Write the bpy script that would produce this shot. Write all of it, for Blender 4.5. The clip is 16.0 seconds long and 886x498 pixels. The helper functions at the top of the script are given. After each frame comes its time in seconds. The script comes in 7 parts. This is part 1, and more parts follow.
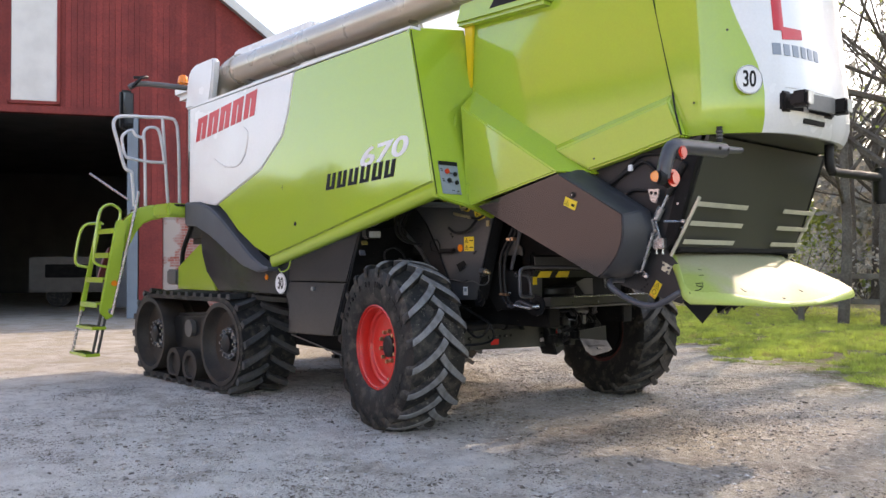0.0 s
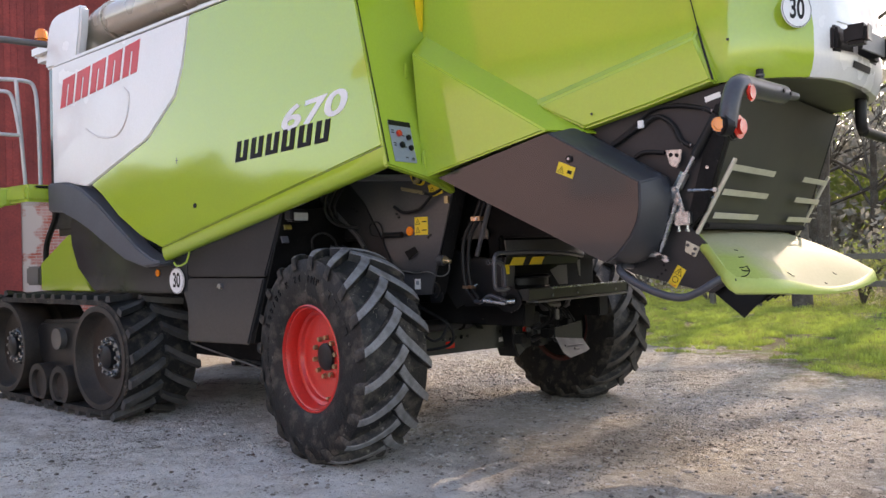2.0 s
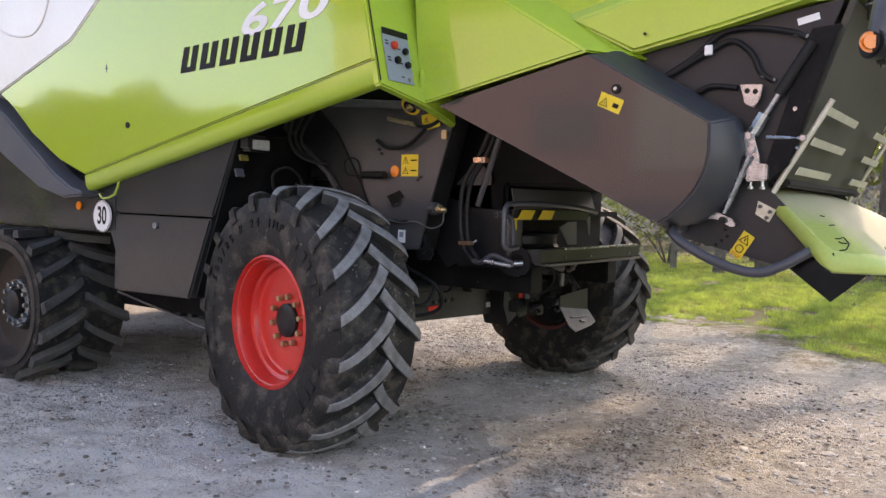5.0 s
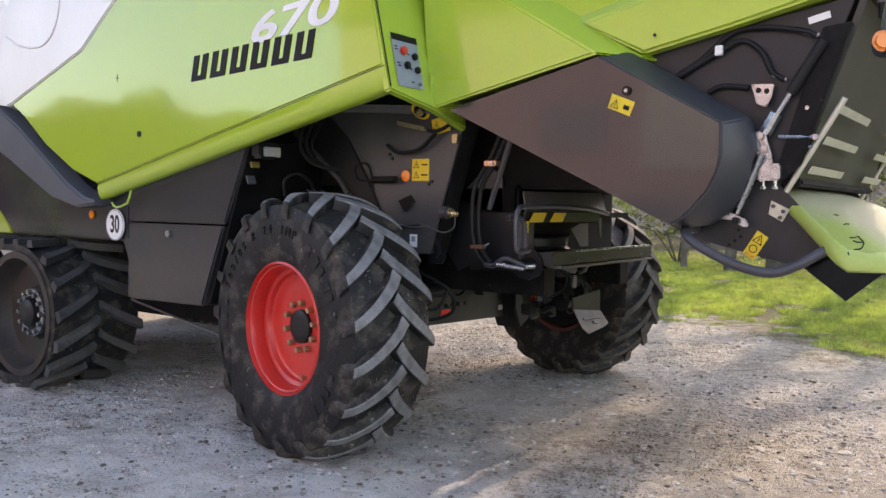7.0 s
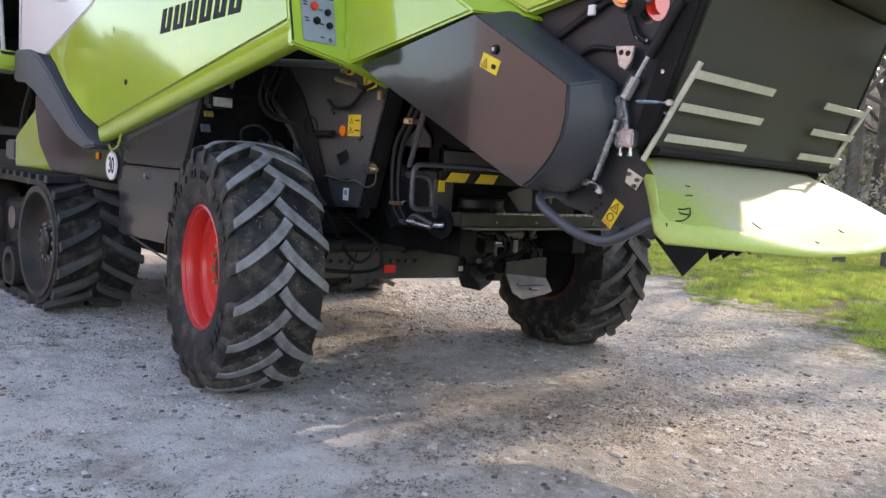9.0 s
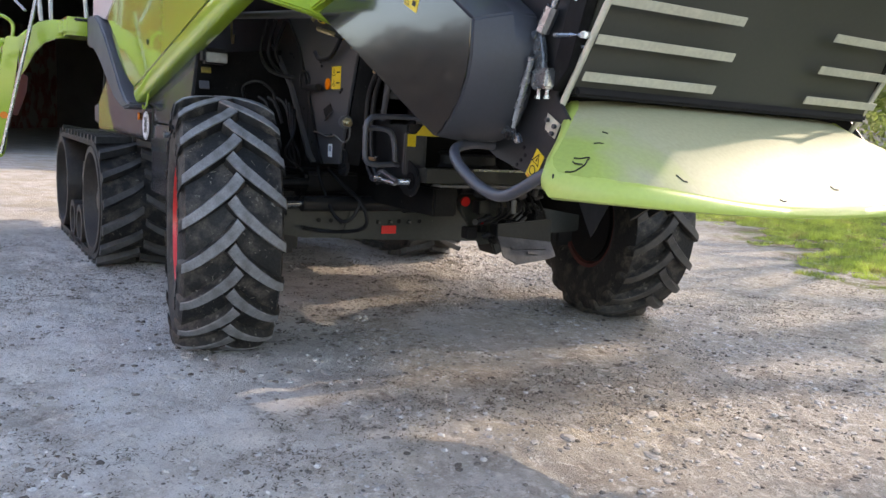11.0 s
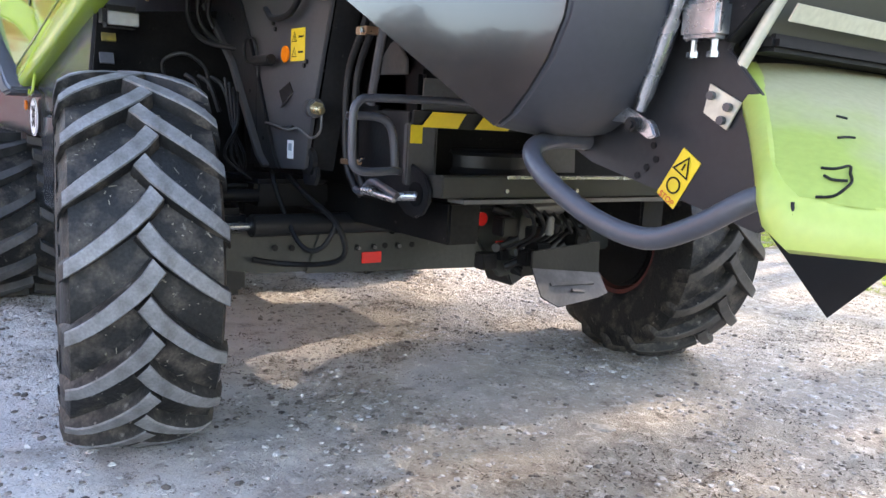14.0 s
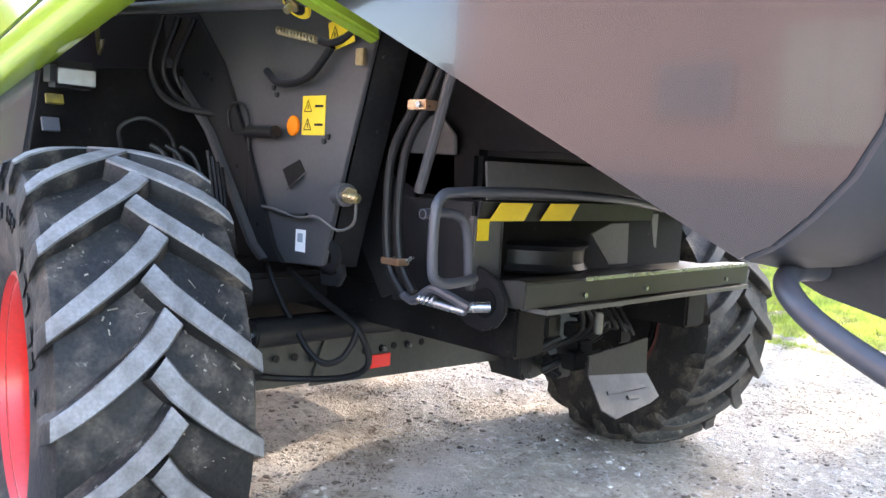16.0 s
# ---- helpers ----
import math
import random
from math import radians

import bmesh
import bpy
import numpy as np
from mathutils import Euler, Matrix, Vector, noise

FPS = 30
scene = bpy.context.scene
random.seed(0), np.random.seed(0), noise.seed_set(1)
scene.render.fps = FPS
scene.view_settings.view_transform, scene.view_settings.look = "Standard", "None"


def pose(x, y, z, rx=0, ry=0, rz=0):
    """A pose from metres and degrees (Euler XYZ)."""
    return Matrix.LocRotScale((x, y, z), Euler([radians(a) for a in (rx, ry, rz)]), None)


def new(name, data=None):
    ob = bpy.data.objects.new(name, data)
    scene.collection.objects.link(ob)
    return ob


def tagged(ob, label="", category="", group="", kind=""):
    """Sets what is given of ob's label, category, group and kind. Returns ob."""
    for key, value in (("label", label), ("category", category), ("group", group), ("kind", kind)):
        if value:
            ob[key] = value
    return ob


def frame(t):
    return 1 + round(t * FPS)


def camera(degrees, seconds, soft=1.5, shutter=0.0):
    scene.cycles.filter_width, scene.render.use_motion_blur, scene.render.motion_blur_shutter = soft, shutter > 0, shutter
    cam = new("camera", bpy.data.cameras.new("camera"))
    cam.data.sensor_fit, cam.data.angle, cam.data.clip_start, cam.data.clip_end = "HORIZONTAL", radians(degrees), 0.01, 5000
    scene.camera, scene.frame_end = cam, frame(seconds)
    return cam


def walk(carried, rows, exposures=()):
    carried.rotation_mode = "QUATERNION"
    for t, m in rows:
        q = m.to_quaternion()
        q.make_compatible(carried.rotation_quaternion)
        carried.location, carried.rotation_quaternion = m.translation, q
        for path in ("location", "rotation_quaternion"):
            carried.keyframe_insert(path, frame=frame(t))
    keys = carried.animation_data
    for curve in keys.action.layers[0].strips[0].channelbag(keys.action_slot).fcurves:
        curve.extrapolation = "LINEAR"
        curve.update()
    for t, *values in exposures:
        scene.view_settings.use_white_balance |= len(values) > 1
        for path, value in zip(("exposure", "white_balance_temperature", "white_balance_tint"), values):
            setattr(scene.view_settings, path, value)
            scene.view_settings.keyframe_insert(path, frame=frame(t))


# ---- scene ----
cam = camera(56.3, 16.0)
METRES, EYE, TILT, LEAN, TURN = 7.81, 1.398, 0.0, 0.0, 48.0
ROWS = [
    (0.0, 0.0, 0.0, 0.0, 0.0, 1.1, 0.14),
    (0.5, -0.0174, 0.0456, -0.0026, -1.98, 1.48, 0.51),
    (1.0, -0.0303, 0.0951, -0.006, -2.98, 0.39, 0.91),
    (1.5, -0.0435, 0.1388, -0.0061, -4.86, 0.4, 1.34),
    (2.0, -0.0597, 0.1846, -0.0026, -8.2, 0.35, 1.38),
    (2.5, -0.063, 0.232, -0.0051, -9.99, -0.24, 1.42),
    (3.0, -0.0676, 0.2723, -0.0058, -10.81, -1.12, 0.1),
    (3.5, -0.0764, 0.3079, -0.0042, -11.88, -1.97, -0.74),
    (4.0, -0.077, 0.3228, -0.005, -12.35, -2.93, -1.31),
    (6.5, -0.0798, 0.3241, -0.0033, -12.28, -3.18, -1.86),
    (7.0, -0.0807, 0.3241, -0.0027, -11.73, -3.02, -0.86),
    (7.5, -0.063, 0.3193, -0.0011, -10.82, -3.16, 1.06),
    (8.0, -0.0161, 0.3065, -0.0011, -9.56, -4.66, -0.06),
    (8.5, 0.032, 0.2979, -0.0033, -5.43, -5.81, -2.55),
    (9.0, 0.0897, 0.2938, -0.0044, -0.93, -5.57, -4.0),
    (11.5, 0.2463, 0.364, -0.0063, 14.55, -9.44, -3.66),
    (12.0, 0.2469, 0.4013, -0.0077, 17.87, -9.8, -4.1),
    (12.5, 0.2336, 0.4335, -0.0098, 17.98, -9.72, -3.97),
    (13.0, 0.2103, 0.4639, -0.0107, 14.77, -9.64, -3.46),
    (13.5, 0.1809, 0.4948, -0.0117, 10.98, -9.85, -3.09),
    (14.0, 0.1541, 0.5187, -0.0107, 6.51, -8.81, -3.06),
    (14.5, 0.121, 0.5351, -0.0106, 0.72, -8.3, -3.57),
    (15.0, 0.0961, 0.5566, -0.011, -1.62, -8.45, -3.02),
    (15.5, 0.0781, 0.5771, -0.0041, -2.34, -7.46, -2.89),
    (16.0, 0.0675, 0.5862, 0.0045, -2.86, -5.53, -3.28),
]
EXPOSE = [(0.0, 1.88, 7650, 18), (0.5, 1.74, 7700, 20), (1.5, 1.80, 7700, 20), (2.5, 1.88, 7750, 20), (4.0, 2.07, 7800, 21), (7.0, 2.05, 7700, 20), (9.0, 2.1, 7300, 18), (11.5, 2.18, 7200, 17), (12.0, 2.30, 7200, 17), (12.5, 2.42, 7250, 18), (13.0, 2.50, 7250, 19), (13.5, 2.8, 7150, 19), (14.0, 2.95, 6900, 17), (14.5, 3.05, 6750, 16), (15.0, 2.75, 6800, 14), (15.5, 3.15, 6850, 15), (16.0, 3.5, 6900, 16)]
walk(cam, [(t, pose(5.639, -5.84, EYE, TILT, LEAN, TURN) @ pose(METRES * x, METRES * y, METRES * z, 90 + pitch, roll, yaw)) for t, x, y, z, yaw, pitch, roll in ROWS], EXPOSE)

# ---- world and sun ----
SUN_AZ, SUN_EL = 271.0, 33.5          # where the light travels to, and its height
world = bpy.data.worlds.new("sky")
scene.world = world
world.use_nodes = True
wn = world.node_tree.nodes
sky = wn.new("ShaderNodeTexSky")
sky.sky_type = 'NISHITA'
sky.sun_disc = False
sky.sun_elevation = radians(SUN_EL)
sky.sun_rotation = radians(90 - (SUN_AZ + 180))
sky.dust_density = 1.2
sky.ozone_density = 0.6
wn["Background"].inputs["Strength"].default_value = 0.15
world.node_tree.links.new(sky.outputs[0], wn["Background"].inputs[0])
sun = new("sun", bpy.data.lights.new("sun", 'SUN'))
sun.data.energy = 1.22
sun.data.angle = radians(0.9)
sun.data.color = (1.0, 0.9, 0.76)
_a, _e = radians(SUN_AZ), radians(SUN_EL)
SUN_WAY = Vector((math.cos(_a) * math.cos(_e), math.sin(_a) * math.cos(_e), -math.sin(_e)))
sun.matrix_world = Matrix.Translation((0, -30, 30)) @ SUN_WAY.to_track_quat("-Z", "Y").to_matrix().to_4x4()


# ---- materials ----
def material(name, color, rough=0.5, metal=0.0, second=None, mix_scale=3.0, mix_amount=0.5, grain=0.12, grain_scale=60.0,
             bump=0.0, bump_scale=40.0, coat=0.0, vary=0.0, rough_vary=0.1, contrast=(0.4, 0.65), specks=None, glow=0.0, spec=0.5):
    """Principled surface with two scales of colour variation, uneven gloss and fine relief."""
    m = bpy.data.materials.new(name)
    m.use_nodes = True
    nt = m.node_tree
    n, link = nt.nodes, nt.links.new
    b = n["Principled BSDF"]
    b.inputs["Roughness"].default_value = rough
    b.inputs["Metallic"].default_value = metal
    b.inputs["Specular IOR Level"].default_value = spec
    b.inputs["Coat Weight"].default_value = coat
    b.inputs["Coat Roughness"].default_value = 0.035
    tc = n.new("ShaderNodeTexCoord")

    def noise_node(scale, detail=4.0):
        t = n.new("ShaderNodeTexNoise")
        t.inputs["Scale"].default_value = scale
        t.inputs["Detail"].default_value = detail
        link(tc.outputs["Object"], t.inputs["Vector"])
        return t

    big, fine = noise_node(mix_scale), noise_node(grain_scale, 2.0)
    ramp = n.new("ShaderNodeMapRange")
    ramp.inputs["From Min"].default_value, ramp.inputs["From Max"].default_value = contrast
    ramp.inputs["To Max"].default_value = mix_amount
    link(big.outputs["Fac"], ramp.inputs["Value"])
    mix = n.new("ShaderNodeMix")
    mix.data_type = 'RGBA'
    mix.inputs["A"].default_value = (*color, 1)
    mix.inputs["B"].default_value = (*(second or [c * 0.8 for c in color]), 1)
    link(ramp.outputs[0], mix.inputs["Factor"])
    hsv = n.new("ShaderNodeHueSaturation")
    val = n.new("ShaderNodeMapRange")
    val.inputs["From Min"].default_value, val.inputs["From Max"].default_value = 0.25, 0.75
    val.inputs["To Min"].default_value, val.inputs["To Max"].default_value = 1 - grain, 1 + grain
    link(fine.outputs["Fac"], val.inputs["Value"])
    last = val.outputs[0]
    if vary:
        info = n.new("ShaderNodeObjectInfo")
        r = n.new("ShaderNodeMapRange")
        r.inputs["To Min"].default_value, r.inputs["To Max"].default_value = 1 - vary, 1 + vary
        link(info.outputs["Random"], r.inputs["Value"])
        mul = n.new("ShaderNodeMath")
        mul.operation = 'MULTIPLY'
        link(last, mul.inputs[0])
        link(r.outputs[0], mul.inputs[1])
        last = mul.outputs[0]
    link(last, hsv.inputs["Value"])
    colour = mix.outputs["Result"]
    if specks:
        spot = noise_node(specks[1], 6.0)
        spot.inputs["Roughness"].default_value = 0.7
        lim = n.new("ShaderNodeMapRange")
        lim.inputs["From Min"].default_value, lim.inputs["From Max"].default_value = specks[2], specks[2] + 0.05
        lim.inputs["To Max"].default_value = 0.8
        link(spot.outputs["Fac"], lim.inputs["Value"])
        over_mix = n.new("ShaderNodeMix")
        over_mix.data_type = 'RGBA'
        over_mix.inputs["B"].default_value = (*specks[0], 1)
        link(lim.outputs[0], over_mix.inputs["Factor"])
        link(colour, over_mix.inputs["A"])
        colour = over_mix.outputs["Result"]
    link(colour, hsv.inputs["Color"])
    link(hsv.outputs[0], b.inputs["Base Color"])
    rr = n.new("ShaderNodeMapRange")
    rr.inputs["To Min"].default_value, rr.inputs["To Max"].default_value = max(rough - rough_vary, 0.02), min(rough + rough_vary, 1)
    link(big.outputs["Fac"], rr.inputs["Value"])
    link(rr.outputs[0], b.inputs["Roughness"])
    if glow:
        thin = n.new("ShaderNodeBsdfTranslucent")
        link(hsv.outputs[0], thin.inputs["Color"])
        both = n.new("ShaderNodeMixShader")
        both.inputs[0].default_value = glow
        link(b.outputs[0], both.inputs[1])
        link(thin.outputs[0], both.inputs[2])
        link(both.outputs[0], n["Material Output"].inputs["Surface"])
    if bump:
        rel = noise_node(bump_scale, 3.0)
        bp = n.new("ShaderNodeBump")
        bp.inputs["Strength"].default_value = bump
        bp.inputs["Distance"].default_value = 0.02
        link(rel.outputs["Fac"], bp.inputs["Height"])
        link(bp.outputs[0], b.inputs["Normal"])
    return m


M = {
    "green": material("lime_green_paint", (0.345, 0.49, 0.042), 0.10, second=(0.32, 0.445, 0.05), mix_scale=1.2, mix_amount=0.5, grain=0.03, coat=0.7, rough_vary=0.03),
    "white": material("white_paint", (0.74, 0.74, 0.73), 0.25, second=(0.66, 0.65, 0.62), mix_scale=1.5, grain=0.03, coat=0.4),
    "tray_green": material("scuffed_green_plastic", (0.35, 0.44, 0.085), 0.4, second=(0.40, 0.45, 0.14), mix_scale=2.5, grain=0.05),
    "dark": material("charcoal_plastic", (0.014, 0.013, 0.015), 0.13, second=(0.019, 0.017, 0.017), mix_scale=1.3, grain=0.06, grain_scale=200, coat=0.4, rough_vary=0.03, specks=((0.09, 0.085, 0.08), 9.0, 0.735), spec=0.42),
    "dark_metal": material("dark_painted_steel", (0.010, 0.0105, 0.012), 0.38, second=(0.026, 0.025, 0.024), mix_scale=4.0, mix_amount=0.5, grain=0.15, bump=0.05, bump_scale=60, specks=((0.09, 0.085, 0.08), 30.0, 0.71), spec=0.3),
    "brown_metal": material("dusty_dark_steel", (0.052, 0.052, 0.057), 0.34, second=(0.086, 0.08, 0.075), mix_scale=2.5, mix_amount=0.6, grain=0.1, specks=((0.14, 0.13, 0.12), 25.0, 0.71)),
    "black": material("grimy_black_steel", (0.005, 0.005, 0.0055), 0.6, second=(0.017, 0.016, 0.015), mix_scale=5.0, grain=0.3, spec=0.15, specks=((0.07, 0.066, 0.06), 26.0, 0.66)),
    "olive": material("dirty_olive_steel", (0.017, 0.018, 0.016), 0.42, second=(0.040, 0.039, 0.034), mix_scale=6.0, mix_amount=0.5, grain=0.12, specks=((0.2, 0.19, 0.17), 30.0, 0.7)),
    "plate_metal": material("dark_grey_plate_paint", (0.020, 0.020, 0.023), 0.45, second=(0.036, 0.034, 0.033), mix_scale=2.5, mix_amount=0.6, grain=0.1, spec=0.35, specks=((0.10, 0.095, 0.09), 25.0, 0.71)),
    "axle_paint": material("dusty_green_black_axle_paint", (0.020, 0.0235, 0.0215), 0.45, second=(0.040, 0.042, 0.037), mix_scale=4.0, mix_amount=0.6, grain=0.15, bump=0.05, bump_scale=60, specks=((0.12, 0.115, 0.10), 24.0, 0.68)),
    "sheet": material("grey_sheet_metal", (0.095, 0.093, 0.089), 0.42, second=(0.14, 0.135, 0.125), mix_scale=4.0, grain=0.1),
    "screen": material("dull_olive_sheet", (0.036, 0.037, 0.029), 0.45, second=(0.048, 0.046, 0.036), mix_scale=2.0, grain=0.06),
    "rubber": material("black_tyre_rubber", (0.014, 0.0138, 0.0135), 0.55, second=(0.074, 0.063, 0.052), mix_scale=10.0, mix_amount=0.85, grain=0.4, grain_scale=90, bump=0.18, bump_scale=60, contrast=(0.50, 0.66), specks=((0.16, 0.15, 0.13), 19.0, 0.615), spec=0.3),
    "lug": material("worn_lug_rubber", (0.205, 0.206, 0.208), 0.55, second=(0.095, 0.092, 0.087), mix_scale=14.0, mix_amount=0.8, grain=0.2, grain_scale=110, bump=0.12, bump_scale=80, vary=0.15, specks=((0.24, 0.23, 0.20), 30.0, 0.68)),
    # far wheel's lugs: brown mud, plus the deep shade put into the colour
    "shaded_mud_lug": material("mud_stained_lug_rubber", (0.060, 0.052, 0.044), 0.65, second=(0.030, 0.027, 0.024), mix_scale=8.0, mix_amount=0.8, grain=0.2, vary=0.2),
    "track_lug": material("worn_track_rubber", (0.068, 0.067, 0.066), 0.65, second=(0.028, 0.027, 0.026), mix_scale=8.0, mix_amount=0.8, grain=0.15, vary=0.2),
    "rust": material("rust_brown_cast_steel", (0.022, 0.018, 0.015), 0.6, second=(0.052, 0.039, 0.029), mix_scale=5.0, mix_amount=0.7, grain=0.25, bump=0.12, bump_scale=50),
    "red": material("red_rim_paint", (0.62, 0.030, 0.022), 0.32, second=(0.50, 0.040, 0.030), mix_scale=5.0, grain=0.08, coat=0.3),
    # dark copy of the red for the far rim, its shade painted in
    "shaded_red": material("mud_coated_red_rim", (0.13, 0.022, 0.016), 0.7, second=(0.05, 0.03, 0.024), mix_scale=5.0, mix_amount=0.8, grain=0.2),
    "chrome": material("zinc_plated_steel", (0.38, 0.40, 0.42), 0.27, 0.9, second=(0.20, 0.20, 0.20), mix_scale=14.0, grain=0.15),
    "alu": material("weathered_aluminium", (0.56, 0.54, 0.44), 0.42, 0.35, second=(0.44, 0.42, 0.33), mix_scale=8.0, grain=0.1),
    "auger": material("beige_lacquered_steel", (0.50, 0.45, 0.38), 0.28, 0.35, second=(0.42, 0.37, 0.31), mix_scale=2.0, grain=0.05, coat=0.3),
    "brass": material("yellow_zinc", (0.52, 0.43, 0.25), 0.3, 0.8, second=(0.34, 0.26, 0.15), mix_scale=14, grain=0.15),
    "copper": material("copper_coloured_clamp", (0.52, 0.33, 0.21), 0.3, 0.8, second=(0.36, 0.22, 0.14), mix_scale=20, grain=0.1),
    "orange": material("amber_lens", (0.90, 0.24, 0.010), 0.2, grain=0.05, coat=0.5),
    "redlens": material("red_lens", (0.62, 0.035, 0.018), 0.16, grain=0.05, coat=0.5),
    "reflector": material("red_reflector", (0.75, 0.03, 0.025), 0.25, grain=0.1, grain_scale=300),
    "yellow": material("yellow_sticker", (0.78, 0.56, 0.02), 0.4, second=(0.7, 0.5, 0.04), mix_scale=10, grain=0.04),
    "black_ink": material("black_print", (0.008, 0.008, 0.009), 0.5, grain=0.05, spec=0.2),
    "white_ink": material("white_print", (0.80, 0.80, 0.80), 0.4, grain=0.03),
    "red_ink": material("red_print", (0.62, 0.020, 0.030), 0.35, grain=0.04),
    "grey_ink": material("grey_panel", (0.26, 0.30, 0.35), 0.4, grain=0.05),
    "hose": material("rubber_hose", (0.006, 0.006, 0.0065), 0.5, second=(0.014, 0.014, 0.014), mix_scale=12, grain=0.1, spec=0.3),
    "grey_tube": material("grey_coated_tube", (0.048, 0.050, 0.060), 0.35, second=(0.072, 0.072, 0.08), mix_scale=7, grain=0.1, specks=((0.2, 0.19, 0.18), 40.0, 0.7)),
    "rail_white": material("white_coated_rail", (0.62, 0.63, 0.64), 0.35, second=(0.5, 0.5, 0.5), mix_scale=8, grain=0.06),
    "lampglass": material("clear_lamp_lens", (0.55, 0.56, 0.53), 0.12, 0.3, second=(0.4, 0.4, 0.36), mix_scale=30, grain=0.1, coat=0.6),
    "glass": material("tinted_glass", (0.02, 0.025, 0.028), 0.04, grain=0.02, coat=0.5),
    "barn_red": material("falu_red_boards", (0.235, 0.036, 0.030), 0.8, vary=0.14, second=(0.165, 0.028, 0.026), mix_scale=1.3, mix_amount=0.8, grain=0.22, grain_scale=25, bump=0.15, bump_scale=40),
    "trim": material("weathered_white_wood", (0.66, 0.66, 0.63), 0.6, second=(0.52, 0.52, 0.5), mix_scale=2.0, grain=0.06),
    "roof": material("grey_roof_sheet", (0.20, 0.20, 0.20), 0.6, second=(0.13, 0.13, 0.12), mix_scale=0.8, grain=0.1),
    "door_steel": material("blue_grey_steel", (0.17, 0.22, 0.27), 0.5, second=(0.12, 0.15, 0.18), mix_scale=1.5, grain=0.1),
    "wood": material("grey_weathered_wood", (0.17, 0.15, 0.12), 0.8, second=(0.09, 0.08, 0.065), mix_scale=4, grain=0.25, bump=0.2),
    "bark": material("grey_brown_bark", (0.085, 0.068, 0.052), 0.9, second=(0.15, 0.135, 0.11), mix_scale=2.5, mix_amount=0.7, grain=0.35, grain_scale=18, bump=0.5, bump_scale=14),
    "dirty_yellow": material("soiled_yellow_print", (0.22, 0.17, 0.02), 0.6, second=(0.07, 0.06, 0.03), mix_scale=30.0, mix_amount=0.8, grain=0.2),
    "worn_leaf": material("scuffed_grey_steel", (0.035, 0.035, 0.037), 0.5, second=(0.075, 0.075, 0.076), mix_scale=12.0, mix_amount=0.7, grain=0.2, metal=0.3),
    "stone": material("blue_grey_stone", (0.30, 0.31, 0.36), 0.8, second=(0.22, 0.225, 0.26), mix_scale=1.5, grain=0.15),
    "leaf": material("spring_leaf", (0.27, 0.34, 0.075), 0.55, second=(0.38, 0.39, 0.15), mix_scale=0.7, mix_amount=0.8, grain=0.3, grain_scale=5, glow=0.55),
    # dry foliage, paled so its colour stands in for haze at a distance
    "hazed_dead_leaf": material("dry_undergrowth", (0.40, 0.37, 0.31), 0.8, second=(0.24, 0.23, 0.18), mix_scale=0.6, mix_amount=0.8, grain=0.3, grain_scale=5, glow=0.35),
    "grass": material("meadow_grass", (0.46, 0.55, 0.10), 0.5, second=(0.20, 0.26, 0.06), mix_scale=2.6, mix_amount=0.8, grain=0.4, grain_scale=9, glow=0.4, specks=((0.38, 0.33, 0.13), 3.0, 0.56)),
    "pale_rock": material("pale_embedded_rock", (0.40, 0.365, 0.32), 0.85, second=(0.29, 0.26, 0.22), mix_scale=9.0, grain=0.25, grain_scale=60, bump=0.3),
    "straw": material("dry_chaff", (0.25, 0.225, 0.18), 0.85, second=(0.12, 0.11, 0.09), mix_scale=20, mix_amount=0.9),
    "chips": material("brown_litter", (0.065, 0.05, 0.036), 0.85, second=(0.15, 0.115, 0.08), mix_scale=3.0, mix_amount=0.8, grain=0.3, grain_scale=30),
    "matte": material("matte_charcoal_plastic", (0.034, 0.035, 0.038), 0.15, second=(0.042, 0.041, 0.042), mix_scale=1.5, grain=0.08, spec=0.5, rough_vary=0.05),
    "board_red": material("dark_red_board", (0.13, 0.018, 0.02), 0.45, second=(0.06, 0.012, 0.014), mix_scale=4.0, grain=0.1),
    "arch": material("weathered_grey_plastic", (0.072, 0.076, 0.092), 0.5, second=(0.055, 0.057, 0.066), mix_scale=2.0, grain=0.1),
    "surround": material("satin_charcoal_plastic", (0.036, 0.038, 0.045), 0.45, second=(0.030, 0.031, 0.035), mix_scale=2.0, grain=0.08),
    "plaster": material("pinkish_brick_facade", (0.57, 0.43, 0.425), 0.9, second=(0.48, 0.385, 0.39), mix_scale=0.6, grain=0.1),
    "curtain": material("pale_blue_grey_curtain", (0.36, 0.37, 0.41), 0.8, second=(0.30, 0.31, 0.35), mix_scale=3.0, grain=0.08),
    "clay": material("clay_roof_tile", (0.36, 0.17, 0.10), 0.85, second=(0.24, 0.12, 0.08), mix_scale=0.9, mix_amount=0.8, grain=0.2, grain_scale=9),
    "dim": material("dusty_stored_things", (0.17, 0.165, 0.155), 0.8, second=(0.11, 0.105, 0.10), mix_scale=1.0, grain=0.1),
}


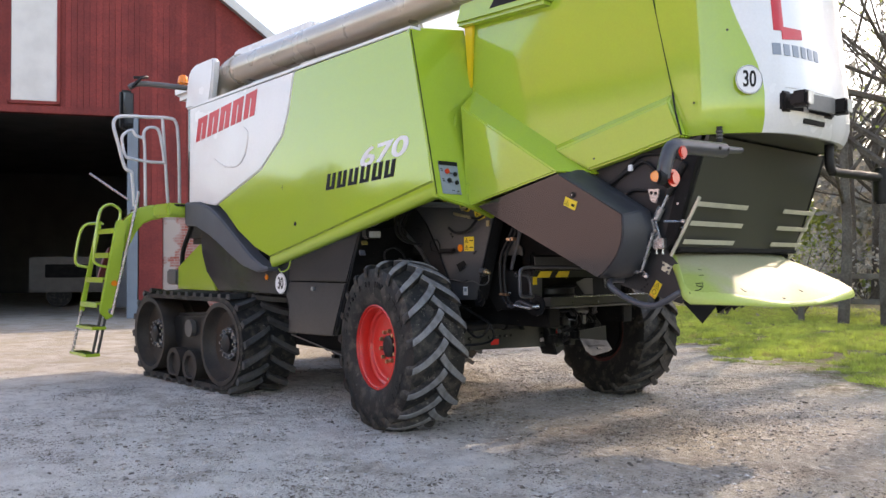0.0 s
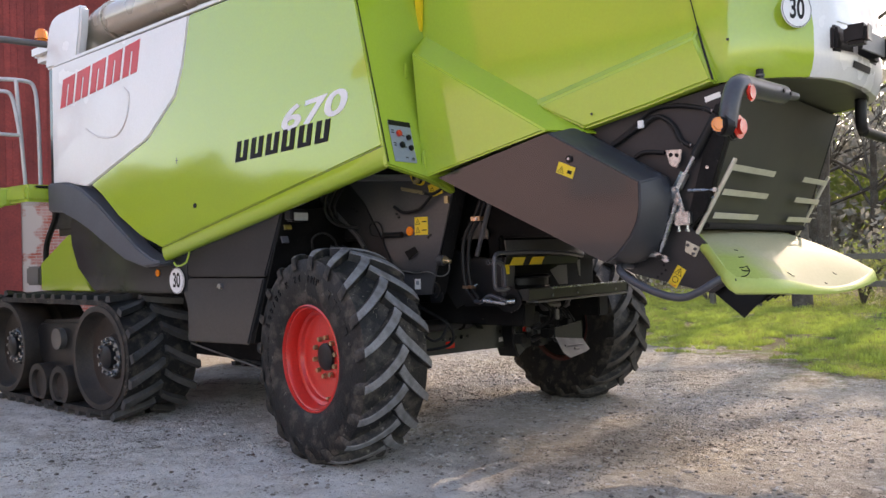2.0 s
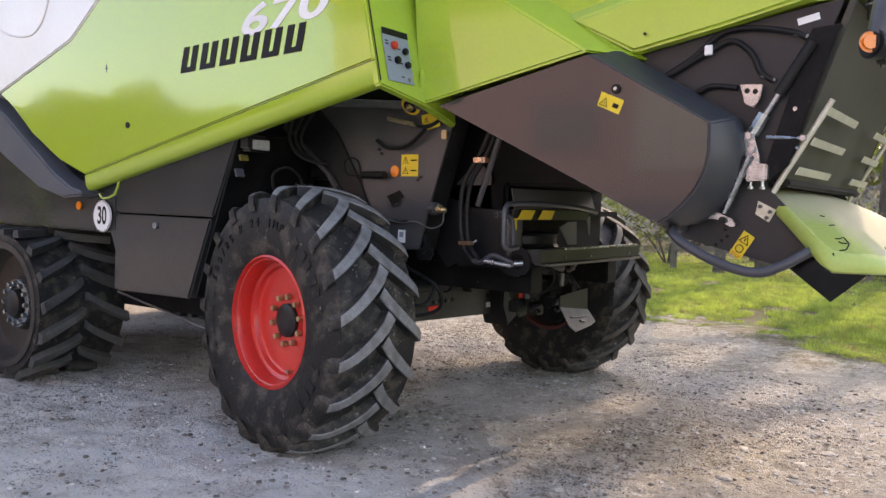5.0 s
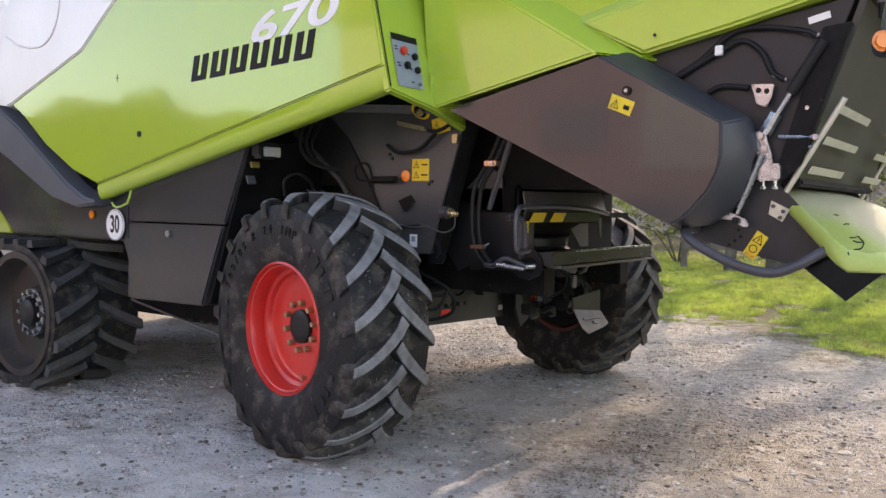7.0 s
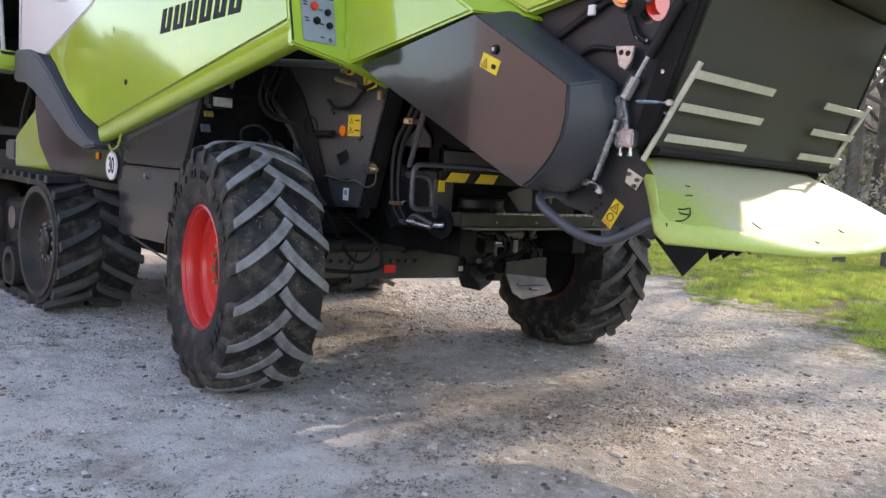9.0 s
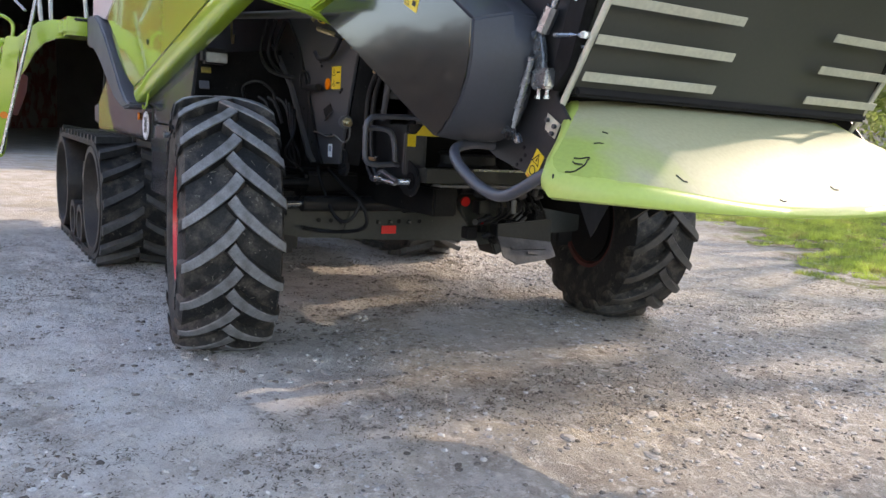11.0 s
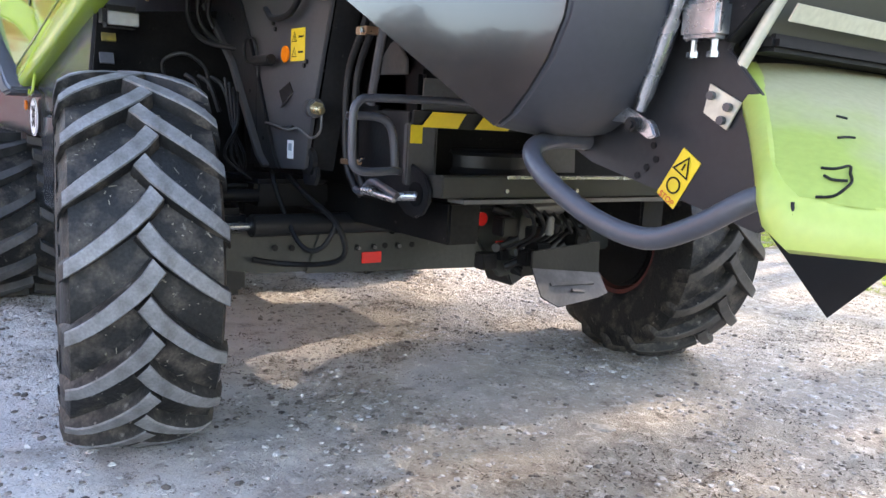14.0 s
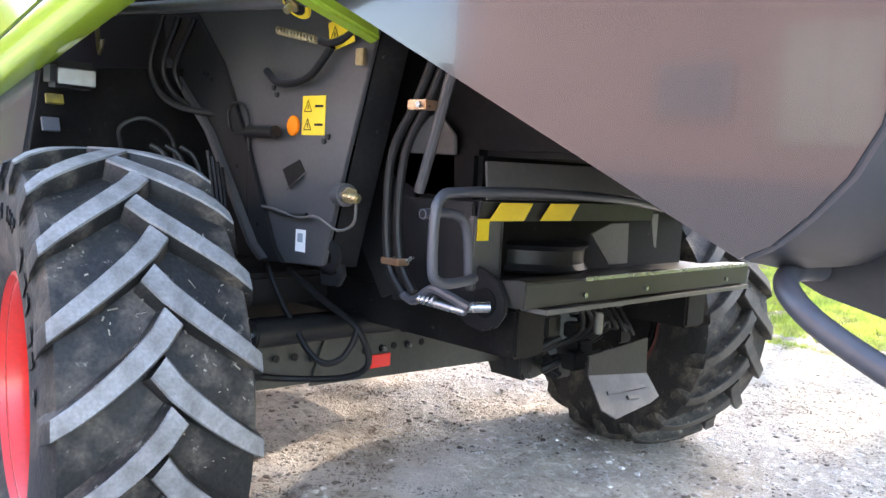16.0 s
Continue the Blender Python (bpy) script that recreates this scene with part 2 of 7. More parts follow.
def tray_material():
    """Lime plastic at the near corner, paler and creamier over the rest."""
    m = material("sun_faded_lime_plastic", (0.305, 0.38, 0.09), 0.5, second=(0.37, 0.36, 0.225), mix_amount=0.95, mix_scale=2.2, grain=0.07, grain_scale=60, bump=0.03, bump_scale=30, spec=0.2)
    n, link = m.node_tree.nodes, m.node_tree.links.new
    tc, sep = n["Texture Coordinate"], n.new("ShaderNodeSeparateXYZ")
    link(tc.outputs["Object"], sep.inputs[0])
    fade = n.new("ShaderNodeMapRange")
    for k, v in (("From Min", -1.0), ("From Max", -0.3), ("To Min", -0.16), ("To Max", 0.30)):
        fade.inputs[k].default_value = v
    link(sep.outputs["Y"], fade.inputs["Value"])
    add, ramp = n.new("ShaderNodeMath"), n["Map Range"]
    link(fade.outputs[0], add.inputs[0])
    link(n["Noise Texture"].outputs["Fac"], add.inputs[1])
    link(add.outputs[0], ramp.inputs["Value"])
    return m


M["cream"] = tray_material()


# ---- building helpers ----
def finish(name, bm, mat, smooth=35.0):
    bmesh.ops.recalc_face_normals(bm, faces=bm.faces[:])
    me = bpy.data.meshes.new(name)
    bm.to_mesh(me)
    bm.free()
    if smooth:
        me.polygons.foreach_set("use_smooth", [True] * len(me.polygons))
        me.set_sharp_from_angle(angle=radians(smooth))
    me.materials.append(M[mat] if isinstance(mat, str) else mat)
    return me


def part(name, bm, mat, parent, label="", smooth=35.0):
    """One mesh object under a thing or under a part."""
    ob = new(name, finish(name, bm, mat, smooth))
    ob.parent = parent
    return tagged(ob, label)


def thing(name, label, category, group="", kind="", at=None):
    ob = new(name)
    if at is not None:
        ob.matrix_world = at
    return tagged(ob, label, category, group, kind)


def solid(name, bm, mat, label="", category="", group="", kind="", smooth=35.0):
    return tagged(new(name, finish(name, bm, mat, smooth)), label, category, group, kind)


def bevelled(bm, width, segments=2, angle=30.0):
    if width:
        edges = [e for e in bm.edges if len(e.link_faces) == 2 and e.calc_face_angle(0) > radians(angle)]
        bmesh.ops.bevel(bm, geom=edges, offset=width, segments=segments, affect='EDGES', clamp_overlap=True)
    return bm


def loft(rings, bm=None, caps=True, close=True):
    """Skin over rings of equally many points."""
    bm = bm or bmesh.new()
    vs = [[bm.verts.new(p) for p in ring] for ring in rings]
    n = len(vs[0])
    for a, b in zip(vs, vs[1:]):
        for i in range(n if close else n - 1):
            j = (i + 1) % n
            bm.faces.new((a[i], a[j], b[j], b[i]))
    if caps and close:
        bm.faces.new(vs[0])
        bm.faces.new(vs[-1][::-1])
    return bm


AX = {"y": lambda a, b, d: (a, d, b), "x": lambda a, b, d: (d, a, b), "z": lambda a, b, d: (a, b, d)}


def prism(poly, d0, d1, axis="y", bevel=0.008, bm=None, segments=2):
    """A plate: an outline pushed from d0 to d1 along an axis (outline in x,z for y; y,z for x; x,y for z)."""
    own = loft([[AX[axis](a, b, d0) for a, b in poly], [AX[axis](a, b, d1) for a, b in poly]])
    bmesh.ops.recalc_face_normals(own, faces=own.faces[:])
    bevelled(own, bevel, segments)
    return joined(bm, own) if bm else own


def joined(bm, own):
    me = bpy.data.meshes.new("tmp")
    own.to_mesh(me)
    own.free()
    bm.from_mesh(me)
    bpy.data.meshes.remove(me)
    return bm


def box(x0, x1, y0, y1, z0, z1, bevel=0.008, bm=None):
    return prism([(x0, z0), (x1, z0), (x1, z1), (x0, z1)], y0, y1, "y", bevel, bm)


def slab(corners, thick, bevel=0.006, bm=None):
    """A flat plate over corners in space, thickened along its normal."""
    c = [Vector(p) for p in corners]
    n = (c[1] - c[0]).cross(c[2] - c[0]).normalized() * thick
    own = loft([c, [p + n for p in c]])
    bmesh.ops.recalc_face_normals(own, faces=own.faces[:])
    bevelled(own, bevel)
    return joined(bm, own) if bm else own


def smooth_line(pts, steps=6):
    p = [Vector(q) for q in pts]
    p = [p[0] * 2 - p[1], *p, p[-1] * 2 - p[-2]]
    out = []
    for i in range(1, len(p) - 2):
        for k in range(steps):
            t = k / steps
            out.append(0.5 * (2 * p[i] + (p[i + 1] - p[i - 1]) * t + (2 * p[i - 1] - 5 * p[i] + 4 * p[i + 1] - p[i + 2]) * t * t
                              + (3 * p[i] - p[i - 1] - 3 * p[i + 1] + p[i + 2]) * t ** 3))
    return out + [p[-2]]


def tube(pts, r, seg=10, steps=5, bm=None, radii=None):
    line = smooth_line(pts, steps) if steps > 1 else [Vector(p) for p in pts]
    rings, up = [], None
    for i, p in enumerate(line):
        d = (line[min(i + 1, len(line) - 1)] - line[max(i - 1, 0)]).normalized()
        up = d.orthogonal().normalized() if up is None else (up - d * up.dot(d)).normalized()
        side = d.cross(up)
        rr = radii[0] + (radii[1] - radii[0]) * i / (len(line) - 1) if radii else r
        rings.append([p + (up * math.cos(a) + side * math.sin(a)) * rr for a in (2 * math.pi * k / seg for k in range(seg))])
    return loft(rings, bm)


def rod(p0, p1, r, seg=14, bm=None, r1=None, bevel=0.0):
    own = tube([p0, p1], r, seg, 1, None, (r, r if r1 is None else r1))
    if bevel:
        bmesh.ops.recalc_face_normals(own, faces=own.faces[:])
        bevelled(own, bevel, 2, 60)
    return joined(bm, own) if bm else own


def lathe(profile, seg=48, bm=None, centre=(0, 0, 0)):
    """Turned round the y axis: a closed outline of (y, r)."""
    c = Vector(centre)
    rings = [[c + Vector((r * math.cos(a), y, r * math.sin(a))) for y, r in profile] for a in (2 * math.pi * k / seg for k in range(seg))]
    return loft(rings + [rings[0]], bm, caps=False)


def letters(text, size, place, mat, parent, name, label="", slant=0.0, depth=0.002, width=1.0, bold=0.0):
    """Raised lettering in the built-in font; place: a matrix whose x runs along the line and y up."""
    cu = bpy.data.curves.new(name, 'FONT')
    cu.body, cu.size, cu.extrude, cu.align_x, cu.align_y, cu.shear, cu.offset = text, size, depth, 'CENTER', 'CENTER', slant, bold
    tmp = bpy.data.objects.new(name, cu)
    scene.collection.objects.link(tmp)
    me = bpy.data.meshes.new_from_object(tmp.evaluated_get(bpy.context.evaluated_depsgraph_get()))
    bpy.data.objects.remove(tmp)
    me.name = name
    me.transform(place @ Matrix.Diagonal((width, 1, 1, 1)))
    me.materials.clear()
    me.materials.append(M[mat])
    ob = new(name, me)
    ob.parent = parent
    return tagged(ob, label)


def facing(x, y, z, way="-y", roll=0.0):
    """A matrix for a flat thing that faces -y or +x."""
    turn = {"-y": (90, 0, 0), "+x": (90, 0, 90)}[way]
    return pose(x, y, z, *turn) @ pose(0, 0, 0, 0, 0, roll)


def disc(place, r, depth, seg=28, bm=None, r1=None, bevel=0.0):
    return rod(place @ Vector((0, 0, 0)), place @ Vector((0, 0, depth)), r, seg, bm, r1, bevel)


def card(place, w, h, depth, bevel=0.0, bm=None):
    own = box(-w / 2, w / 2, 0, depth, -h / 2, h / 2, bevel)
    own.transform(place @ pose(0, 0, 0, 90, 0, 0))
    return joined(bm, own) if bm else own


YC = 0.15                                   # the machine's middle line


def over(y):
    return 2 * YC - y


# ---- setting: ground ----
def edge_of_grass(x):
    """The far side of the gravel: y at which the meadow begins."""
    return 5.4 - 0.66 * x + 0.35 * math.sin(x * 1.3) + 0.2 * math.sin(x * 3.1 + 1)


def ground_material():
    m = bpy.data.materials.new("packed_gravel_and_turf")
    m.use_nodes = True
    nt = m.node_tree
    n, link = nt.nodes, nt.links.new
    b = n["Principled BSDF"]
    b.inputs["Roughness"].default_value = 0.9
    b.inputs["Specular IOR Level"].default_value = 0.25
    tc = n.new("ShaderNodeTexCoord")

    def tex(scale, detail=5.0, rough=0.55):
        t = n.new("ShaderNodeTexNoise")
        t.inputs["Scale"].default_value, t.inputs["Detail"].default_value, t.inputs["Roughness"].default_value = scale, detail, rough
        link(tc.outputs["Object"], t.inputs["Vector"])
        return t.outputs["Fac"]

    def span(v, a, c, lo=0.0, hi=1.0):
        r = n.new("ShaderNodeMapRange")
        for k, w in zip(("From Min", "From Max", "To Min", "To Max"), (a, c, lo, hi)):
            r.inputs[k].default_value = w
        link(v, r.inputs["Value"])
        return r.outputs[0]

    def blend(f, a, c):
        x = n.new("ShaderNodeMix")
        x.data_type = 'RGBA'
        link(f, x.inputs["Factor"])
        for k, v in (("A", a), ("B", c)):
            if isinstance(v, tuple):
                x.inputs[k].default_value = (*v, 1)
            else:
                link(v, x.inputs[k])
        return x.outputs["Result"]

    def calc(op, a, c):
        x = n.new("ShaderNodeMath")
        x.operation = op
        for i, v in enumerate((a, c)):
            if isinstance(v, (int, float)):
                x.inputs[i].default_value = v
            else:
                link(v, x.inputs[i])
        return x.outputs[0]

    sep = n.new("ShaderNodeSeparateXYZ")
    link(tc.outputs["Object"], sep.inputs[0])
    # clean grey gravel on the near side, brown dirt under the trees and the machine
    # gravel paled to lift its shade, dirt darkened to hold down the sun
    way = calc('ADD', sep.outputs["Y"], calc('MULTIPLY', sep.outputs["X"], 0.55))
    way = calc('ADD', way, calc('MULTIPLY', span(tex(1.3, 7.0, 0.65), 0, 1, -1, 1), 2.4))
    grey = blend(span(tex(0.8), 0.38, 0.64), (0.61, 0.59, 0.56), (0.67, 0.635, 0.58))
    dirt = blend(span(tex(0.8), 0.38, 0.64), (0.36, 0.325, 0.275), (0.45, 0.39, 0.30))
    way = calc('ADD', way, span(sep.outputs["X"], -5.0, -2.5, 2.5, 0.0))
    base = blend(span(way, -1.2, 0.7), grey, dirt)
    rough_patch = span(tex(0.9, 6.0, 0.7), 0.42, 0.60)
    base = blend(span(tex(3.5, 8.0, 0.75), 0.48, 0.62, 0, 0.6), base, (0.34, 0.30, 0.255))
    # brown debris patches, also standing in for tree dapple on the ground
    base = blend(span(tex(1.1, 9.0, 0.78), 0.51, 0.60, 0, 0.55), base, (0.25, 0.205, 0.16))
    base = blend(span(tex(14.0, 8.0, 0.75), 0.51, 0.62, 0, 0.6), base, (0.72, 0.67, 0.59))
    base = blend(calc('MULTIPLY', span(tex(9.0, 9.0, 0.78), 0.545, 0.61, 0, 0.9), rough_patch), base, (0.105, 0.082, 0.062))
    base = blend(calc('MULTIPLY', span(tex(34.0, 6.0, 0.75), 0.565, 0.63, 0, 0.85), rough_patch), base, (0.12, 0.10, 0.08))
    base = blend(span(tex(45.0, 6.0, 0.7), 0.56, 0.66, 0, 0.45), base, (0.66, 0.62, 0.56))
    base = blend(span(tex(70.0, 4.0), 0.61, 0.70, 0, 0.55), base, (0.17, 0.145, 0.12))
    # far yard yellow-brown, darkened so its sunlit gravel stays below white
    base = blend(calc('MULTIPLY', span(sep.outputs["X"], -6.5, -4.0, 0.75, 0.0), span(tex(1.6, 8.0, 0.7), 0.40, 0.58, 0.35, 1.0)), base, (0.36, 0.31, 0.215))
    soil = blend(span(tex(2.2, 8.0, 0.75), 0.40, 0.54), (0.13, 0.16, 0.038), (0.17, 0.13, 0.075))
    line = calc('ADD', sep.outputs["Y"], calc('MULTIPLY', sep.outputs["X"], 0.66))
    line = calc('ADD', line, calc('MULTIPLY', span(tex(0.9), 0, 1, -1, 1), 2.6))
    line = calc('ADD', line, calc('MULTIPLY', span(tex(6.0), 0, 1, -1, 1), 1.6))
    line = calc('ADD', line, calc('MULTIPLY', span(tex(30.0), 0, 1, -1, 1), 1.6))
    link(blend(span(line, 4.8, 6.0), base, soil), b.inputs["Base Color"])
    vor = n.new("ShaderNodeTexVoronoi")
    vor.inputs["Scale"].default_value = 75.0
    link(tc.outputs["Object"], vor.inputs["Vector"])
    height = calc('ADD', calc('MULTIPLY', vor.outputs["Distance"], -0.35), calc('MULTIPLY', tex(12.0, 9.0, 0.76), 2.4))
    bp = n.new("ShaderNodeBump")
    bp.inputs["Strength"].default_value, bp.inputs["Distance"].default_value = 0.62, 0.06
    link(height, bp.inputs["Height"])
    link(bp.outputs[0], b.inputs["Normal"])
    return m


def ground_height(x, y):
    near = max(0.0, 1 - math.hypot(x - 1, y) / 40)
    h = near * (0.018 * noise.noise((x * 0.9, y * 0.9, 3.1)) + 0.010 * noise.noise((x * 3.1, y * 3.1, 7.7)))
    if -3.6 < x < 5 and -5.6 < y < 4.6:
        k = noise.noise((x * 0.7, y * 0.7, 8.8))
        h += 0.016 * noise.noise((x * 4.2, y * 7.0, 2.2)) + 0.012 * (1 + k) * noise.noise((x * 11, y * 14, 5.5))
    g = y - edge_of_grass(x)
    if g > 0:
        h += min(g, 2.0) * 0.02
    return h


def build_ground():
    xs = sorted({*np.arange(-400, -24, 47).tolist(), *np.arange(-24, -7, 0.8).tolist(), *np.arange(-7, -3.5, 0.12).tolist(), *np.arange(-3.5, 5, 0.035).tolist(), *np.arange(5, 6, 0.12).tolist(), *np.arange(6, 24, 0.9).tolist(), *np.arange(24, 420, 44).tolist()})
    ys = sorted({*np.arange(-400, -20, 47).tolist(), *np.arange(-20, -6, 0.9).tolist(), *np.arange(-6, -5.5, 0.12).tolist(), *np.arange(-5.5, 4.5, 0.035).tolist(), *np.arange(4.5, 8, 0.12).tolist(), *np.arange(8, 30, 0.9).tolist(), *np.arange(30, 420, 44).tolist()})
    verts = [(x, y, ground_height(x, y)) for y in ys for x in xs]
    w = len(xs)
    faces = [(j * w + i, j * w + i + 1, (j + 1) * w + i + 1, (j + 1) * w + i) for j in range(len(ys) - 1) for i in range(w - 1)]
    me = bpy.data.meshes.new("ground")
    me.from_pydata(verts, [], faces)
    me.polygons.foreach_set("use_smooth", [True] * len(faces))
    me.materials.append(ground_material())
    tagged(new("ground", me), "packed grey gravel yard with worn turf at its edge", "ground", kind="structure")


build_ground()

# ---- the combine harvester ----
combine = thing("combine_harvester", "lime green and white combine harvester on rubber tracks", "combine harvester")

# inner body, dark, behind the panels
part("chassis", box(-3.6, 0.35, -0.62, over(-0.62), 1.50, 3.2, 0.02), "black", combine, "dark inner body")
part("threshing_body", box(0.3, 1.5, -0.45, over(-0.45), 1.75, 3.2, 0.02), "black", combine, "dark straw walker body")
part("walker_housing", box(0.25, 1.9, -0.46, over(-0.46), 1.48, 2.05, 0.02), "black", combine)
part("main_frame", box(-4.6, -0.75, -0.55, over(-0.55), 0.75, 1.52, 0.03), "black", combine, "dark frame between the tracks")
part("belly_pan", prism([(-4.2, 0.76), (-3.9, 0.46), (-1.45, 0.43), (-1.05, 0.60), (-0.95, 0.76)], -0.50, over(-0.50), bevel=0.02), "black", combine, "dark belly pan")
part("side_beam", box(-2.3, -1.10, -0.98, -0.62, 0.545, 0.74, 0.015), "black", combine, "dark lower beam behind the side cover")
part("guide_rod", rod((-2.02, -1.12, 0.66), (-1.02, -1.12, 0.50), 0.008, 8), "sheet", combine, "thin bright guide rod")

# left side panels
part("side_panel", prism([(-3.127, 2.098), (-2.143, 2.413), (-1.711, 2.722), (-1.60, 2.95), (-1.497, 3.338), (0.322, 3.376), (0.61, 2.075), (-1.955, 1.487), (-2.30, 1.60), (-2.66, 1.79), (-2.95, 2.0)], -1.42, -1.36, bevel=0.012), "green", combine, "glossy lime green side panel")
part("front_side_panel", prism([(-3.86, 2.14), (-3.85, 3.295), (-1.503, 3.336), (-1.605, 2.953), (-1.716, 2.727), (-2.147, 2.418), (-3.131, 2.103), (-3.2, 2.09), (-3.5, 2.13)], -1.421, -1.36, bevel=0.01), "white", combine, "glossy white front side panel")
part("panel_rim", prism([(-3.84, 3.30), (-1.9, 3.345), (0.325, 3.384), (0.32, 3.41), (-1.9, 3.375), (-3.8, 3.33)], -1.415, -1.30, bevel=0.004), "white", combine, "white top rim")
sill = loft([[(-1.955 + k * 2.567, y, z0 + (z1 - z0) * k) for y, z0, z1 in ((-1.4195, 1.483, 2.071), (-1.4190, 1.458, 2.046), (-1.4165, 1.435, 2.021), (-1.411, 1.411, 1.994), (-1.400, 1.391, 1.968), (-1.382, 1.378, 1.951), (-1.30, 1.39, 1.96), (-1.36, 1.47, 2.06))] for k in (0.0, 0.5, 1.0)])
part("lower_sill", sill, "green", combine, "rounded lime green lower sill", 50)
part("panel_gap", prism([(-1.95, 1.484), (0.612, 2.072), (0.612, 2.0745), (-1.95, 1.4865)], -1.4215, -1.41, bevel=0), "black_ink", combine)


def corner_x(z):
    return 0.655 - (z - 1.95) * 0.233


part("corner_panel", slab([(corner_x(1.95), -1.415, 1.95), (corner_x(3.40), -1.415, 3.40), (corner_x(3.5), -0.76, 3.50), (corner_x(1.89), -0.76, 1.80), (corner_x(1.885), -1.06, 1.885)], 0.05, 0.01), "green", combine, "lime green rear corner panel")
part("corner_gap", slab([(corner_x(1.97) + 0.004, -1.416, 1.97), (corner_x(3.37) + 0.004, -1.416, 3.37), (corner_x(3.37) + 0.004, -1.408, 3.37), (corner_x(1.97) + 0.004, -1.408, 1.97)], 0.003, 0), "black_ink", combine)

# arch over the track, and the shields below it
arch = [(-3.88, 2.16), (-3.55, 2.15), (-3.25, 2.07), (-2.95, 1.92), (-2.6, 1.70), (-2.28, 1.50), (-2.06, 1.40), (-1.92, 1.375)]
lower = [(-1.93, 1.345), (-2.15, 1.325), (-2.49, 1.40), (-2.8, 1.54), (-3.1, 1.68), (-3.32, 1.77), (-3.6, 1.86), (-3.88, 1.88)]
part("arch_trim", prism(arch + lower, -1.47, -1.30, bevel=0.04, segments=3), "arch", combine, "dark grey plastic arch over the track")
part("track_shield", prism([(-3.74, 1.75), (-3.72, 1.55), (-3.6, 1.32), (-3.3, 1.10), (-1.72, 1.10), (-1.72, 1.36), (-2.4, 1.5), (-3.1, 1.86), (-3.5, 1.96), (-3.66, 1.92)], -1.33, -1.0, bevel=0.02), "matte", combine, "dark grey shield")
part("front_shield", prism([(-4.5, 1.10), (-4.5, 1.38), (-3.9, 1.66), (-3.72, 1.6), (-3.62, 1.3), (-3.45, 1.10)], -1.27, -1.2), "green", combine, "lime green front shield")
part("side_skirt", prism([(-1.90, 1.24), (-0.735, 1.24), (-0.525, 1.715), (-1.2, 1.57), (-1.90, 1.41)], -1.32, -1.24, bevel=0.012), "matte", combine, "dark grey side cover")
# black filler, added behind the thin cover so the wheel well stays dark
part("skirt_inner", prism([(-1.88, 1.25), (-0.75, 1.25), (-0.545, 1.70), (-1.2, 1.56), (-1.88, 1.40)], -1.238, -0.62, bevel=0.01), "black", combine, "black filler box behind the side cover")
part("skirt_door", prism([(-1.76, 0.71), (-0.95, 0.72), (-0.742, 1.228), (-1.87, 1.228), (-1.75, 0.98)], -1.325, -0.62, bevel=0.012), "matte", combine, "dark grey lower cover with a latch")
part("latch", disc(facing(-1.28, -1.325, 1.165), 0.022, 0.02), "chrome", combine)



def mirrored(ob, label):
    """The same panel on the machine's other side."""
    bm = bmesh.new()
    bm.from_mesh(ob.data)
    bm.transform(Matrix.Translation((0, 2 * YC, 0)) @ Matrix.Scale(-1, 4, (0, 1, 0)))
    bmesh.ops.reverse_faces(bm, faces=bm.faces[:])
    name = ob.name.split(".")[0]
    me = bpy.data.meshes.new(name)
    bm.to_mesh(me)
    bm.free()
    for m in ob.data.materials:
        me.materials.append(m)
    twin = new(name, me)
    twin.parent = combine
    tagged(twin, label)


FAR_SIDE = {"side_panel": "glossy lime green side panel", "front_side_panel": "glossy white front side panel", "panel_rim": "white top rim", "lower_sill": "rounded lime green lower sill", "corner_panel": "lime green rear corner panel",
            "arch_trim": "dark grey plastic arch over the track", "track_shield": "dark grey shield", "front_shield": "lime green front shield", "side_skirt": "dark grey side cover", "skirt_door": "dark grey lower cover"}
for panel in [ob for ob in combine.children if ob.name in FAR_SIDE]:
    mirrored(panel, FAR_SIDE[panel.name])

# rear wedge in front of the straw hood
wedge = loft([[(0.62, -1.06, 1.885), (0.555, -1.06, 2.74), (1.60, -1.06, 2.095)], [(0.60, -0.74, 1.93), (0.405, -0.74, 2.96), (1.80, -0.76, 2.085)]])
bmesh.ops.recalc_face_normals(wedge, faces=wedge.faces[:])
part("wedge_panel", bevelled(wedge, 0.012), "green", combine, "lime green wedge shaped panel")
for z in (2.02, 2.62):
    part("hinge", box(corner_x(z) + 0.004, corner_x(z) + 0.018, -1.085, -1.055, z - 0.05, z + 0.05, 0.004), "green", combine)

# straw hood: side, ledge, rounded rear
part("hood_side", prism([(0.30, 2.0), (0.36, 3.55), (0.9, 3.62), (2.2, 3.55), (2.285, 3.3), (2.415, 2.60), (2.53, 2.28), (2.1, 2.2), (1.6, 2.10)], -0.78, -0.70, bevel=0.012), "green", combine, "lime green straw hood side")
part("hood_side", prism([(0.30, 2.0), (0.36, 3.55), (0.9, 3.62), (2.2, 3.55), (2.285, 3.3), (2.415, 2.60), (2.53, 2.28), (2.1, 2.2), (1.6, 2.10)], over(-0.78), over(-0.70), bevel=0.012), "green", combine, "lime green straw hood side")
part("hood_top", box(0.35, 2.3, -0.74, over(-0.74), 3.50, 3.58, 0.02), "green", combine, "lime green hood top")
low_in = [(1.335, 2.345), (2.425, 2.60), (2.535, 2.275), (2.14, 2.185), (1.72, 2.10)]
low_out = [(1.40, 2.29), (2.43, 2.535), (2.53, 2.285), (2.14, 2.195), (1.74, 2.115)]
ledge = loft([[(x, -0.845, z) for x, z in low_out], [(x, -0.775, z) for x, z in low_in]])
bmesh.ops.recalc_face_normals(ledge, faces=ledge.faces[:])
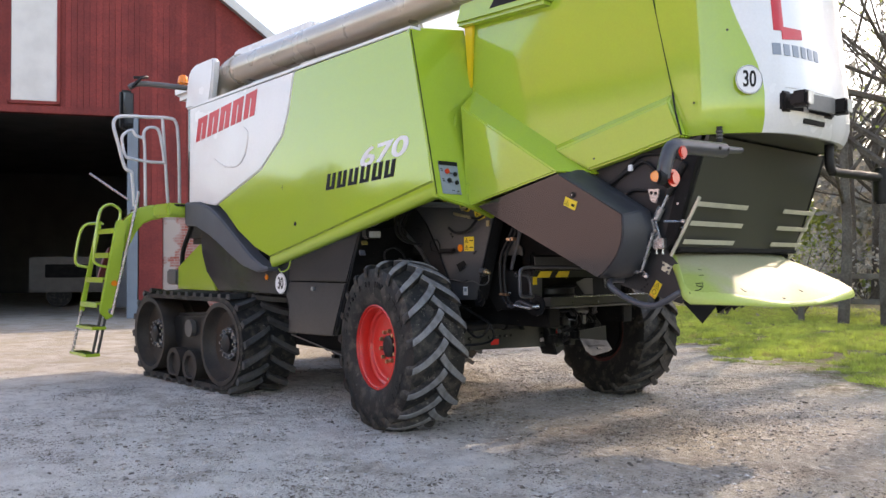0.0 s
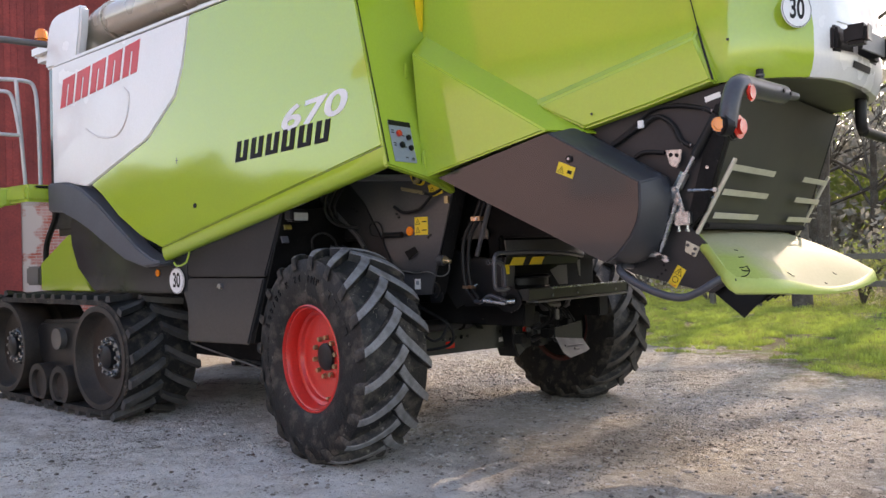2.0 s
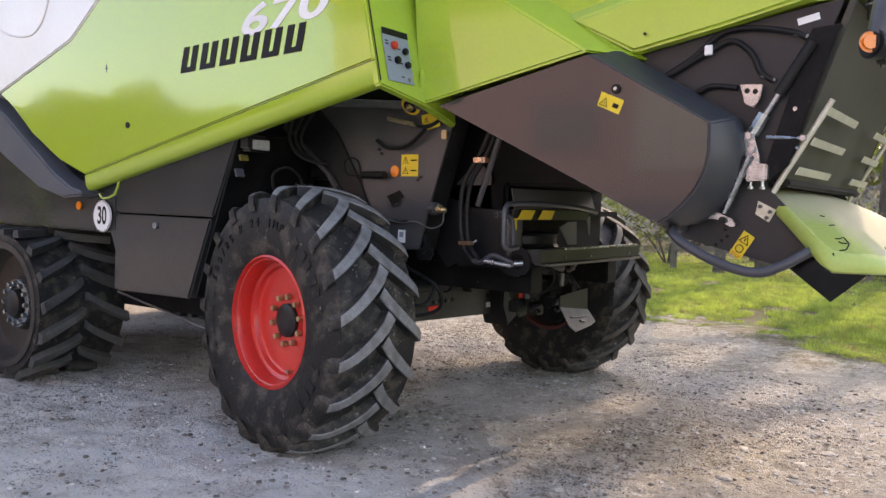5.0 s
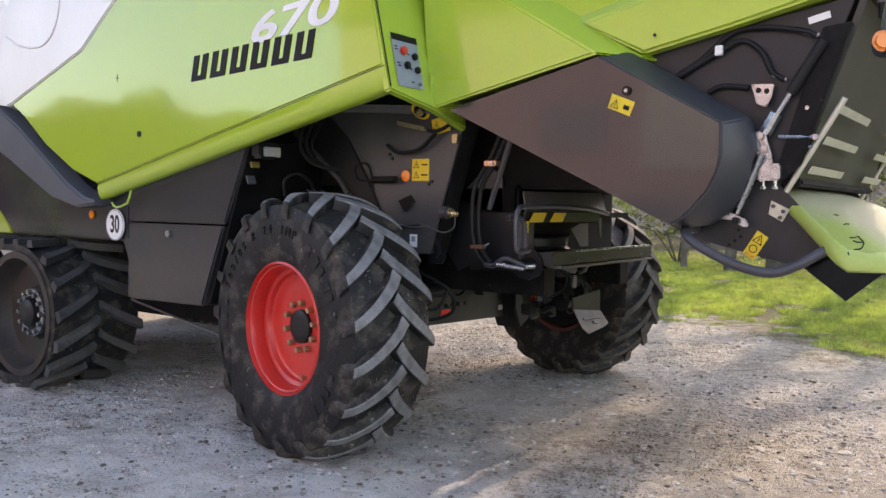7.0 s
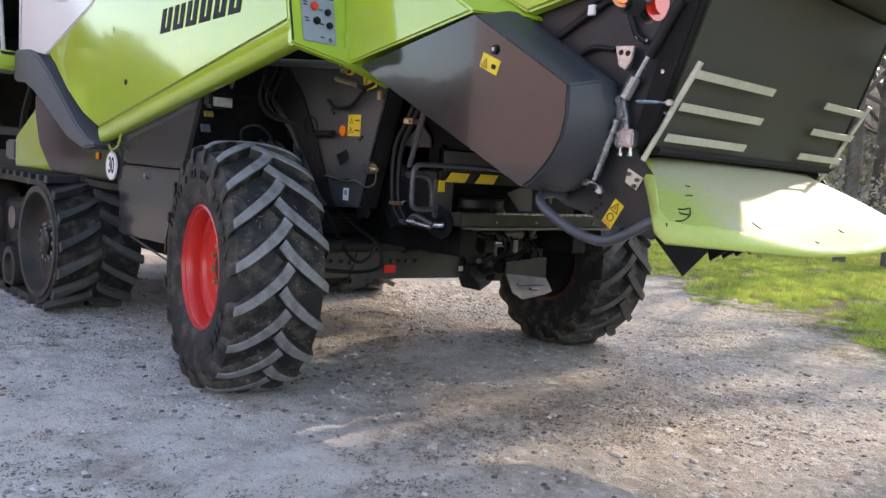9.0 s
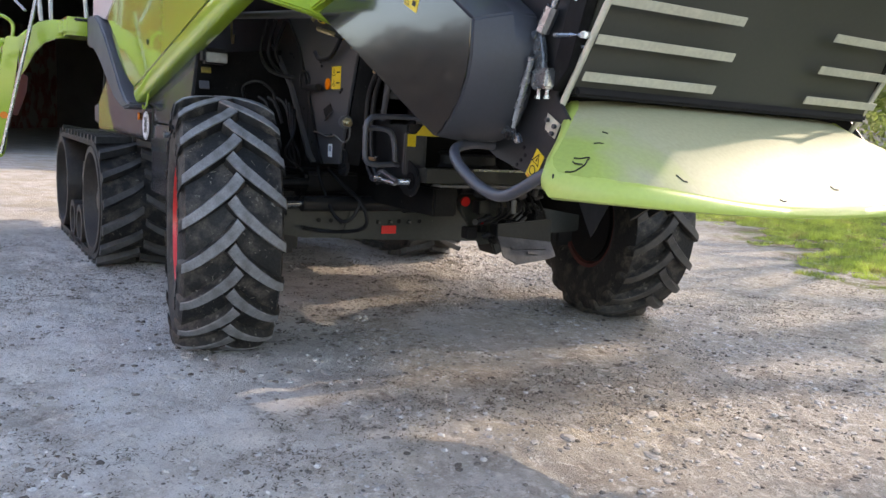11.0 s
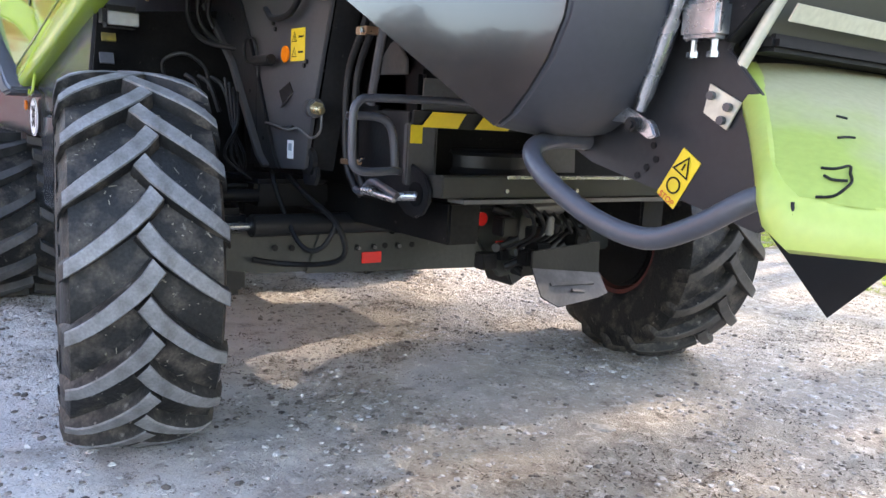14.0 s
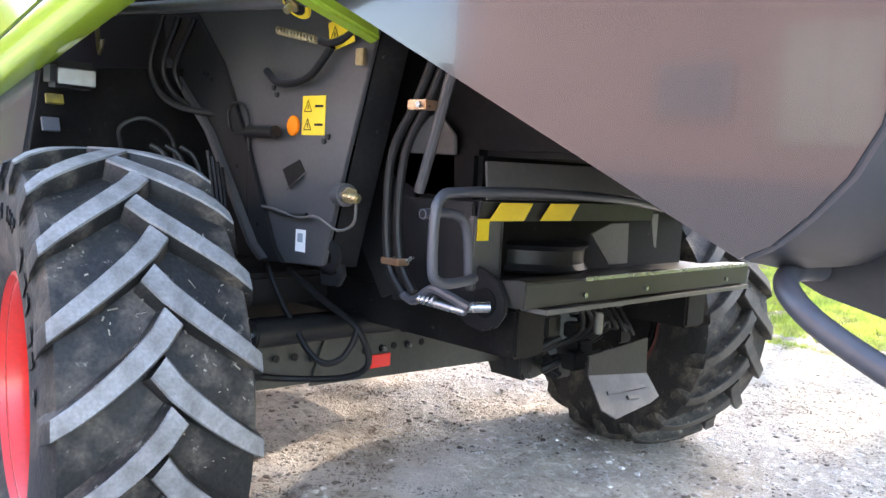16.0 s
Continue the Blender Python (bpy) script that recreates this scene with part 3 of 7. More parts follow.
part("hood_ledge", bevelled(ledge, 0.014, 3), "green", combine, "proud lower strip of the green hood")

HOOD = [(2.30, -0.79), (2.46, -0.787), (2.62, -0.762), (2.76, -0.70), (2.87, -0.62), (2.96, -0.52), (3.04, -0.38), (3.09, -0.18), (3.11, 0.15)]
HOOD += [(x, over(y)) for x, y in HOOD[-2::-1]]


def hood_point(z, w):
    """A point of the hood's rounded rear: w runs from 0 to 16 along its outline."""
    k = min(int(w), 15)
    (xa, ya), (xb, yb) = HOOD[k], HOOD[k + 1]
    x, y = xa + (xb - xa) * (w - k), ya + (yb - ya) * (w - k)
    lift = max(0.0, (2.42 - z) / 0.15)
    pull = 0.07 * lift ** 2
    taper = max(0.0, z - 2.6) * 0.10
    return (2.3 + (x - 2.3) * (1 - pull) - taper * (x - 2.3) / 0.8, YC + (y - YC) * (1 - pull * 0.7), z + 0.02 * (x - 2.9))


def hood_section(z):
    return [hood_point(z, w) for w in range(17)]


def hood_split(z):
    """Where the green corner meets the white end."""
    k = min(max((z - 2.55) / 0.75, 0.0), 1.0)
    return 5.05 - 1.5 * k * k * (3 - 2 * k)


def hood_piece(side, name, mat, label):
    rings = []
    for z in (2.29, 2.33, 2.40, 2.55, 2.65, 2.75, 2.85, 2.95, 3.05, 3.15, 3.25, 3.4, 3.6):
        a, b = {-1: (0, hood_split(z)), 0: (hood_split(z), 16 - hood_split(z)), 1: (16 - hood_split(z), 16)}[side]
        steps = 24 if side == 0 else 12
        outer = [hood_point(z, a + (b - a) * k / steps) for k in range(steps + 1)]
        rings.append(outer + [((x - 2.3) * 0.955 + 2.3, (y - YC) * 0.955 + YC, h) for x, y, h in outer[::-1]])
    part(name, loft(rings), mat, combine, label, 45)


hood_piece(-1, "hood_corner", "green", "rounded lime green hood corner")
hood_piece(0, "hood_end", "white", "white rounded hood end")
hood_piece(1, "hood_corner", "green", "rounded lime green hood corner")
part("hood_cap", box(2.2, 3.0, -0.6, over(-0.6), 3.5, 3.6, 0.03), "white", combine)

# rear lamps on the hood end
lampbar = part("rear_lamp_bar", slab([(3.055, -0.42, 2.43), (3.055, -0.42, 2.57), (3.135, 0.19, 2.57), (3.135, 0.19, 2.43)], 0.07, 0.015), "hose", combine, "black rear lamp bar")
part("bar_plate", slab([(3.147, -0.27, 2.445), (3.147, -0.27, 2.555), (3.190, 0.06, 2.555), (3.190, 0.06, 2.445)], 0.012, 0.002), "sheet", lampbar, "grey plate")
for x, y in ((3.10, -0.355), (3.155, 0.14)):
    part("work_lamp", box(x - 0.02, x + 0.10, y - 0.05, y + 0.05, 2.45, 2.56, 0.02), "hose", lampbar, "black work lamp")
    part("lamp_lens", box(x + 0.10, x + 0.106, y - 0.04, y + 0.04, 2.46, 2.55, 0.003), "lampglass", lampbar)


def hood_print(y0, y1, z0, z1, mat, label="", tip=0.0):
    """A thin print that follows the curved hood end."""
    def at(y, z, lift):
        ring = hood_section(z)
        for (xa, ya, za), (xb, yb, zb) in zip(ring, ring[1:]):
            if ya <= y <= yb:
                k = (y - ya) / (yb - ya)
                return (xa + (xb - xa) * k + lift, y, z)
        return (3.1, y, z)
    ys = [y0 + (y1 - y0) * k / 4 for k in range(5)]
    rings = [[at(y, z0 + tip * k / 4, 0.001), at(y, z1, 0.001), at(y, z1, 0.005), at(y, z0 + tip * k / 4, 0.005)] for k, y in enumerate(ys)]
    part("hood_print", loft(rings), mat, combine, label)


hood_print(-0.42, -0.34, 2.99, 3.32, "red_ink", "plain red mark")
hood_print(-0.36, -0.16, 2.93, 3.02, "red_ink", "plain red mark", 0.02)
hood_print(-0.46, -0.12, 3.34, 3.42, "red_ink", "plain red mark")
for k in range(6):
    hood_print(-0.44 + 0.085 * k, -0.385 + 0.085 * k, 2.82, 2.90, "grey_ink", "plain grey mark")
hood_print(-0.20, 0.08, 2.365, 2.40, "black_ink", "small dark print")
hood_print(-0.55, 0.25, 2.595, 2.61, "white", "raised bead")


def speed_sign(place, r, parent):
    plate = part("speed_sign", disc(place, r, 0.006, 36), "white_ink", parent, "round white speed sign with the number 30")
    ring = lathe([(0.0, r * 0.97), (0.0, r * 0.94), (0.002, r * 0.94), (0.002, r * 0.97)], 36)
    ring.transform(place @ pose(0, 0, 0.0065, 90, 0, 0))
    letters("30", r * 1.55, place @ pose(0, -0.01 * r, 0.007), "black_ink", plate, "digits", depth=0.001, width=0.66, bold=r * 0.03)
    part("sign_ring", ring, "sheet", plate)


speed_sign(facing(-1.862, -1.345, 1.209), 0.108, combine)
speed_sign(pose(2.906, -0.617, 2.635, 90, 0, 58), 0.098, combine)

# yellow and black strip at the hood's front edge, and the rail above
part("yellow_strip", prism([(0.345, 3.5), (0.455, 3.5), (0.425, 2.97), (0.40, 2.93)], -0.815, -0.785, bevel=0.004), "yellow", combine, "yellow bracket")
part("top_step", box(1.0, 1.9, -0.70, -0.2, 3.58, 3.75, 0.03), "green", combine)

# grain tank top and the unloading tube
tank = part("grain_tank", prism([(-3.95, 3.30), (-4.28, 3.92), (-4.31, 4.15), (-4.24, 4.235), (-2.44, 4.235), (-2.38, 4.20), (-2.38, 4.02), (-0.6, 4.0), (-0.3, 3.35)], -0.62, over(-0.62), bevel=0.03), "white", combine, "white grain tank top")
part("tank_front", prism([(-4.34, 3.38), (-4.29, 3.64), (-4.24, 3.80), (-4.17, 3.87), (-4.07, 3.90), (-3.62, 3.905), (-3.57, 3.88), (-3.60, 3.66), (-3.68, 3.36)], -1.26, -1.16, bevel=0.022, segments=3), "white", combine, "white rounded corner cover")
auger = part("unloading_tube", rod((-3.45, -0.95, 3.772), (0.9, -0.84, 3.845), 0.172, 32), "auger", combine, "beige lacquered unloading tube")
part("tube_flange", rod((-3.47, -0.95, 3.772), (-3.42, -0.95, 3.773), 0.192, 32), "auger", auger)
part("tube_elbow", tube([(-3.42, -0.95, 3.772), (-3.60, -0.95, 3.765), (-3.76, -0.95, 3.70), (-3.84, -0.95, 3.56), (-3.86, -0.95, 3.28)], 0.182, 22), "auger", auger)
part("tube_rest", box(-1.6, -0.9, -1.3, -1.1, 3.38, 3.46, 0.02), "auger", combine)
part("hood_roof_edge", prism([(0.3, 3.5), (1.35, 3.47), (1.35, 3.62), (1.2, 3.75), (0.4, 3.8)], -0.9, -0.5, bevel=0.03), "green", combine, "green upper cover")
part("hood_notch", prism([(0.75, 3.56), (1.15, 3.55), (1.1, 3.60), (0.8, 3.62)], -0.905, -0.89, bevel=0.0), "black_ink", combine)

# dark chopper cover
cover_o = [(0.74, 1.882), (1.597, 2.083), (2.183, 1.746), (2.186, 1.62), (2.170, 1.535), (2.130, 1.455), (2.075, 1.388), (2.02, 1.335), (1.965, 1.305)]
cover_i = [(0.70, 1.90), (1.69, 2.118), (2.250, 1.778), (2.275, 1.655), (2.262, 1.55), (2.225, 1.44), (2.165, 1.36), (2.08, 1.305), (1.965, 1.288)]
cover_bm = loft([[(x, y, z) for x, z in c] for c, y in ((cover_o, -1.040), (cover_i, -0.90), (cover_i, -0.79))])
bmesh.ops.recalc_face_normals(cover_bm, faces=cover_bm.faces[:])
cover = part("chopper_cover", bevelled(cover_bm, 0.008, 2, 24), "surround", combine, "dark grey plastic chopper cover", 40)
face_in = [(x + (1.65 - x) * 0.012, z + (1.7 - z) * 0.012) for x, z in cover_o]
part("cover_face", loft([[(x, -1.0450, z) for x, z in face_in], [(x, -1.030, z) for x, z in face_in]]), "dark", cover, "glossy dark cover face", 20)
part("chopper_body", prism([(0.9, 1.95), (1.7, 2.1), (2.2, 1.75), (2.15, 1.4), (1.95, 1.32)], -0.74, over(-0.74), bevel=0.02), "black", combine, "dark straw chopper housing")

# rear side plates, screen, spreader tray
plate_outline = [(1.55, 2.08), (2.11, 2.195), (2.64, 2.28), (2.56, 2.06), (2.42, 1.60), (2.36, 1.49), (2.62, 1.215), (2.47, 1.125), (2.0, 1.235), (1.86, 1.30), (1.5, 1.7)]
part("rear_side_plate", prism(plate_outline, -0.765, -0.75, bevel=0.003), "plate_metal", combine, "dusty dark side plate")
part("rear_side_plate", prism(plate_outline, over(-0.765), over(-0.75), bevel=0.003), "plate_metal", combine, "dusty dark side plate")
part("plate_rim", prism([(2.52, 2.16), (2.635, 2.17), (2.45, 1.58), (2.37, 1.50), (2.34, 1.52)], -0.79, -0.745, bevel=0.004), "black", combine)
part("plate_rim", prism([(2.56, 2.28), (2.68, 2.29), (2.45, 1.58), (2.37, 1.50), (2.34, 1.52)], over(-0.79), over(-0.745), bevel=0.004), "black", combine)
part("rear_screen", slab([(2.40, -0.745, 1.52), (2.655, -0.735, 2.285), (2.655, over(-0.735), 2.285), (2.40, over(-0.745), 1.52)], -0.03, 0.004), "screen", combine, "dull olive rear screen")
part("screen_frame", box(2.36, 2.45, -0.74, over(-0.74), 1.485, 1.52, 0.01), "black", combine, "black rubber strip under the screen")
part("hood_underside", loft([[((x - 2.3) * 0.985 + 2.3, (y - YC) * 0.985 + YC, z + d) for x, y, z in hood_section(2.295)] for d in (0.0, 0.02)]), "screen", combine, "dull olive closing sheet", 0)
seam = [(2.275, -0.789, 3.3), (2.36, -0.791, 2.92), (2.435, -0.795, 2.60), (2.49, -0.845, 2.44), (2.536, -0.85, 2.285)]
part("hood_seam", tube(seam[:3], 0.003, 6, 2), "black_ink", combine)
part("hood_seam", tube(seam[2:], 0.007, 6, 2), "black_ink", combine)
part("spring_post", rod((2.735, -0.70, 2.19), (2.735, -0.70, 2.33), 0.020, 12), "hose", combine, "black spring post")
for k in range(3):
    part("spring_coil", rod((2.735, -0.70, 2.25 + 0.022 * k), (2.735, -0.70, 2.258 + 0.022 * k), 0.026, 12), "sheet", combine)


def tray_point(u, v):
    """u: -1..1 across, v: 0 front .. 1 rear lip."""
    half = 0.825 + 0.327 * min(v / 0.85, 1) ** 1.2
    x = 2.34 + v * (0.552 + 0.01 * (1 - u * u) - 0.20 * abs(u) ** 10)
    y = YC + u * half
    z = 1.487 - 0.247 * v - 0.115 * (1 - u * u) * v * v + 0.035 * (1 - u * u) * math.sin(v * math.pi) - 0.02 * abs(u) ** 6
    return Vector((x, y, z))


def build_tray():
    us = [-1 + 2 * i / 40 for i in range(41)]
    us = [math.copysign(abs(u) ** 0.8, u) for u in us]
    vs = [i / 10 for i in range(11)]
    bm = bmesh.new()
    grid = [[bm.verts.new(tray_point(u, v)) for u in us] for v in vs]
    for a, b in zip(grid, grid[1:]):
        for i in range(40):
            bm.faces.new((a[i], a[i + 1], b[i + 1], b[i]))
    return bm


tray = part("spreader_tray", build_tray(), "cream", combine, "cream and green spreader tray", 60)
rim_top = [tray_point(-1, v) for v in [i / 8 for i in range(9)]] + [tray_point(-1 + 2 * i / 24, 1) for i in range(1, 25)] + [tray_point(1, 1 - i / 8) for i in range(1, 9)]
mid = Vector((2.55, YC, 1.2))
rim_rings = []
for k, p in enumerate(rim_top):
    out = Vector((p.x - 2.45, (p.y - YC) * 1.0, 0)).normalized()
    deep = 0.40 + 0.60 * ((p.y - YC) / 1.152) ** 2
    rim_rings.append([p - out * 0.05 + Vector((0, 0, -0.008)), p - out * 0.03 + Vector((0, 0, 0.008)), p + Vector((0, 0, 0.004)), p + out * 0.025 - Vector((0, 0, 0.018 * deep)), p + out * 0.036 - Vector((0, 0, 0.05 * deep)), p + out * 0.032 - Vector((0, 0, 0.078 * deep)), p + out * 0.012 - Vector((0, 0, 0.086 * deep)), p - out * 0.02 - Vector((0, 0, 0.03 * deep + 0.006))])
part("tray_rim", loft(rim_rings), "tray_green", tray, "rounded lime green rim", 50)
part("rubber_flap", slab([(2.44, -0.70, 1.15), (2.62, -0.74, 1.03), (2.66, -0.80, 1.005), (2.80, -0.86, 1.13), (2.6, -0.74, 1.22)], 0.012, 0.002), "hose", combine, "black rubber flap")
for k in range(4):
    y = -0.62 + 0.07 * k
    part("rubber_flap", slab([(2.62, y, 1.2), (2.68 + 0.02 * k, y - 0.02, 1.06 + 0.01 * k), (2.80, y + 0.02, 1.15)], 0.01, 0), "hose", combine)

# posts and slats in front of the screen
for side in (-1, 1):
    f = (lambda y: y) if side < 0 else over
    post = part("slat_post", rod((2.352, f(-0.752), 1.40), (2.61, f(-0.745), 1.86), 0.013, 12), "alu", combine, "aluminium post")
    part("post_bracket", slab([(2.32, f(-0.775), 1.36), (2.33, f(-0.775), 1.42), (2.409, f(-0.775), 1.381), (2.38, f(-0.775), 1.326)], 0.006, 0.001), "alu", combine, "bright bracket with bolts")
    for dx, dz in ((0.032, 0.005), (0.075, -0.018), (0.062, -0.045)):
        part("bolt", disc(facing(2.31 + dx, f(-0.778), 1.39 + dz), 0.009, 0.012, 8), "brown_metal", combine)
    for x, z, y1 in ((2.585, 1.813, -0.05), (2.53, 1.682, -0.03), (2.475, 1.555, -0.06)):
        ye = f(y1) if side < 0 else over(-0.22)
        a, b = sorted((f(-0.745), ye))
        bm = slab([(x, a, z - 0.016), (x + 0.017, a, z + 0.016), (x + 0.017, b, z + 0.016), (x, b, z - 0.016)], 0.004, 0.001)
        part("slat", bm, "alu", combine, "flat aluminium slat")
part("stay_rod", rod((2.42, -0.77, 1.66), (2.49, -0.755, 1.655), 0.008, 8), "chrome", combine)

# ---- wheels ----
STEER = 10.0


SLIM, LUGS, NOSE = 0.915, 19, radians(8.0)   # width of the section, lugs to a side, angle of the first lug


def tyre_radius(s):
    s /= SLIM
    return 0.683 - 0.30 * s * s - 2.0 * max(0, abs(s) - 0.2) ** 2


def lug_mesh(side, mat="lug"):
    rings = []
    for i in range(9):
        u = i / 7
        s = side * (-0.024 + 0.282 * min(u, 1))
        drop = -0.345 * min(u, 1.0) ** 0.78
        half = (0.0235 + 0.004 * min(u, 1)) / 0.7
        top, base = tyre_radius(s) + 0.055 - 0.012 * u ** 4, tyre_radius(s) - 0.02
        if i == 8:
            s, top, base, drop = side * 0.272, 0.638, 0.60, -0.37
        ring = []
        for r, a in ((base, -half * 1.35), (top - 0.006, -half), (top, -half * 0.85), (top, half * 0.85), (top - 0.006, half), (base, half * 1.35)):
            ring.append((r * math.cos(drop + a), s + side * 0.62 * a * (1 - min(u, 1)), r * math.sin(drop + a)))
        rings.append(ring)
    bm = loft(rings)
    me = finish("lug", bm, mat, 30)
    me.materials.append(M["rubber"])
    for f in me.polygons:
        worn = all(math.hypot(me.vertices[i].co.x, me.vertices[i].co.z) > tyre_radius(me.vertices[i].co.y) + 0.036 for i in f.vertices)
        f.material_index = 0 if worn else 1
    return me


LUG = {s: lug_mesh(s) for s in (-1, 1)}
SHADED_MUD_LUG = {s: lug_mesh(s, "shaded_mud_lug") for s in (-1, 1)}
TYRE_BM = [(a * SLIM, r) for a, r in ((-0.235, 0.34), (-0.262, 0.37), (-0.285, 0.43), (-0.292, 0.50), (-0.288, 0.58), (-0.278, 0.635), (-0.262, 0.665), (-0.2, 0.670), (-0.1, 0.680), (0, 0.683))]


def rear_wheel(y, side, label):
    at = pose(0.065 if side < 0 else 0.11, y, 0.702, 0, 0, -STEER)
    prof = TYRE_BM + [(-a, r) for a, r in TYRE_BM[-2::-1]] + [(0.18, 0.33), (-0.18, 0.33)]
    tyre = part("tyre", lathe(prof, 72), "rubber", combine, label, 40)
    tyre.matrix_local = at
    for s in (-1, 1):
        for k in range(LUGS):
            lug = new("lug", (LUG if side < 0 else SHADED_MUD_LUG)[s])
            lug.parent = tyre
            lug.matrix_local = Matrix.Rotation(-2 * math.pi * (k + (0.5 if s > 0 else 0)) / LUGS - NOSE, 4, 'Y')
    o = side
    rimp = [(o * 0.262, 0.350), (o * 0.255, 0.362), (o * 0.24, 0.350), (o * 0.235, 0.335), (o * 0.19, 0.318), (o * 0.15, 0.322), (o * 0.14, 0.300), (o * 0.115, 0.290), (o * 0.105, 0.27), (o * 0.115, 0.20), (o * 0.105, 0.165), (o * 0.10, 0.03),
            (o * 0.03, 0.03), (o * 0.03, 0.29), (o * -0.21, 0.32), (o * -0.25, 0.36), (o * -0.24, 0.33), (o * -0.05, 0.305), (o * -0.05, 0.31), (o * 0.1, 0.31), (o * 0.2, 0.335)]
    rim = part("wheel_rim", lathe([(a * SLIM, r) for a, r in rimp], 56), "red" if side < 0 else "shaded_red", combine, "deep dished red wheel rim" if side < 0 else "red wheel rim with shade in its colour", 40)
    rim.matrix_local = at
    hub = lathe([(o * 0.04, 0.0), (o * 0.122, 0.0), (o * 0.124, 0.05), (o * 0.120, 0.080), (o * 0.114, 0.092), (o * 0.04, 0.100)], 28)
    part("hub", hub, "dark_metal", rim, "dark hub")
    for k in range(10):
        a = 2 * math.pi * k / 10 + 0.2
        p = Vector((0.132 * math.cos(a), o * 0.100, 0.132 * math.sin(a)))
        part("wheel_bolt", rod(p, p + Vector((0, o * 0.026, 0)), 0.019, 8, None, 0.015), "brass", rim)
    valve = Vector((0.20 * math.cos(-1.1), o * 0.13, 0.285 * math.sin(-1.2)))
    part("valve", rod(valve, valve + Vector((0, o * 0.03, 0)), 0.012, 8), "brass", rim)
    # motor widened into a black plug that darkens the rim's inside
    part("wheel_motor", rod((0, o * 0.02, 0), (0, o * -0.225, 0), 0.295, 32, None, 0.312, 0.02), "black", rim, "black wheel motor, widened to darken the rim")
    return tyre


left_tyre = rear_wheel(-1.33, -1, "large black tractor-tread tyre with dusty lugs")
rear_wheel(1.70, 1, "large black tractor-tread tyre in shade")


def ring_word(text, radius, start, step, size, tyre, name, mat="black_ink"):
    for k, ch in enumerate(text):
        if ch == " ":
            continue
        a = start - k * step
        place = pose(radius * math.cos(a), -0.2915 * SLIM - 0.001, radius * math.sin(a), 90) @ pose(0, 0, 0, 0, 0, math.degrees(a) - 90)
        letters(ch, size, place, mat, tyre, name, depth=0.003)


ring_word("500/85 R 24 IMP", 0.535, radians(158), radians(6.2), 0.068, left_tyre, "sidewall_letter")
for a0, n in ((55, 6), (-20, 4), (-150, 6)):
    for k in range(n):
        a = radians(a0 - k * 8.0 - 1.5 * (k % 2))
        bm = card(pose(0.53 * math.cos(a), -0.2915 * SLIM - 0.001, 0.53 * math.sin(a), 90) @ pose(0, 0, 0, 0, 0, math.degrees(a) - 90), 0.040, 0.060, 0.003, 0.002)
        part("sidewall_mark", bm, "rubber", left_tyre)


def straw_on(tyre, count, seed):
    rng = random.Random(seed)
    verts, faces = [], []
    for k in range(count):
        a, s0 = rng.uniform(0, 6.28), rng.uniform(-0.24, 0.24)
        r = tyre_radius(s0) + 0.003
        c = Vector((r * math.cos(a), s0, r * math.sin(a)))
        up = Vector((math.cos(a), 0, math.sin(a)))
        d = (Vector((rng.uniform(-1, 1), rng.uniform(-1, 1), rng.uniform(-1, 1))).cross(up)).normalized() * min(0.0022 * rng.paretovariate(1.6), 0.014)
        e = d.cross(up).normalized() * rng.uniform(0.0009, 0.0026)
        i = len(verts)
        verts += [c - d - e, c + d - e + up * 0.004, c + d + e + up * 0.004, c - d + e]
        faces.append((i, i + 1, i + 2, i + 3))
    me = bpy.data.meshes.new("straw")
    me.from_pydata([tuple(v) for v in verts], [], faces)
    me.materials.append(M["straw"])
    ob = new("straw", me)
    ob.parent = tyre
    tagged(ob, "bits of straw stuck to the tread", kind="stuff")


straw_on(left_tyre, 600, 3)

# ---- rubber tracks ----
TX0, TX1, TZ, TR = -4.55, -2.68, 0.545, 0.50
TY0, TY1 = -1.61, -0.96


def track_path(d, r):
    """Point and outward angle at the length d along the belt of radius r (starting under the front wheel, going rearward)."""
    straight, arc = TX1 - TX0, math.pi * r
    d %= 2 * (straight + arc)
    if d < straight:
        return TX0 + d, TZ - r, -math.pi / 2
    d -= straight
    if d < arc:
        a = -math.pi / 2 + d / r
        return TX1 + r * math.cos(a), TZ + r * math.sin(a), a
    d -= arc
    if d < straight:
        return TX1 - d, TZ + r, math.pi / 2
    d -= straight
    a = math.pi / 2 + d / r
    return TX0 + r * math.cos(a), TZ + r * math.sin(a), a


def track_lug(side):
    mid_y = (TY0 + TY1) / 2
    rings = []
    for i in range(5):
        u = i / 4
        y = side * (0.012 + 0.313 * u)
        lag = -0.17 * u ** 0.85
        half, top = 0.026 + 0.006 * u, 0.045 - 0.004 * u
        rings.append([(0.0 - 0.012, y, lag - half * 1.3), (top, y, lag - half), (top, y, lag + half), (-0.012, y, lag + half * 1.3)])
    return finish("track_lug", loft(rings), "track_lug", 30)


TRACK_LUG = {s: track_lug(s) for s in (-1, 1)}


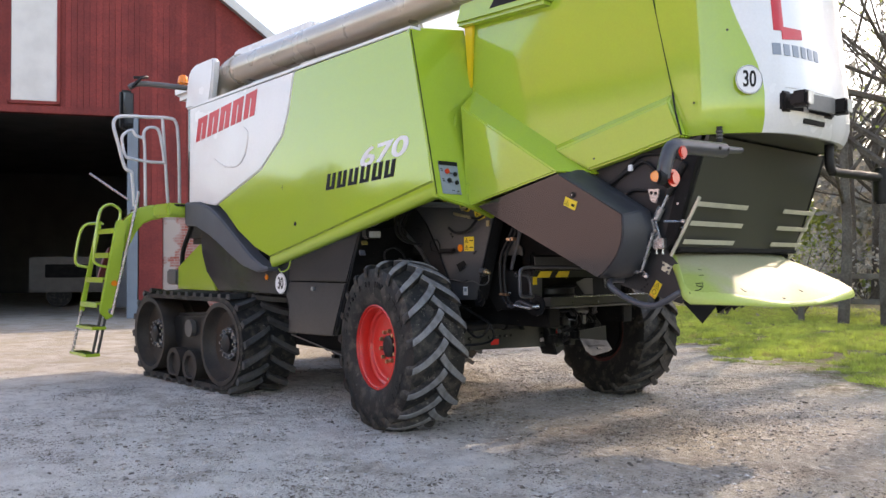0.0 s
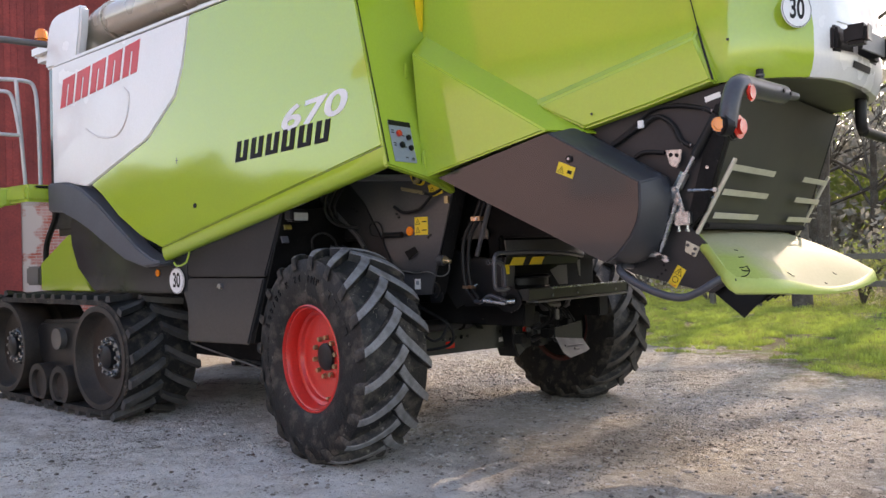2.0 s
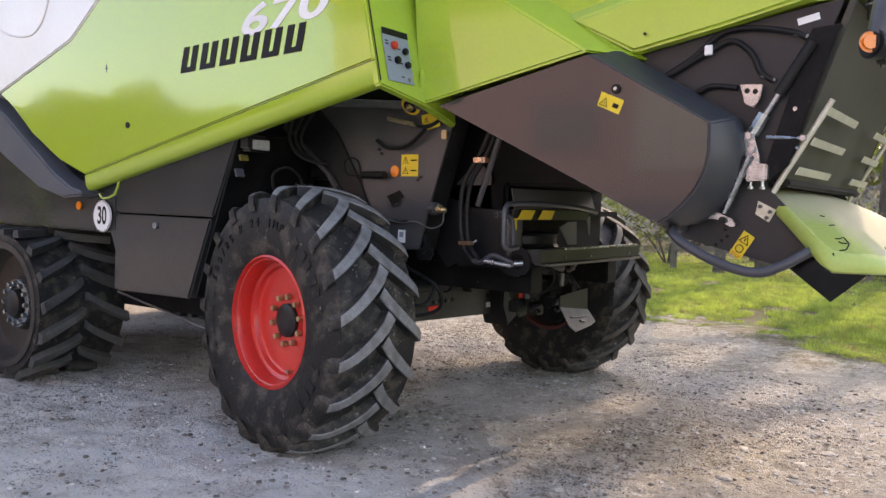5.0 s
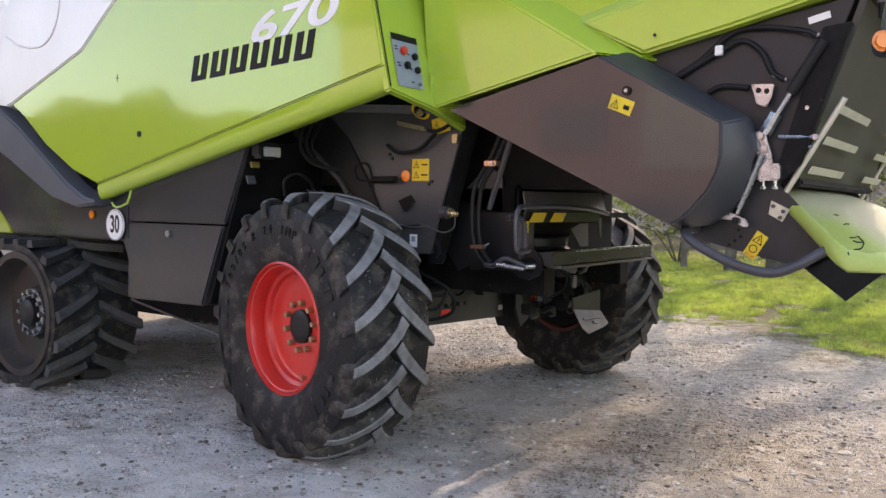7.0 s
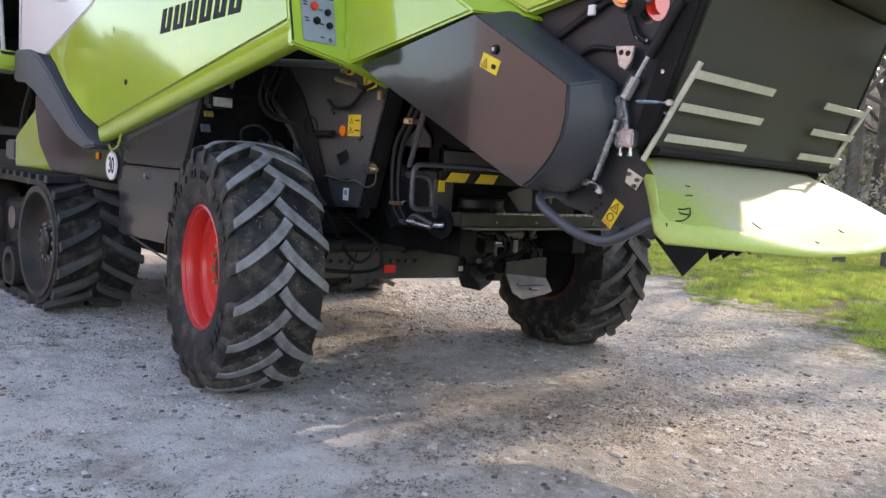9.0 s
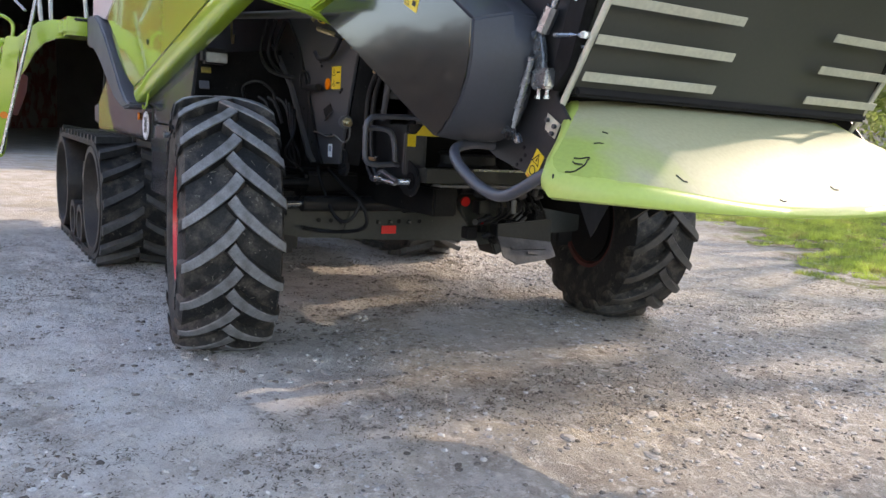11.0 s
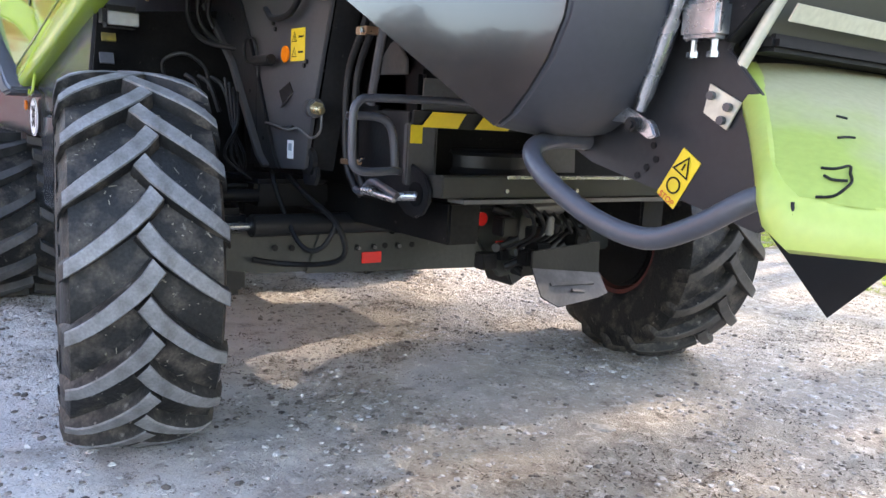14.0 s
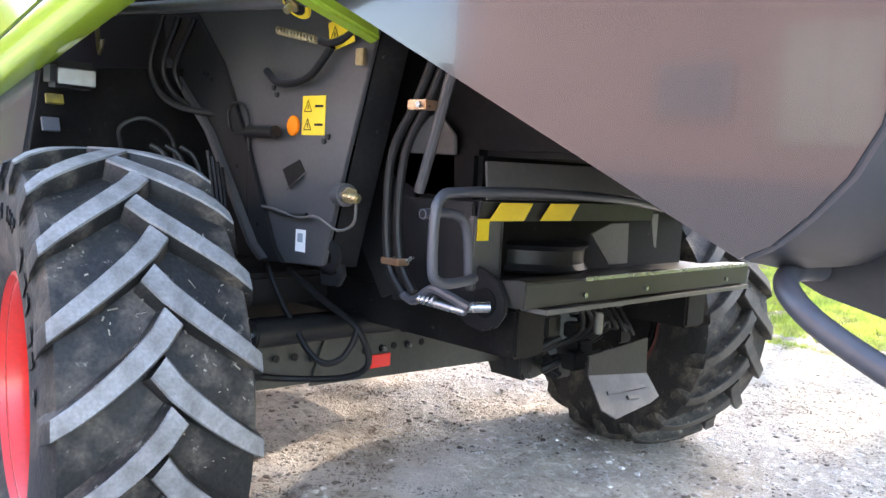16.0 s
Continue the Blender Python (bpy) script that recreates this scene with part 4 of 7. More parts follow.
def build_track(mirror):
    f = over if mirror else (lambda y: y)
    y0, y1 = sorted((f(TY0), f(TY1)))
    n = 72
    total = 2 * (TX1 - TX0 + math.pi * TR)
    rings = []
    for k in range(n + 1):
        x, z, a = track_path(total * k / n, TR)
        dx, dz = math.cos(a), math.sin(a)
        rings.append([(x + dx * r, y, z + dz * r) for r, y in ((0, y0), (0, y1), (-0.045, y1), (-0.045, y0))])
    belt = part("track_belt", loft(rings, caps=False), "rubber", combine, "worn black rubber track belt", 50)
    mid_y = (y0 + y1) / 2
    count = 34
    for s in (-1, 1):
        for k in range(count):
            x, z, a = track_path(total * (k + (0.5 if s > 0 else 0)) / count, TR)
            lug = new("track_lug", TRACK_LUG[s])
            lug.parent = belt
            lug.matrix_local = Matrix.Translation((x, mid_y, z)) @ Matrix.Rotation(-a, 4, 'Y')
    o = 1 if mirror else -1
    face = f(TY0)
    for x in (TX0, TX1):
        c = (x, face, TZ)
        prof = [(o * -0.01, 0.455), (o * 0.012, 0.452), (o * 0.012, 0.405), (o * -0.02, 0.395), (o * -0.10, 0.385), (o * -0.13, 0.36), (o * -0.15, 0.20), (o * -0.11, 0.17), (o * -0.11, 0.0), (o * -0.3, 0.0), (o * -0.3, 0.455)]
        wheel = part("track_wheel", lathe(prof, 48, None, c), "rust", combine, "rusty brown cast track wheel", 40)
        part("hub", lathe([(o * -0.12, 0.0), (o * -0.045, 0.0), (o * -0.045, 0.075), (o * -0.06, 0.10), (o * -0.12, 0.11)], 24, None, c), "dark_metal", wheel)
        part("hub_flange", lathe([(o * -0.115, 0.178), (o * -0.095, 0.174), (o * -0.092, 0.125), (o * -0.115, 0.120)], 32, None, c), "chrome", wheel, "worn bright hub flange")
        for k in range(12):
            a = 2 * math.pi * k / 12
            p = Vector((x + 0.150 * math.cos(a), face - o * 0.095, TZ + 0.150 * math.sin(a)))
            part("bolt", rod(p, p + Vector((0, o * 0.028, 0)), 0.019, 8, None, 0.016), "chrome", wheel)
        inner = lathe([(0, 0.455), (0, 0.0), (o * -0.25, 0.0), (o * -0.25, 0.455)], 40, None, (x, f(TY1) + o * 0.25, TZ))
        part("inner_wheel", inner, "rust", wheel)
    for x in (-3.87, -3.44):
        prof = [(o * 0.0, 0.185), (o * 0.0, 0.13), (o * -0.04, 0.12), (o * -0.05, 0.0), (o * -0.6, 0.0), (o * -0.6, 0.185)]
        part("track_roller", lathe(prof, 32, None, (x, face, 0.235)), "rust", combine, "small rusty track roller")
    part("track_frame", prism([(-4.3, 0.62), (-4.1, 0.82), (-3.2, 0.86), (-2.95, 0.62), (-3.2, 0.34), (-4.0, 0.34)], *sorted((f(-1.48), f(-1.05))), bevel=0.04), "dark_metal", combine, "dark track frame")
    part("frame_cap", rod((-3.62, f(-1.48), 0.66), (-3.62, f(-1.54), 0.66), 0.10, 24), "sheet", combine, "pale round cap")


build_track(False)
build_track(True)

# ---- underside, axle and rear gear ----
# rear axle with steering cylinder
axle = part("rear_axle", prism([(-1.02, 0.66), (-0.85, 0.63), (0.55, 0.60), (1.30, 0.64), (1.30, 0.82), (0.6, 0.83), (-0.85, 0.84), (-1.02, 0.80)], -0.06, 0.18, "x", 0.012), "axle_paint", combine, "dark grey-green steel rear axle beam")
part("axle_web", prism([(-0.62, 0.62), (0.5, 0.585), (0.5, 0.80), (-0.55, 0.82)], 0.182, 0.192, "x", 0.003), "axle_paint", axle)
for y, s in ((-1.03, -1), (over(-1.03), 1)):
    part("stub_axle", box(-0.09, 0.10, min(y, y - s * 0.18), max(y, y - s * 0.18), 0.52, 0.90, 0.03), "dark_metal", axle, "stub axle")
part("steering_cylinder", rod((0.235, -0.90, 0.845), (0.235, -0.22, 0.845), 0.047, 20, bevel=0.006), "dark_metal", axle, "dark steering cylinder")
part("cylinder_head", rod((0.235, -0.22, 0.845), (0.235, -0.12, 0.845), 0.058, 20, bevel=0.008), "dark_metal", axle)
part("piston_rod", rod((0.235, -1.06, 0.845), (0.235, -0.88, 0.845), 0.018, 12), "chrome", axle, "bright piston rod")
part("tie_rod", rod((0.02, -0.95, 0.95), (0.02, 1.2, 0.95), 0.03, 12), "dark_metal", axle)
part("red_reflector", card(facing(0.194, -0.29, 0.676, "+x"), 0.105, 0.052, 0.006, 0.002), "reflector", axle, "red reflector")
part("paper_label", card(facing(0.194, 0.379, 0.656, "+x"), 0.06, 0.036, 0.002), "white_ink", axle)
for y in (-0.615, -0.366, -0.281, -0.147):
    part("bolt", disc(facing(0.192, y, 0.724, "+x"), 0.017, 0.012, 6, bevel=0.003), "dark_metal", axle)
    part("bolt_end", disc(facing(0.204, y, 0.724, "+x"), 0.008, 0.012, 10), "sheet", axle, "worn bright thread")
for y, z in ((-0.219, 0.728), (-0.068, 0.726), (-0.689, 0.737), (-0.768, 0.74), (0.372, 0.722)):
    part("bolt_hole", disc(facing(0.1925, y, z, "+x"), 0.014, 0.003, 14), "black_ink", axle)
part("stiffener", prism([(0.02, 0.84), (0.10, 0.84), (0.06, 0.77)], 0.19, 0.26, "x", 0.003), "axle_paint", axle)
part("elbow_fitting", tube([(0.235, -0.22, 0.90), (0.28, -0.22, 0.905), (0.30, -0.20, 0.88), (0.30, -0.18, 0.84)], 0.014, 10), "dark_metal", axle)
part("axle_bracket", prism([(0.42, 0.98), (0.62, 0.95), (0.60, 0.56), (0.48, 0.50), (0.40, 0.66)], 0.10, 0.30, "x", 0.01), "dark_metal", axle, "axle pivot bracket")
part("spring_seat", box(-0.4, 0.05, -0.80, -0.30, 0.90, 1.02, 0.02), "dark_metal", combine)
part("cross_pipe", rod((-0.05, -0.95, 0.98), (-0.05, -0.45, 1.0), 0.012, 8), "olive", combine)
part("cross_pipe", rod((-0.02, -0.95, 0.94), (-0.02, -0.45, 0.95), 0.012, 8), "olive", combine)

# support plate with stickers
hanger = part("support_plate", prism([(-0.74, 1.83), (-0.30, 1.51), (0.107, 1.074), (0.417, 1.093), (0.507, 1.414), (0.635, 1.825), (0.67, 1.95), (-0.70, 1.99)], -0.752, -0.735, bevel=0.003), "brown_metal", combine, "dusty dark support plate with warning stickers")
FLANGE_L = [(-0.716, 2.0), (-0.656, 1.803), (-0.294, 1.52), (0.029, 1.125), (0.105, 1.075)]
FLANGE_R = [(0.207, 1.08), (0.155, 1.13), (-0.069, 1.533), (-0.231, 1.782), (-0.433, 1.976)]
part("flange", prism(FLANGE_L + FLANGE_R, -0.770, -0.7535, bevel=0.003), "dark_metal", hanger, "dark folded side flange")
part("flange_lip", prism(FLANGE_L[1:] + [(x + 0.026, z + 0.014) for x, z in FLANGE_L[:0:-1]], -0.800, -0.7705, bevel=0.004), "brown_metal", hanger, "worn folded lip")
for x, z in ((-0.33, 1.74), (-0.30, 1.72), (-0.36, 1.745), (0.05, 1.20), (-0.10, 1.40)):
    part("bolt_hole", disc(facing(x, -0.7705, z), 0.009, 0.002, 10), "black_ink", hanger)
part("folded_edge", slab([(0.417, -0.73, 1.093), (0.507, -0.73, 1.414), (0.66, -0.73, 1.93), (0.70, -0.65, 1.93), (0.545, -0.65, 1.40), (0.455, -0.65, 1.09)], 0.01, 0.002), "black", hanger)
warn = part("warning_sticker", card(facing(0.335, -0.7525, 1.583), 0.125, 0.128, 0.002), "yellow", hanger, "yellow warning sticker")


def warning_triangle(place, w, parent):
    r = w / 2
    outer = [(0, r), (-r, -0.8 * r), (r, -0.8 * r)]
    inner = [(0, 0.70 * r), (-0.74 * r, -0.66 * r), (0.74 * r, -0.66 * r)]
    bm = bmesh.new()
    vo = [bm.verts.new(place @ Vector((*p, 0.0006))) for p in outer]
    vi = [bm.verts.new(place @ Vector((*p, 0.0006))) for p in inner]
    for i in range(3):
        j = (i + 1) % 3
        bm.faces.new((vo[i], vo[j], vi[j], vi[i]))
    b = w * 0.05
    v = [bm.verts.new(place @ Vector(p)) for p in ((-b, 0.25 * r, 0.0006), (b, 0.25 * r, 0.0006), (b, -0.42 * r, 0.0006), (-b, -0.42 * r, 0.0006))]
    bm.faces.new(v)
    part("pictogram", bm, "black_ink", parent, "", 0)


for dz in (0.03, -0.03):
    warning_triangle(facing(0.305, -0.755, 1.583 + dz), 0.046, warn)
    part("pictogram", card(facing(0.365, -0.755, 1.583 + dz), 0.045, 0.008, 0.0006), "black_ink", warn)
part("amber_reflector", disc(facing(0.227, -0.7525, 1.549), 0.034, 0.010, 24, bevel=0.003), "orange", hanger, "round amber reflector")
part("square_hole", prism([(0.169, 1.40), (0.267, 1.436), (0.302, 1.396), (0.214, 1.338)], -0.7555, -0.7525, bevel=0), "black", hanger)
part("hole_flap", slab([(0.214, -0.756, 1.338), (0.302, -0.756, 1.396), (0.285, -0.772, 1.372), (0.222, -0.772, 1.332)], 0.002, 0), "brown_metal", hanger)
label = part("paper_label", card(facing(0.289, -0.7525, 1.165), 0.055, 0.075, 0.002), "white_ink", hanger, "small white label")
part("pictogram", card(facing(0.289, -0.755, 1.175), 0.03, 0.03, 0.0006), "grey_ink", label)
for x, z in ((-0.02, 1.36), (0.40, 1.50), (0.42, 1.515), (0.06, 1.12), (-0.2, 1.62), (0.5, 1.9), (0.1, 1.68), (0.12, 1.655)):
    part("bolt", disc(facing(x, -0.7525, z), 0.010, 0.008, 6), "dark_metal", hanger)
part("cable", tube([(0.073, -0.77, 1.266), (0.16, -0.775, 1.262), (0.30, -0.775, 1.245), (0.41, -0.78, 1.255), (0.52, -0.78, 1.222), (0.60, -0.78, 1.25), (0.61, -0.78, 1.32)], 0.0045, 8), "sheet", combine, "thin grey cable with a plug")
part("cable", tube([(0.073, -0.765, 1.266), (0.22, -0.77, 1.25), (0.34, -0.77, 1.255)], 0.008, 8), "hose", combine)
part("cable_plug", rod((0.575, -0.80, 1.333), (0.635, -0.79, 1.327), 0.015, 14, bevel=0.005), "brass", combine, "brass coloured plug")
part("plug_socket", rod((0.505, -0.77, 1.335), (0.575, -0.785, 1.335), 0.036, 18, bevel=0.010), "brown_metal", combine, "round valve body")
part("plug_nut", rod((0.575, -0.785, 1.335), (0.592, -0.788, 1.335), 0.026, 6), "brass", combine)
part("cable", tube([(-0.03, -0.765, 1.52), (-0.14, -0.775, 1.53), (-0.16, -0.775, 1.61), (-0.08, -0.77, 1.625), (-0.04, -0.765, 1.55), (-0.03, -0.765, 1.3), (0.0, -0.765, 1.1)], 0.006, 8), "hose", combine)
part("sensor", rod((0.0, -0.79, 1.525), (0.19, -0.80, 1.525), 0.022, 12, bevel=0.004), "hose", combine)
eye = part("towing_eye", lathe([(-0.010, 0.056), (0.010, 0.056), (0.010, 0.026), (-0.010, 0.026)], 24, None, (0.425, -0.735, 1.125)), "dark_metal", combine, "dark plate with a round eye")
part("hook", prism([(0.385, 1.10), (0.40, 1.03), (0.49, 1.035), (0.515, 1.075), (0.505, 1.11), (0.485, 1.105), (0.48, 1.075), (0.45, 1.07)], -0.745, -0.725, bevel=0.004), "dark_metal", eye)

# upper pipe, greaser and couplings behind the corner panel
part("cross_pipe", rod((-1.1, -0.92, 2.02), (0.62, -0.92, 1.90), 0.024, 12), "sheet", combine, "grey cross pipe")
part("yellow_pulley", disc(pose(0.47, -0.93, 1.905, 132), 0.058, 0.010, 24, bevel=0.004), "yellow", combine, "yellow ringed pulley")
part("pulley_groove", disc(pose(0.47, -0.9375, 1.898, 132), 0.040, 0.003, 24), "black_ink", combine)
part("pulley_bolt", disc(pose(0.47, -0.940, 1.896, 132), 0.024, 0.012, 8, bevel=0.002), "brass", combine)
part("pulley_bolt", disc(pose(0.47, -0.947, 1.889, 132), 0.012, 0.028, 12), "brass", combine)
part("warning_sticker", card(facing(0.50, -0.78, 1.835, roll=12), 0.12, 0.09, 0.002), "yellow", combine, "yellow warning sticker")
warning_triangle(facing(0.47, -0.783, 1.832), 0.05, combine)
spring_axis = (Vector((0.22, -0.83, 1.855)), Vector((0.40, -0.80, 1.815)))
part("return_spring", tube([spring_axis[0].lerp(spring_axis[1], k / 96) + Vector((0.0, 0.010 * math.cos(k * 0.785), 0.011 * math.sin(k * 0.785))) for k in range(97)], 0.0038, 6, 1), "brass", combine, "bright coiled return spring")
part("cable", tube([(0.42, -0.80, 1.81), (0.48, -0.80, 1.80), (0.55, -0.78, 1.83), (0.66, -0.78, 1.90)], 0.012, 10), "hose", combine)
part("cable", tube([(0.12, -0.80, 1.73), (0.22, -0.81, 1.685), (0.36, -0.80, 1.70), (0.48, -0.80, 1.79)], 0.013, 10), "hose", combine)
part("clip", card(facing(0.60, -0.77, 1.755), 0.035, 0.05, 0.02, 0.003), "brass", combine)

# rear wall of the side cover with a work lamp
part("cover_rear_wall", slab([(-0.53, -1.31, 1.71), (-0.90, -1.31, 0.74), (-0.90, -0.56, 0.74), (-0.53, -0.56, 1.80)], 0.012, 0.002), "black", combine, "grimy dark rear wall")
lamp = part("work_lamp", box(-0.52, -0.42, -1.31, -1.15, 1.64, 1.735, 0.018), "dark_metal", combine, "dark work lamp with a clear lens")
part("lamp_lens", card(facing(-0.42, -1.228, 1.678, "+x"), 0.135, 0.062, 0.008, 0.004), "lampglass", lamp)
part("warning_sticker", card(pose(-0.535, -1.262, 1.60, 69, 0, 90), 0.06, 0.035, 0.014), "dirty_yellow", combine, "dirty yellow sticker")
part("paper_label", card(pose(-0.57, -1.262, 1.51, 69, 0, 90), 0.06, 0.05, 0.014), "arch", combine)
part("cable", tube([(-0.55, -1.0, 1.42), (-0.53, -1.02, 1.52), (-0.50, -0.93, 1.56), (-0.48, -0.84, 1.50), (-0.47, -0.82, 1.40)], 0.009, 8), "dark_metal", combine)
for k in range(3):
    part("cable", tube([(-0.45 + 0.03 * k, -0.9 + 0.05 * k, 1.95), (-0.5, -0.92 + 0.05 * k, 1.75), (-0.42, -0.86 + 0.06 * k, 1.62), (-0.2, -0.70 + 0.03 * k, 1.58)], 0.013, 8), "hose", combine)
    part("cable", tube([(-0.40, -0.96 + 0.06 * k, 1.46), (-0.36, -0.92 + 0.06 * k, 1.42), (-0.34, -0.88 + 0.06 * k, 1.30)], 0.011, 8), "hose", combine)
for k in range(4):
    part("cable", tube([(-0.12, -0.88 + 0.02 * k, 1.45 - 0.02 * k), (-0.08 + 0.02 * k, -0.86, 1.25), (0.02, -0.84 - 0.03 * k, 1.12), (-0.04 + 0.03 * k, -0.82, 1.02)], 0.007, 6), "hose", combine)
part("hitch_chain", tube([(-0.62, -1.08, 1.95), (-0.6, -1.08, 1.83), (-0.58, -1.08, 1.79), (-0.56, -1.08, 1.84)], 0.008, 6), "brass", combine)

# hoses down to the axle
HOSES = (((0.86, -0.72, 1.76), (0.79, -0.72, 1.62), (0.70, -0.72, 1.48), (0.685, -0.72, 1.29), (0.71, -0.72, 1.13), (0.78, -0.72, 1.05)),
         ((0.89, -0.70, 1.76), (0.82, -0.70, 1.62), (0.735, -0.70, 1.48), (0.715, -0.70, 1.29), (0.74, -0.70, 1.14), (0.80, -0.70, 1.06)))
for h in HOSES:
    part("hydraulic_hose", tube(h, 0.014, 10), "hose", combine, "black hydraulic hose")
part("support_rod", rod((0.91, -0.69, 1.74), (0.76, -0.66, 1.36), 0.017, 10), "brown_metal", combine)
part("hose_clamp", box(0.772, 0.85, -0.74, -0.685, 1.600, 1.628, 0.003), "copper", combine, "copper coloured hose clamp")
part("clamp_bolt", disc(facing(0.826, -0.7405, 1.614), 0.010, 0.008, 6), "chrome", combine)
part("hose_clamp", box(0.685, 0.765, -0.738, -0.688, 1.136, 1.156, 0.003), "copper", combine)
part("clamp_bolt", rod((0.765, -0.70, 1.150), (0.79, -0.70, 1.165), 0.006, 8), "chrome", combine)
part("hydraulic_hose", tube([(0.78, -0.72, 1.05), (0.84, -0.73, 1.045), (0.91, -0.73, 1.088), (0.97, -0.72, 1.075), (1.03, -0.70, 1.05)], 0.014, 10), "grey_tube", combine, "grey sleeved hose")
part("hose_coupling", rod((0.87, -0.745, 1.055), (1.02, -0.70, 1.035), 0.012, 12, bevel=0.003), "chrome", combine, "bright hose coupling")
part("hose_coupling", rod((0.985, -0.69, 1.045), (1.05, -0.63, 1.05), 0.017, 12, bevel=0.004), "chrome", combine)
part("cable", tube([(0.07, -0.74, 1.06), (0.16, -0.74, 0.95), (0.26, -0.74, 0.86), (0.33, -0.73, 0.79), (0.38, -0.70, 0.755), (0.42, -0.66, 0.775), (0.44, -0.63, 0.83), (0.45, -0.62, 0.88)], 0.011, 8), "hose", combine)
part("cable", tube([(0.15, -0.70, 1.05), (0.30, -0.66, 0.96), (0.45, -0.62, 0.88), (0.47, -0.58, 0.76), (0.40, -0.62, 0.70), (0.25, -0.75, 0.68), (0.22, -0.88, 0.70)], 0.012, 8), "hose", combine)
part("gusset", prism([(0.40, 1.40), (0.62, 1.60), (0.66, 1.615), (0.74, 1.54), (0.756, 1.34), (0.45, 1.36)], -0.50, -0.485, bevel=0.003), "sheet", combine, "grey gusset plate")
part("gusset", prism([(0.22, 1.30), (0.44, 1.42), (0.60, 1.36), (0.62, 1.05), (0.46, 0.98)], -0.53, -0.515, bevel=0.003), "dark_metal", combine)
ear = part("coupling_plate", prism([(0.57, 1.34), (0.59, 1.0), (0.67, 1.005), (0.87, 1.01), (0.93, 0.975), (0.99, 0.965), (1.045, 0.985), (1.078, 1.03), (1.078, 1.075), (1.05, 1.12), (1.0, 1.142), (0.95, 1.16), (0.93, 1.34)], -0.60, -0.585, bevel=0.004), "dark_metal", combine, "dark plate with a coupling eye")
part("bolt_hole", disc(facing(1.0, -0.6005, 1.052), 0.044, 0.003, 24), "black", ear)
for k in range(4):
    part("coupling_ring", rod((0.875 + 0.014 * k, -0.744 + 0.004 * k, 1.0548), (0.881 + 0.014 * k, -0.742 + 0.004 * k, 1.054), 0.0155, 12), "chrome", combine)
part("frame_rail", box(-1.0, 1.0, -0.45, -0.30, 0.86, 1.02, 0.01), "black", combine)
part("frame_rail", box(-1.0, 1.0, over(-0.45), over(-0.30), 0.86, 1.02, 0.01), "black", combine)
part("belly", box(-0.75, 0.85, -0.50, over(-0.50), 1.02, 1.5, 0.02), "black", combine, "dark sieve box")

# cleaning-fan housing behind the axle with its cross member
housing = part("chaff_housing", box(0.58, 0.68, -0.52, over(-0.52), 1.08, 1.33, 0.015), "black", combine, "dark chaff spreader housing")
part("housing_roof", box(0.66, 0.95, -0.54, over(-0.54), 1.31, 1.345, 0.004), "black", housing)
part("housing_floor", box(0.66, 0.98, -0.54, over(-0.54), 1.085, 1.10, 0.003), "dark_metal", housing)
part("hazard_edge", slab([(0.955, -0.60, 1.285), (0.965, -0.60, 1.345), (0.965, 0.36, 1.345), (0.955, 0.36, 1.285)], 0.012, 0.002), "dark_metal", housing)
for y in (-0.50, -0.26):
    part("hazard_mark", slab([(0.970, y - 0.07, 1.288), (0.979, y - 0.03, 1.343), (0.979, y + 0.12, 1.343), (0.970, y + 0.09, 1.288)], 0.002, 0), "yellow", housing, "yellow hazard mark")
part("corner_post", box(0.93, 0.96, -0.62, -0.49, 1.08, 1.30, 0.006), "brown_metal", housing)
part("hazard_mark", card(facing(0.961, -0.585, 1.262, "+x"), 0.05, 0.065, 0.002), "yellow", housing)
part("corner_post", box(0.945, 0.96, -0.505, -0.49, 1.08, 1.29, 0.003), "sheet", housing)
part("top_sheet", slab([(0.94, -0.55, 1.35), (0.90, -0.52, 1.465), (0.90, 0.5, 1.475), (0.94, 0.5, 1.35)], 0.008, 0.002), "sheet", housing, "grey sheet metal top")
part("rotor", lathe([(0.0, 0.0), (0.0, 0.205), (0.01, 0.22), (0.03, 0.205), (0.075, 0.205), (0.09, 0.22), (0.10, 0.205), (0.10, 0.0)], 40), "dark_metal", housing, "dark spreader rotor").matrix_local = pose(0.77, -0.15, 1.112, 90)
part("inner_sheet", slab([(0.945, 0.10, 1.13), (0.945, 0.22, 1.13), (0.945, 0.21, 1.275), (0.945, 0.10, 1.275), (0.945, -0.02, 1.24)], 0.006, 0.001), "sheet", housing)
part("inner_sheet", slab([(0.945, 0.36, 1.33), (0.945, 0.42, 1.33), (0.945, 0.42, 1.18), (0.945, 0.40, 1.19)], 0.006, 0.001), "sheet", housing)
cross = part("cross_member", prism([(1.02, 1.045), (1.13, 1.05), (1.135, 1.125), (1.11, 1.13), (1.02, 1.12)], -0.58, 0.82, "y", 0.004), "olive", combine, "dirty olive cross member")
part("member_edge", box(1.132, 1.14, -0.3, 0.8, 1.118, 1.13, 0.001), "chrome", cross)
part("member_flange", box(1.05, 1.15, -0.5, 0.8, 1.030, 1.045, 0.002), "sheet", cross)
for y in (-0.30, 0.05, 0.62):
    part("bolt", disc(facing(1.136, y, 1.075, "+x"), 0.009, 0.008, 6), "chrome", cross)
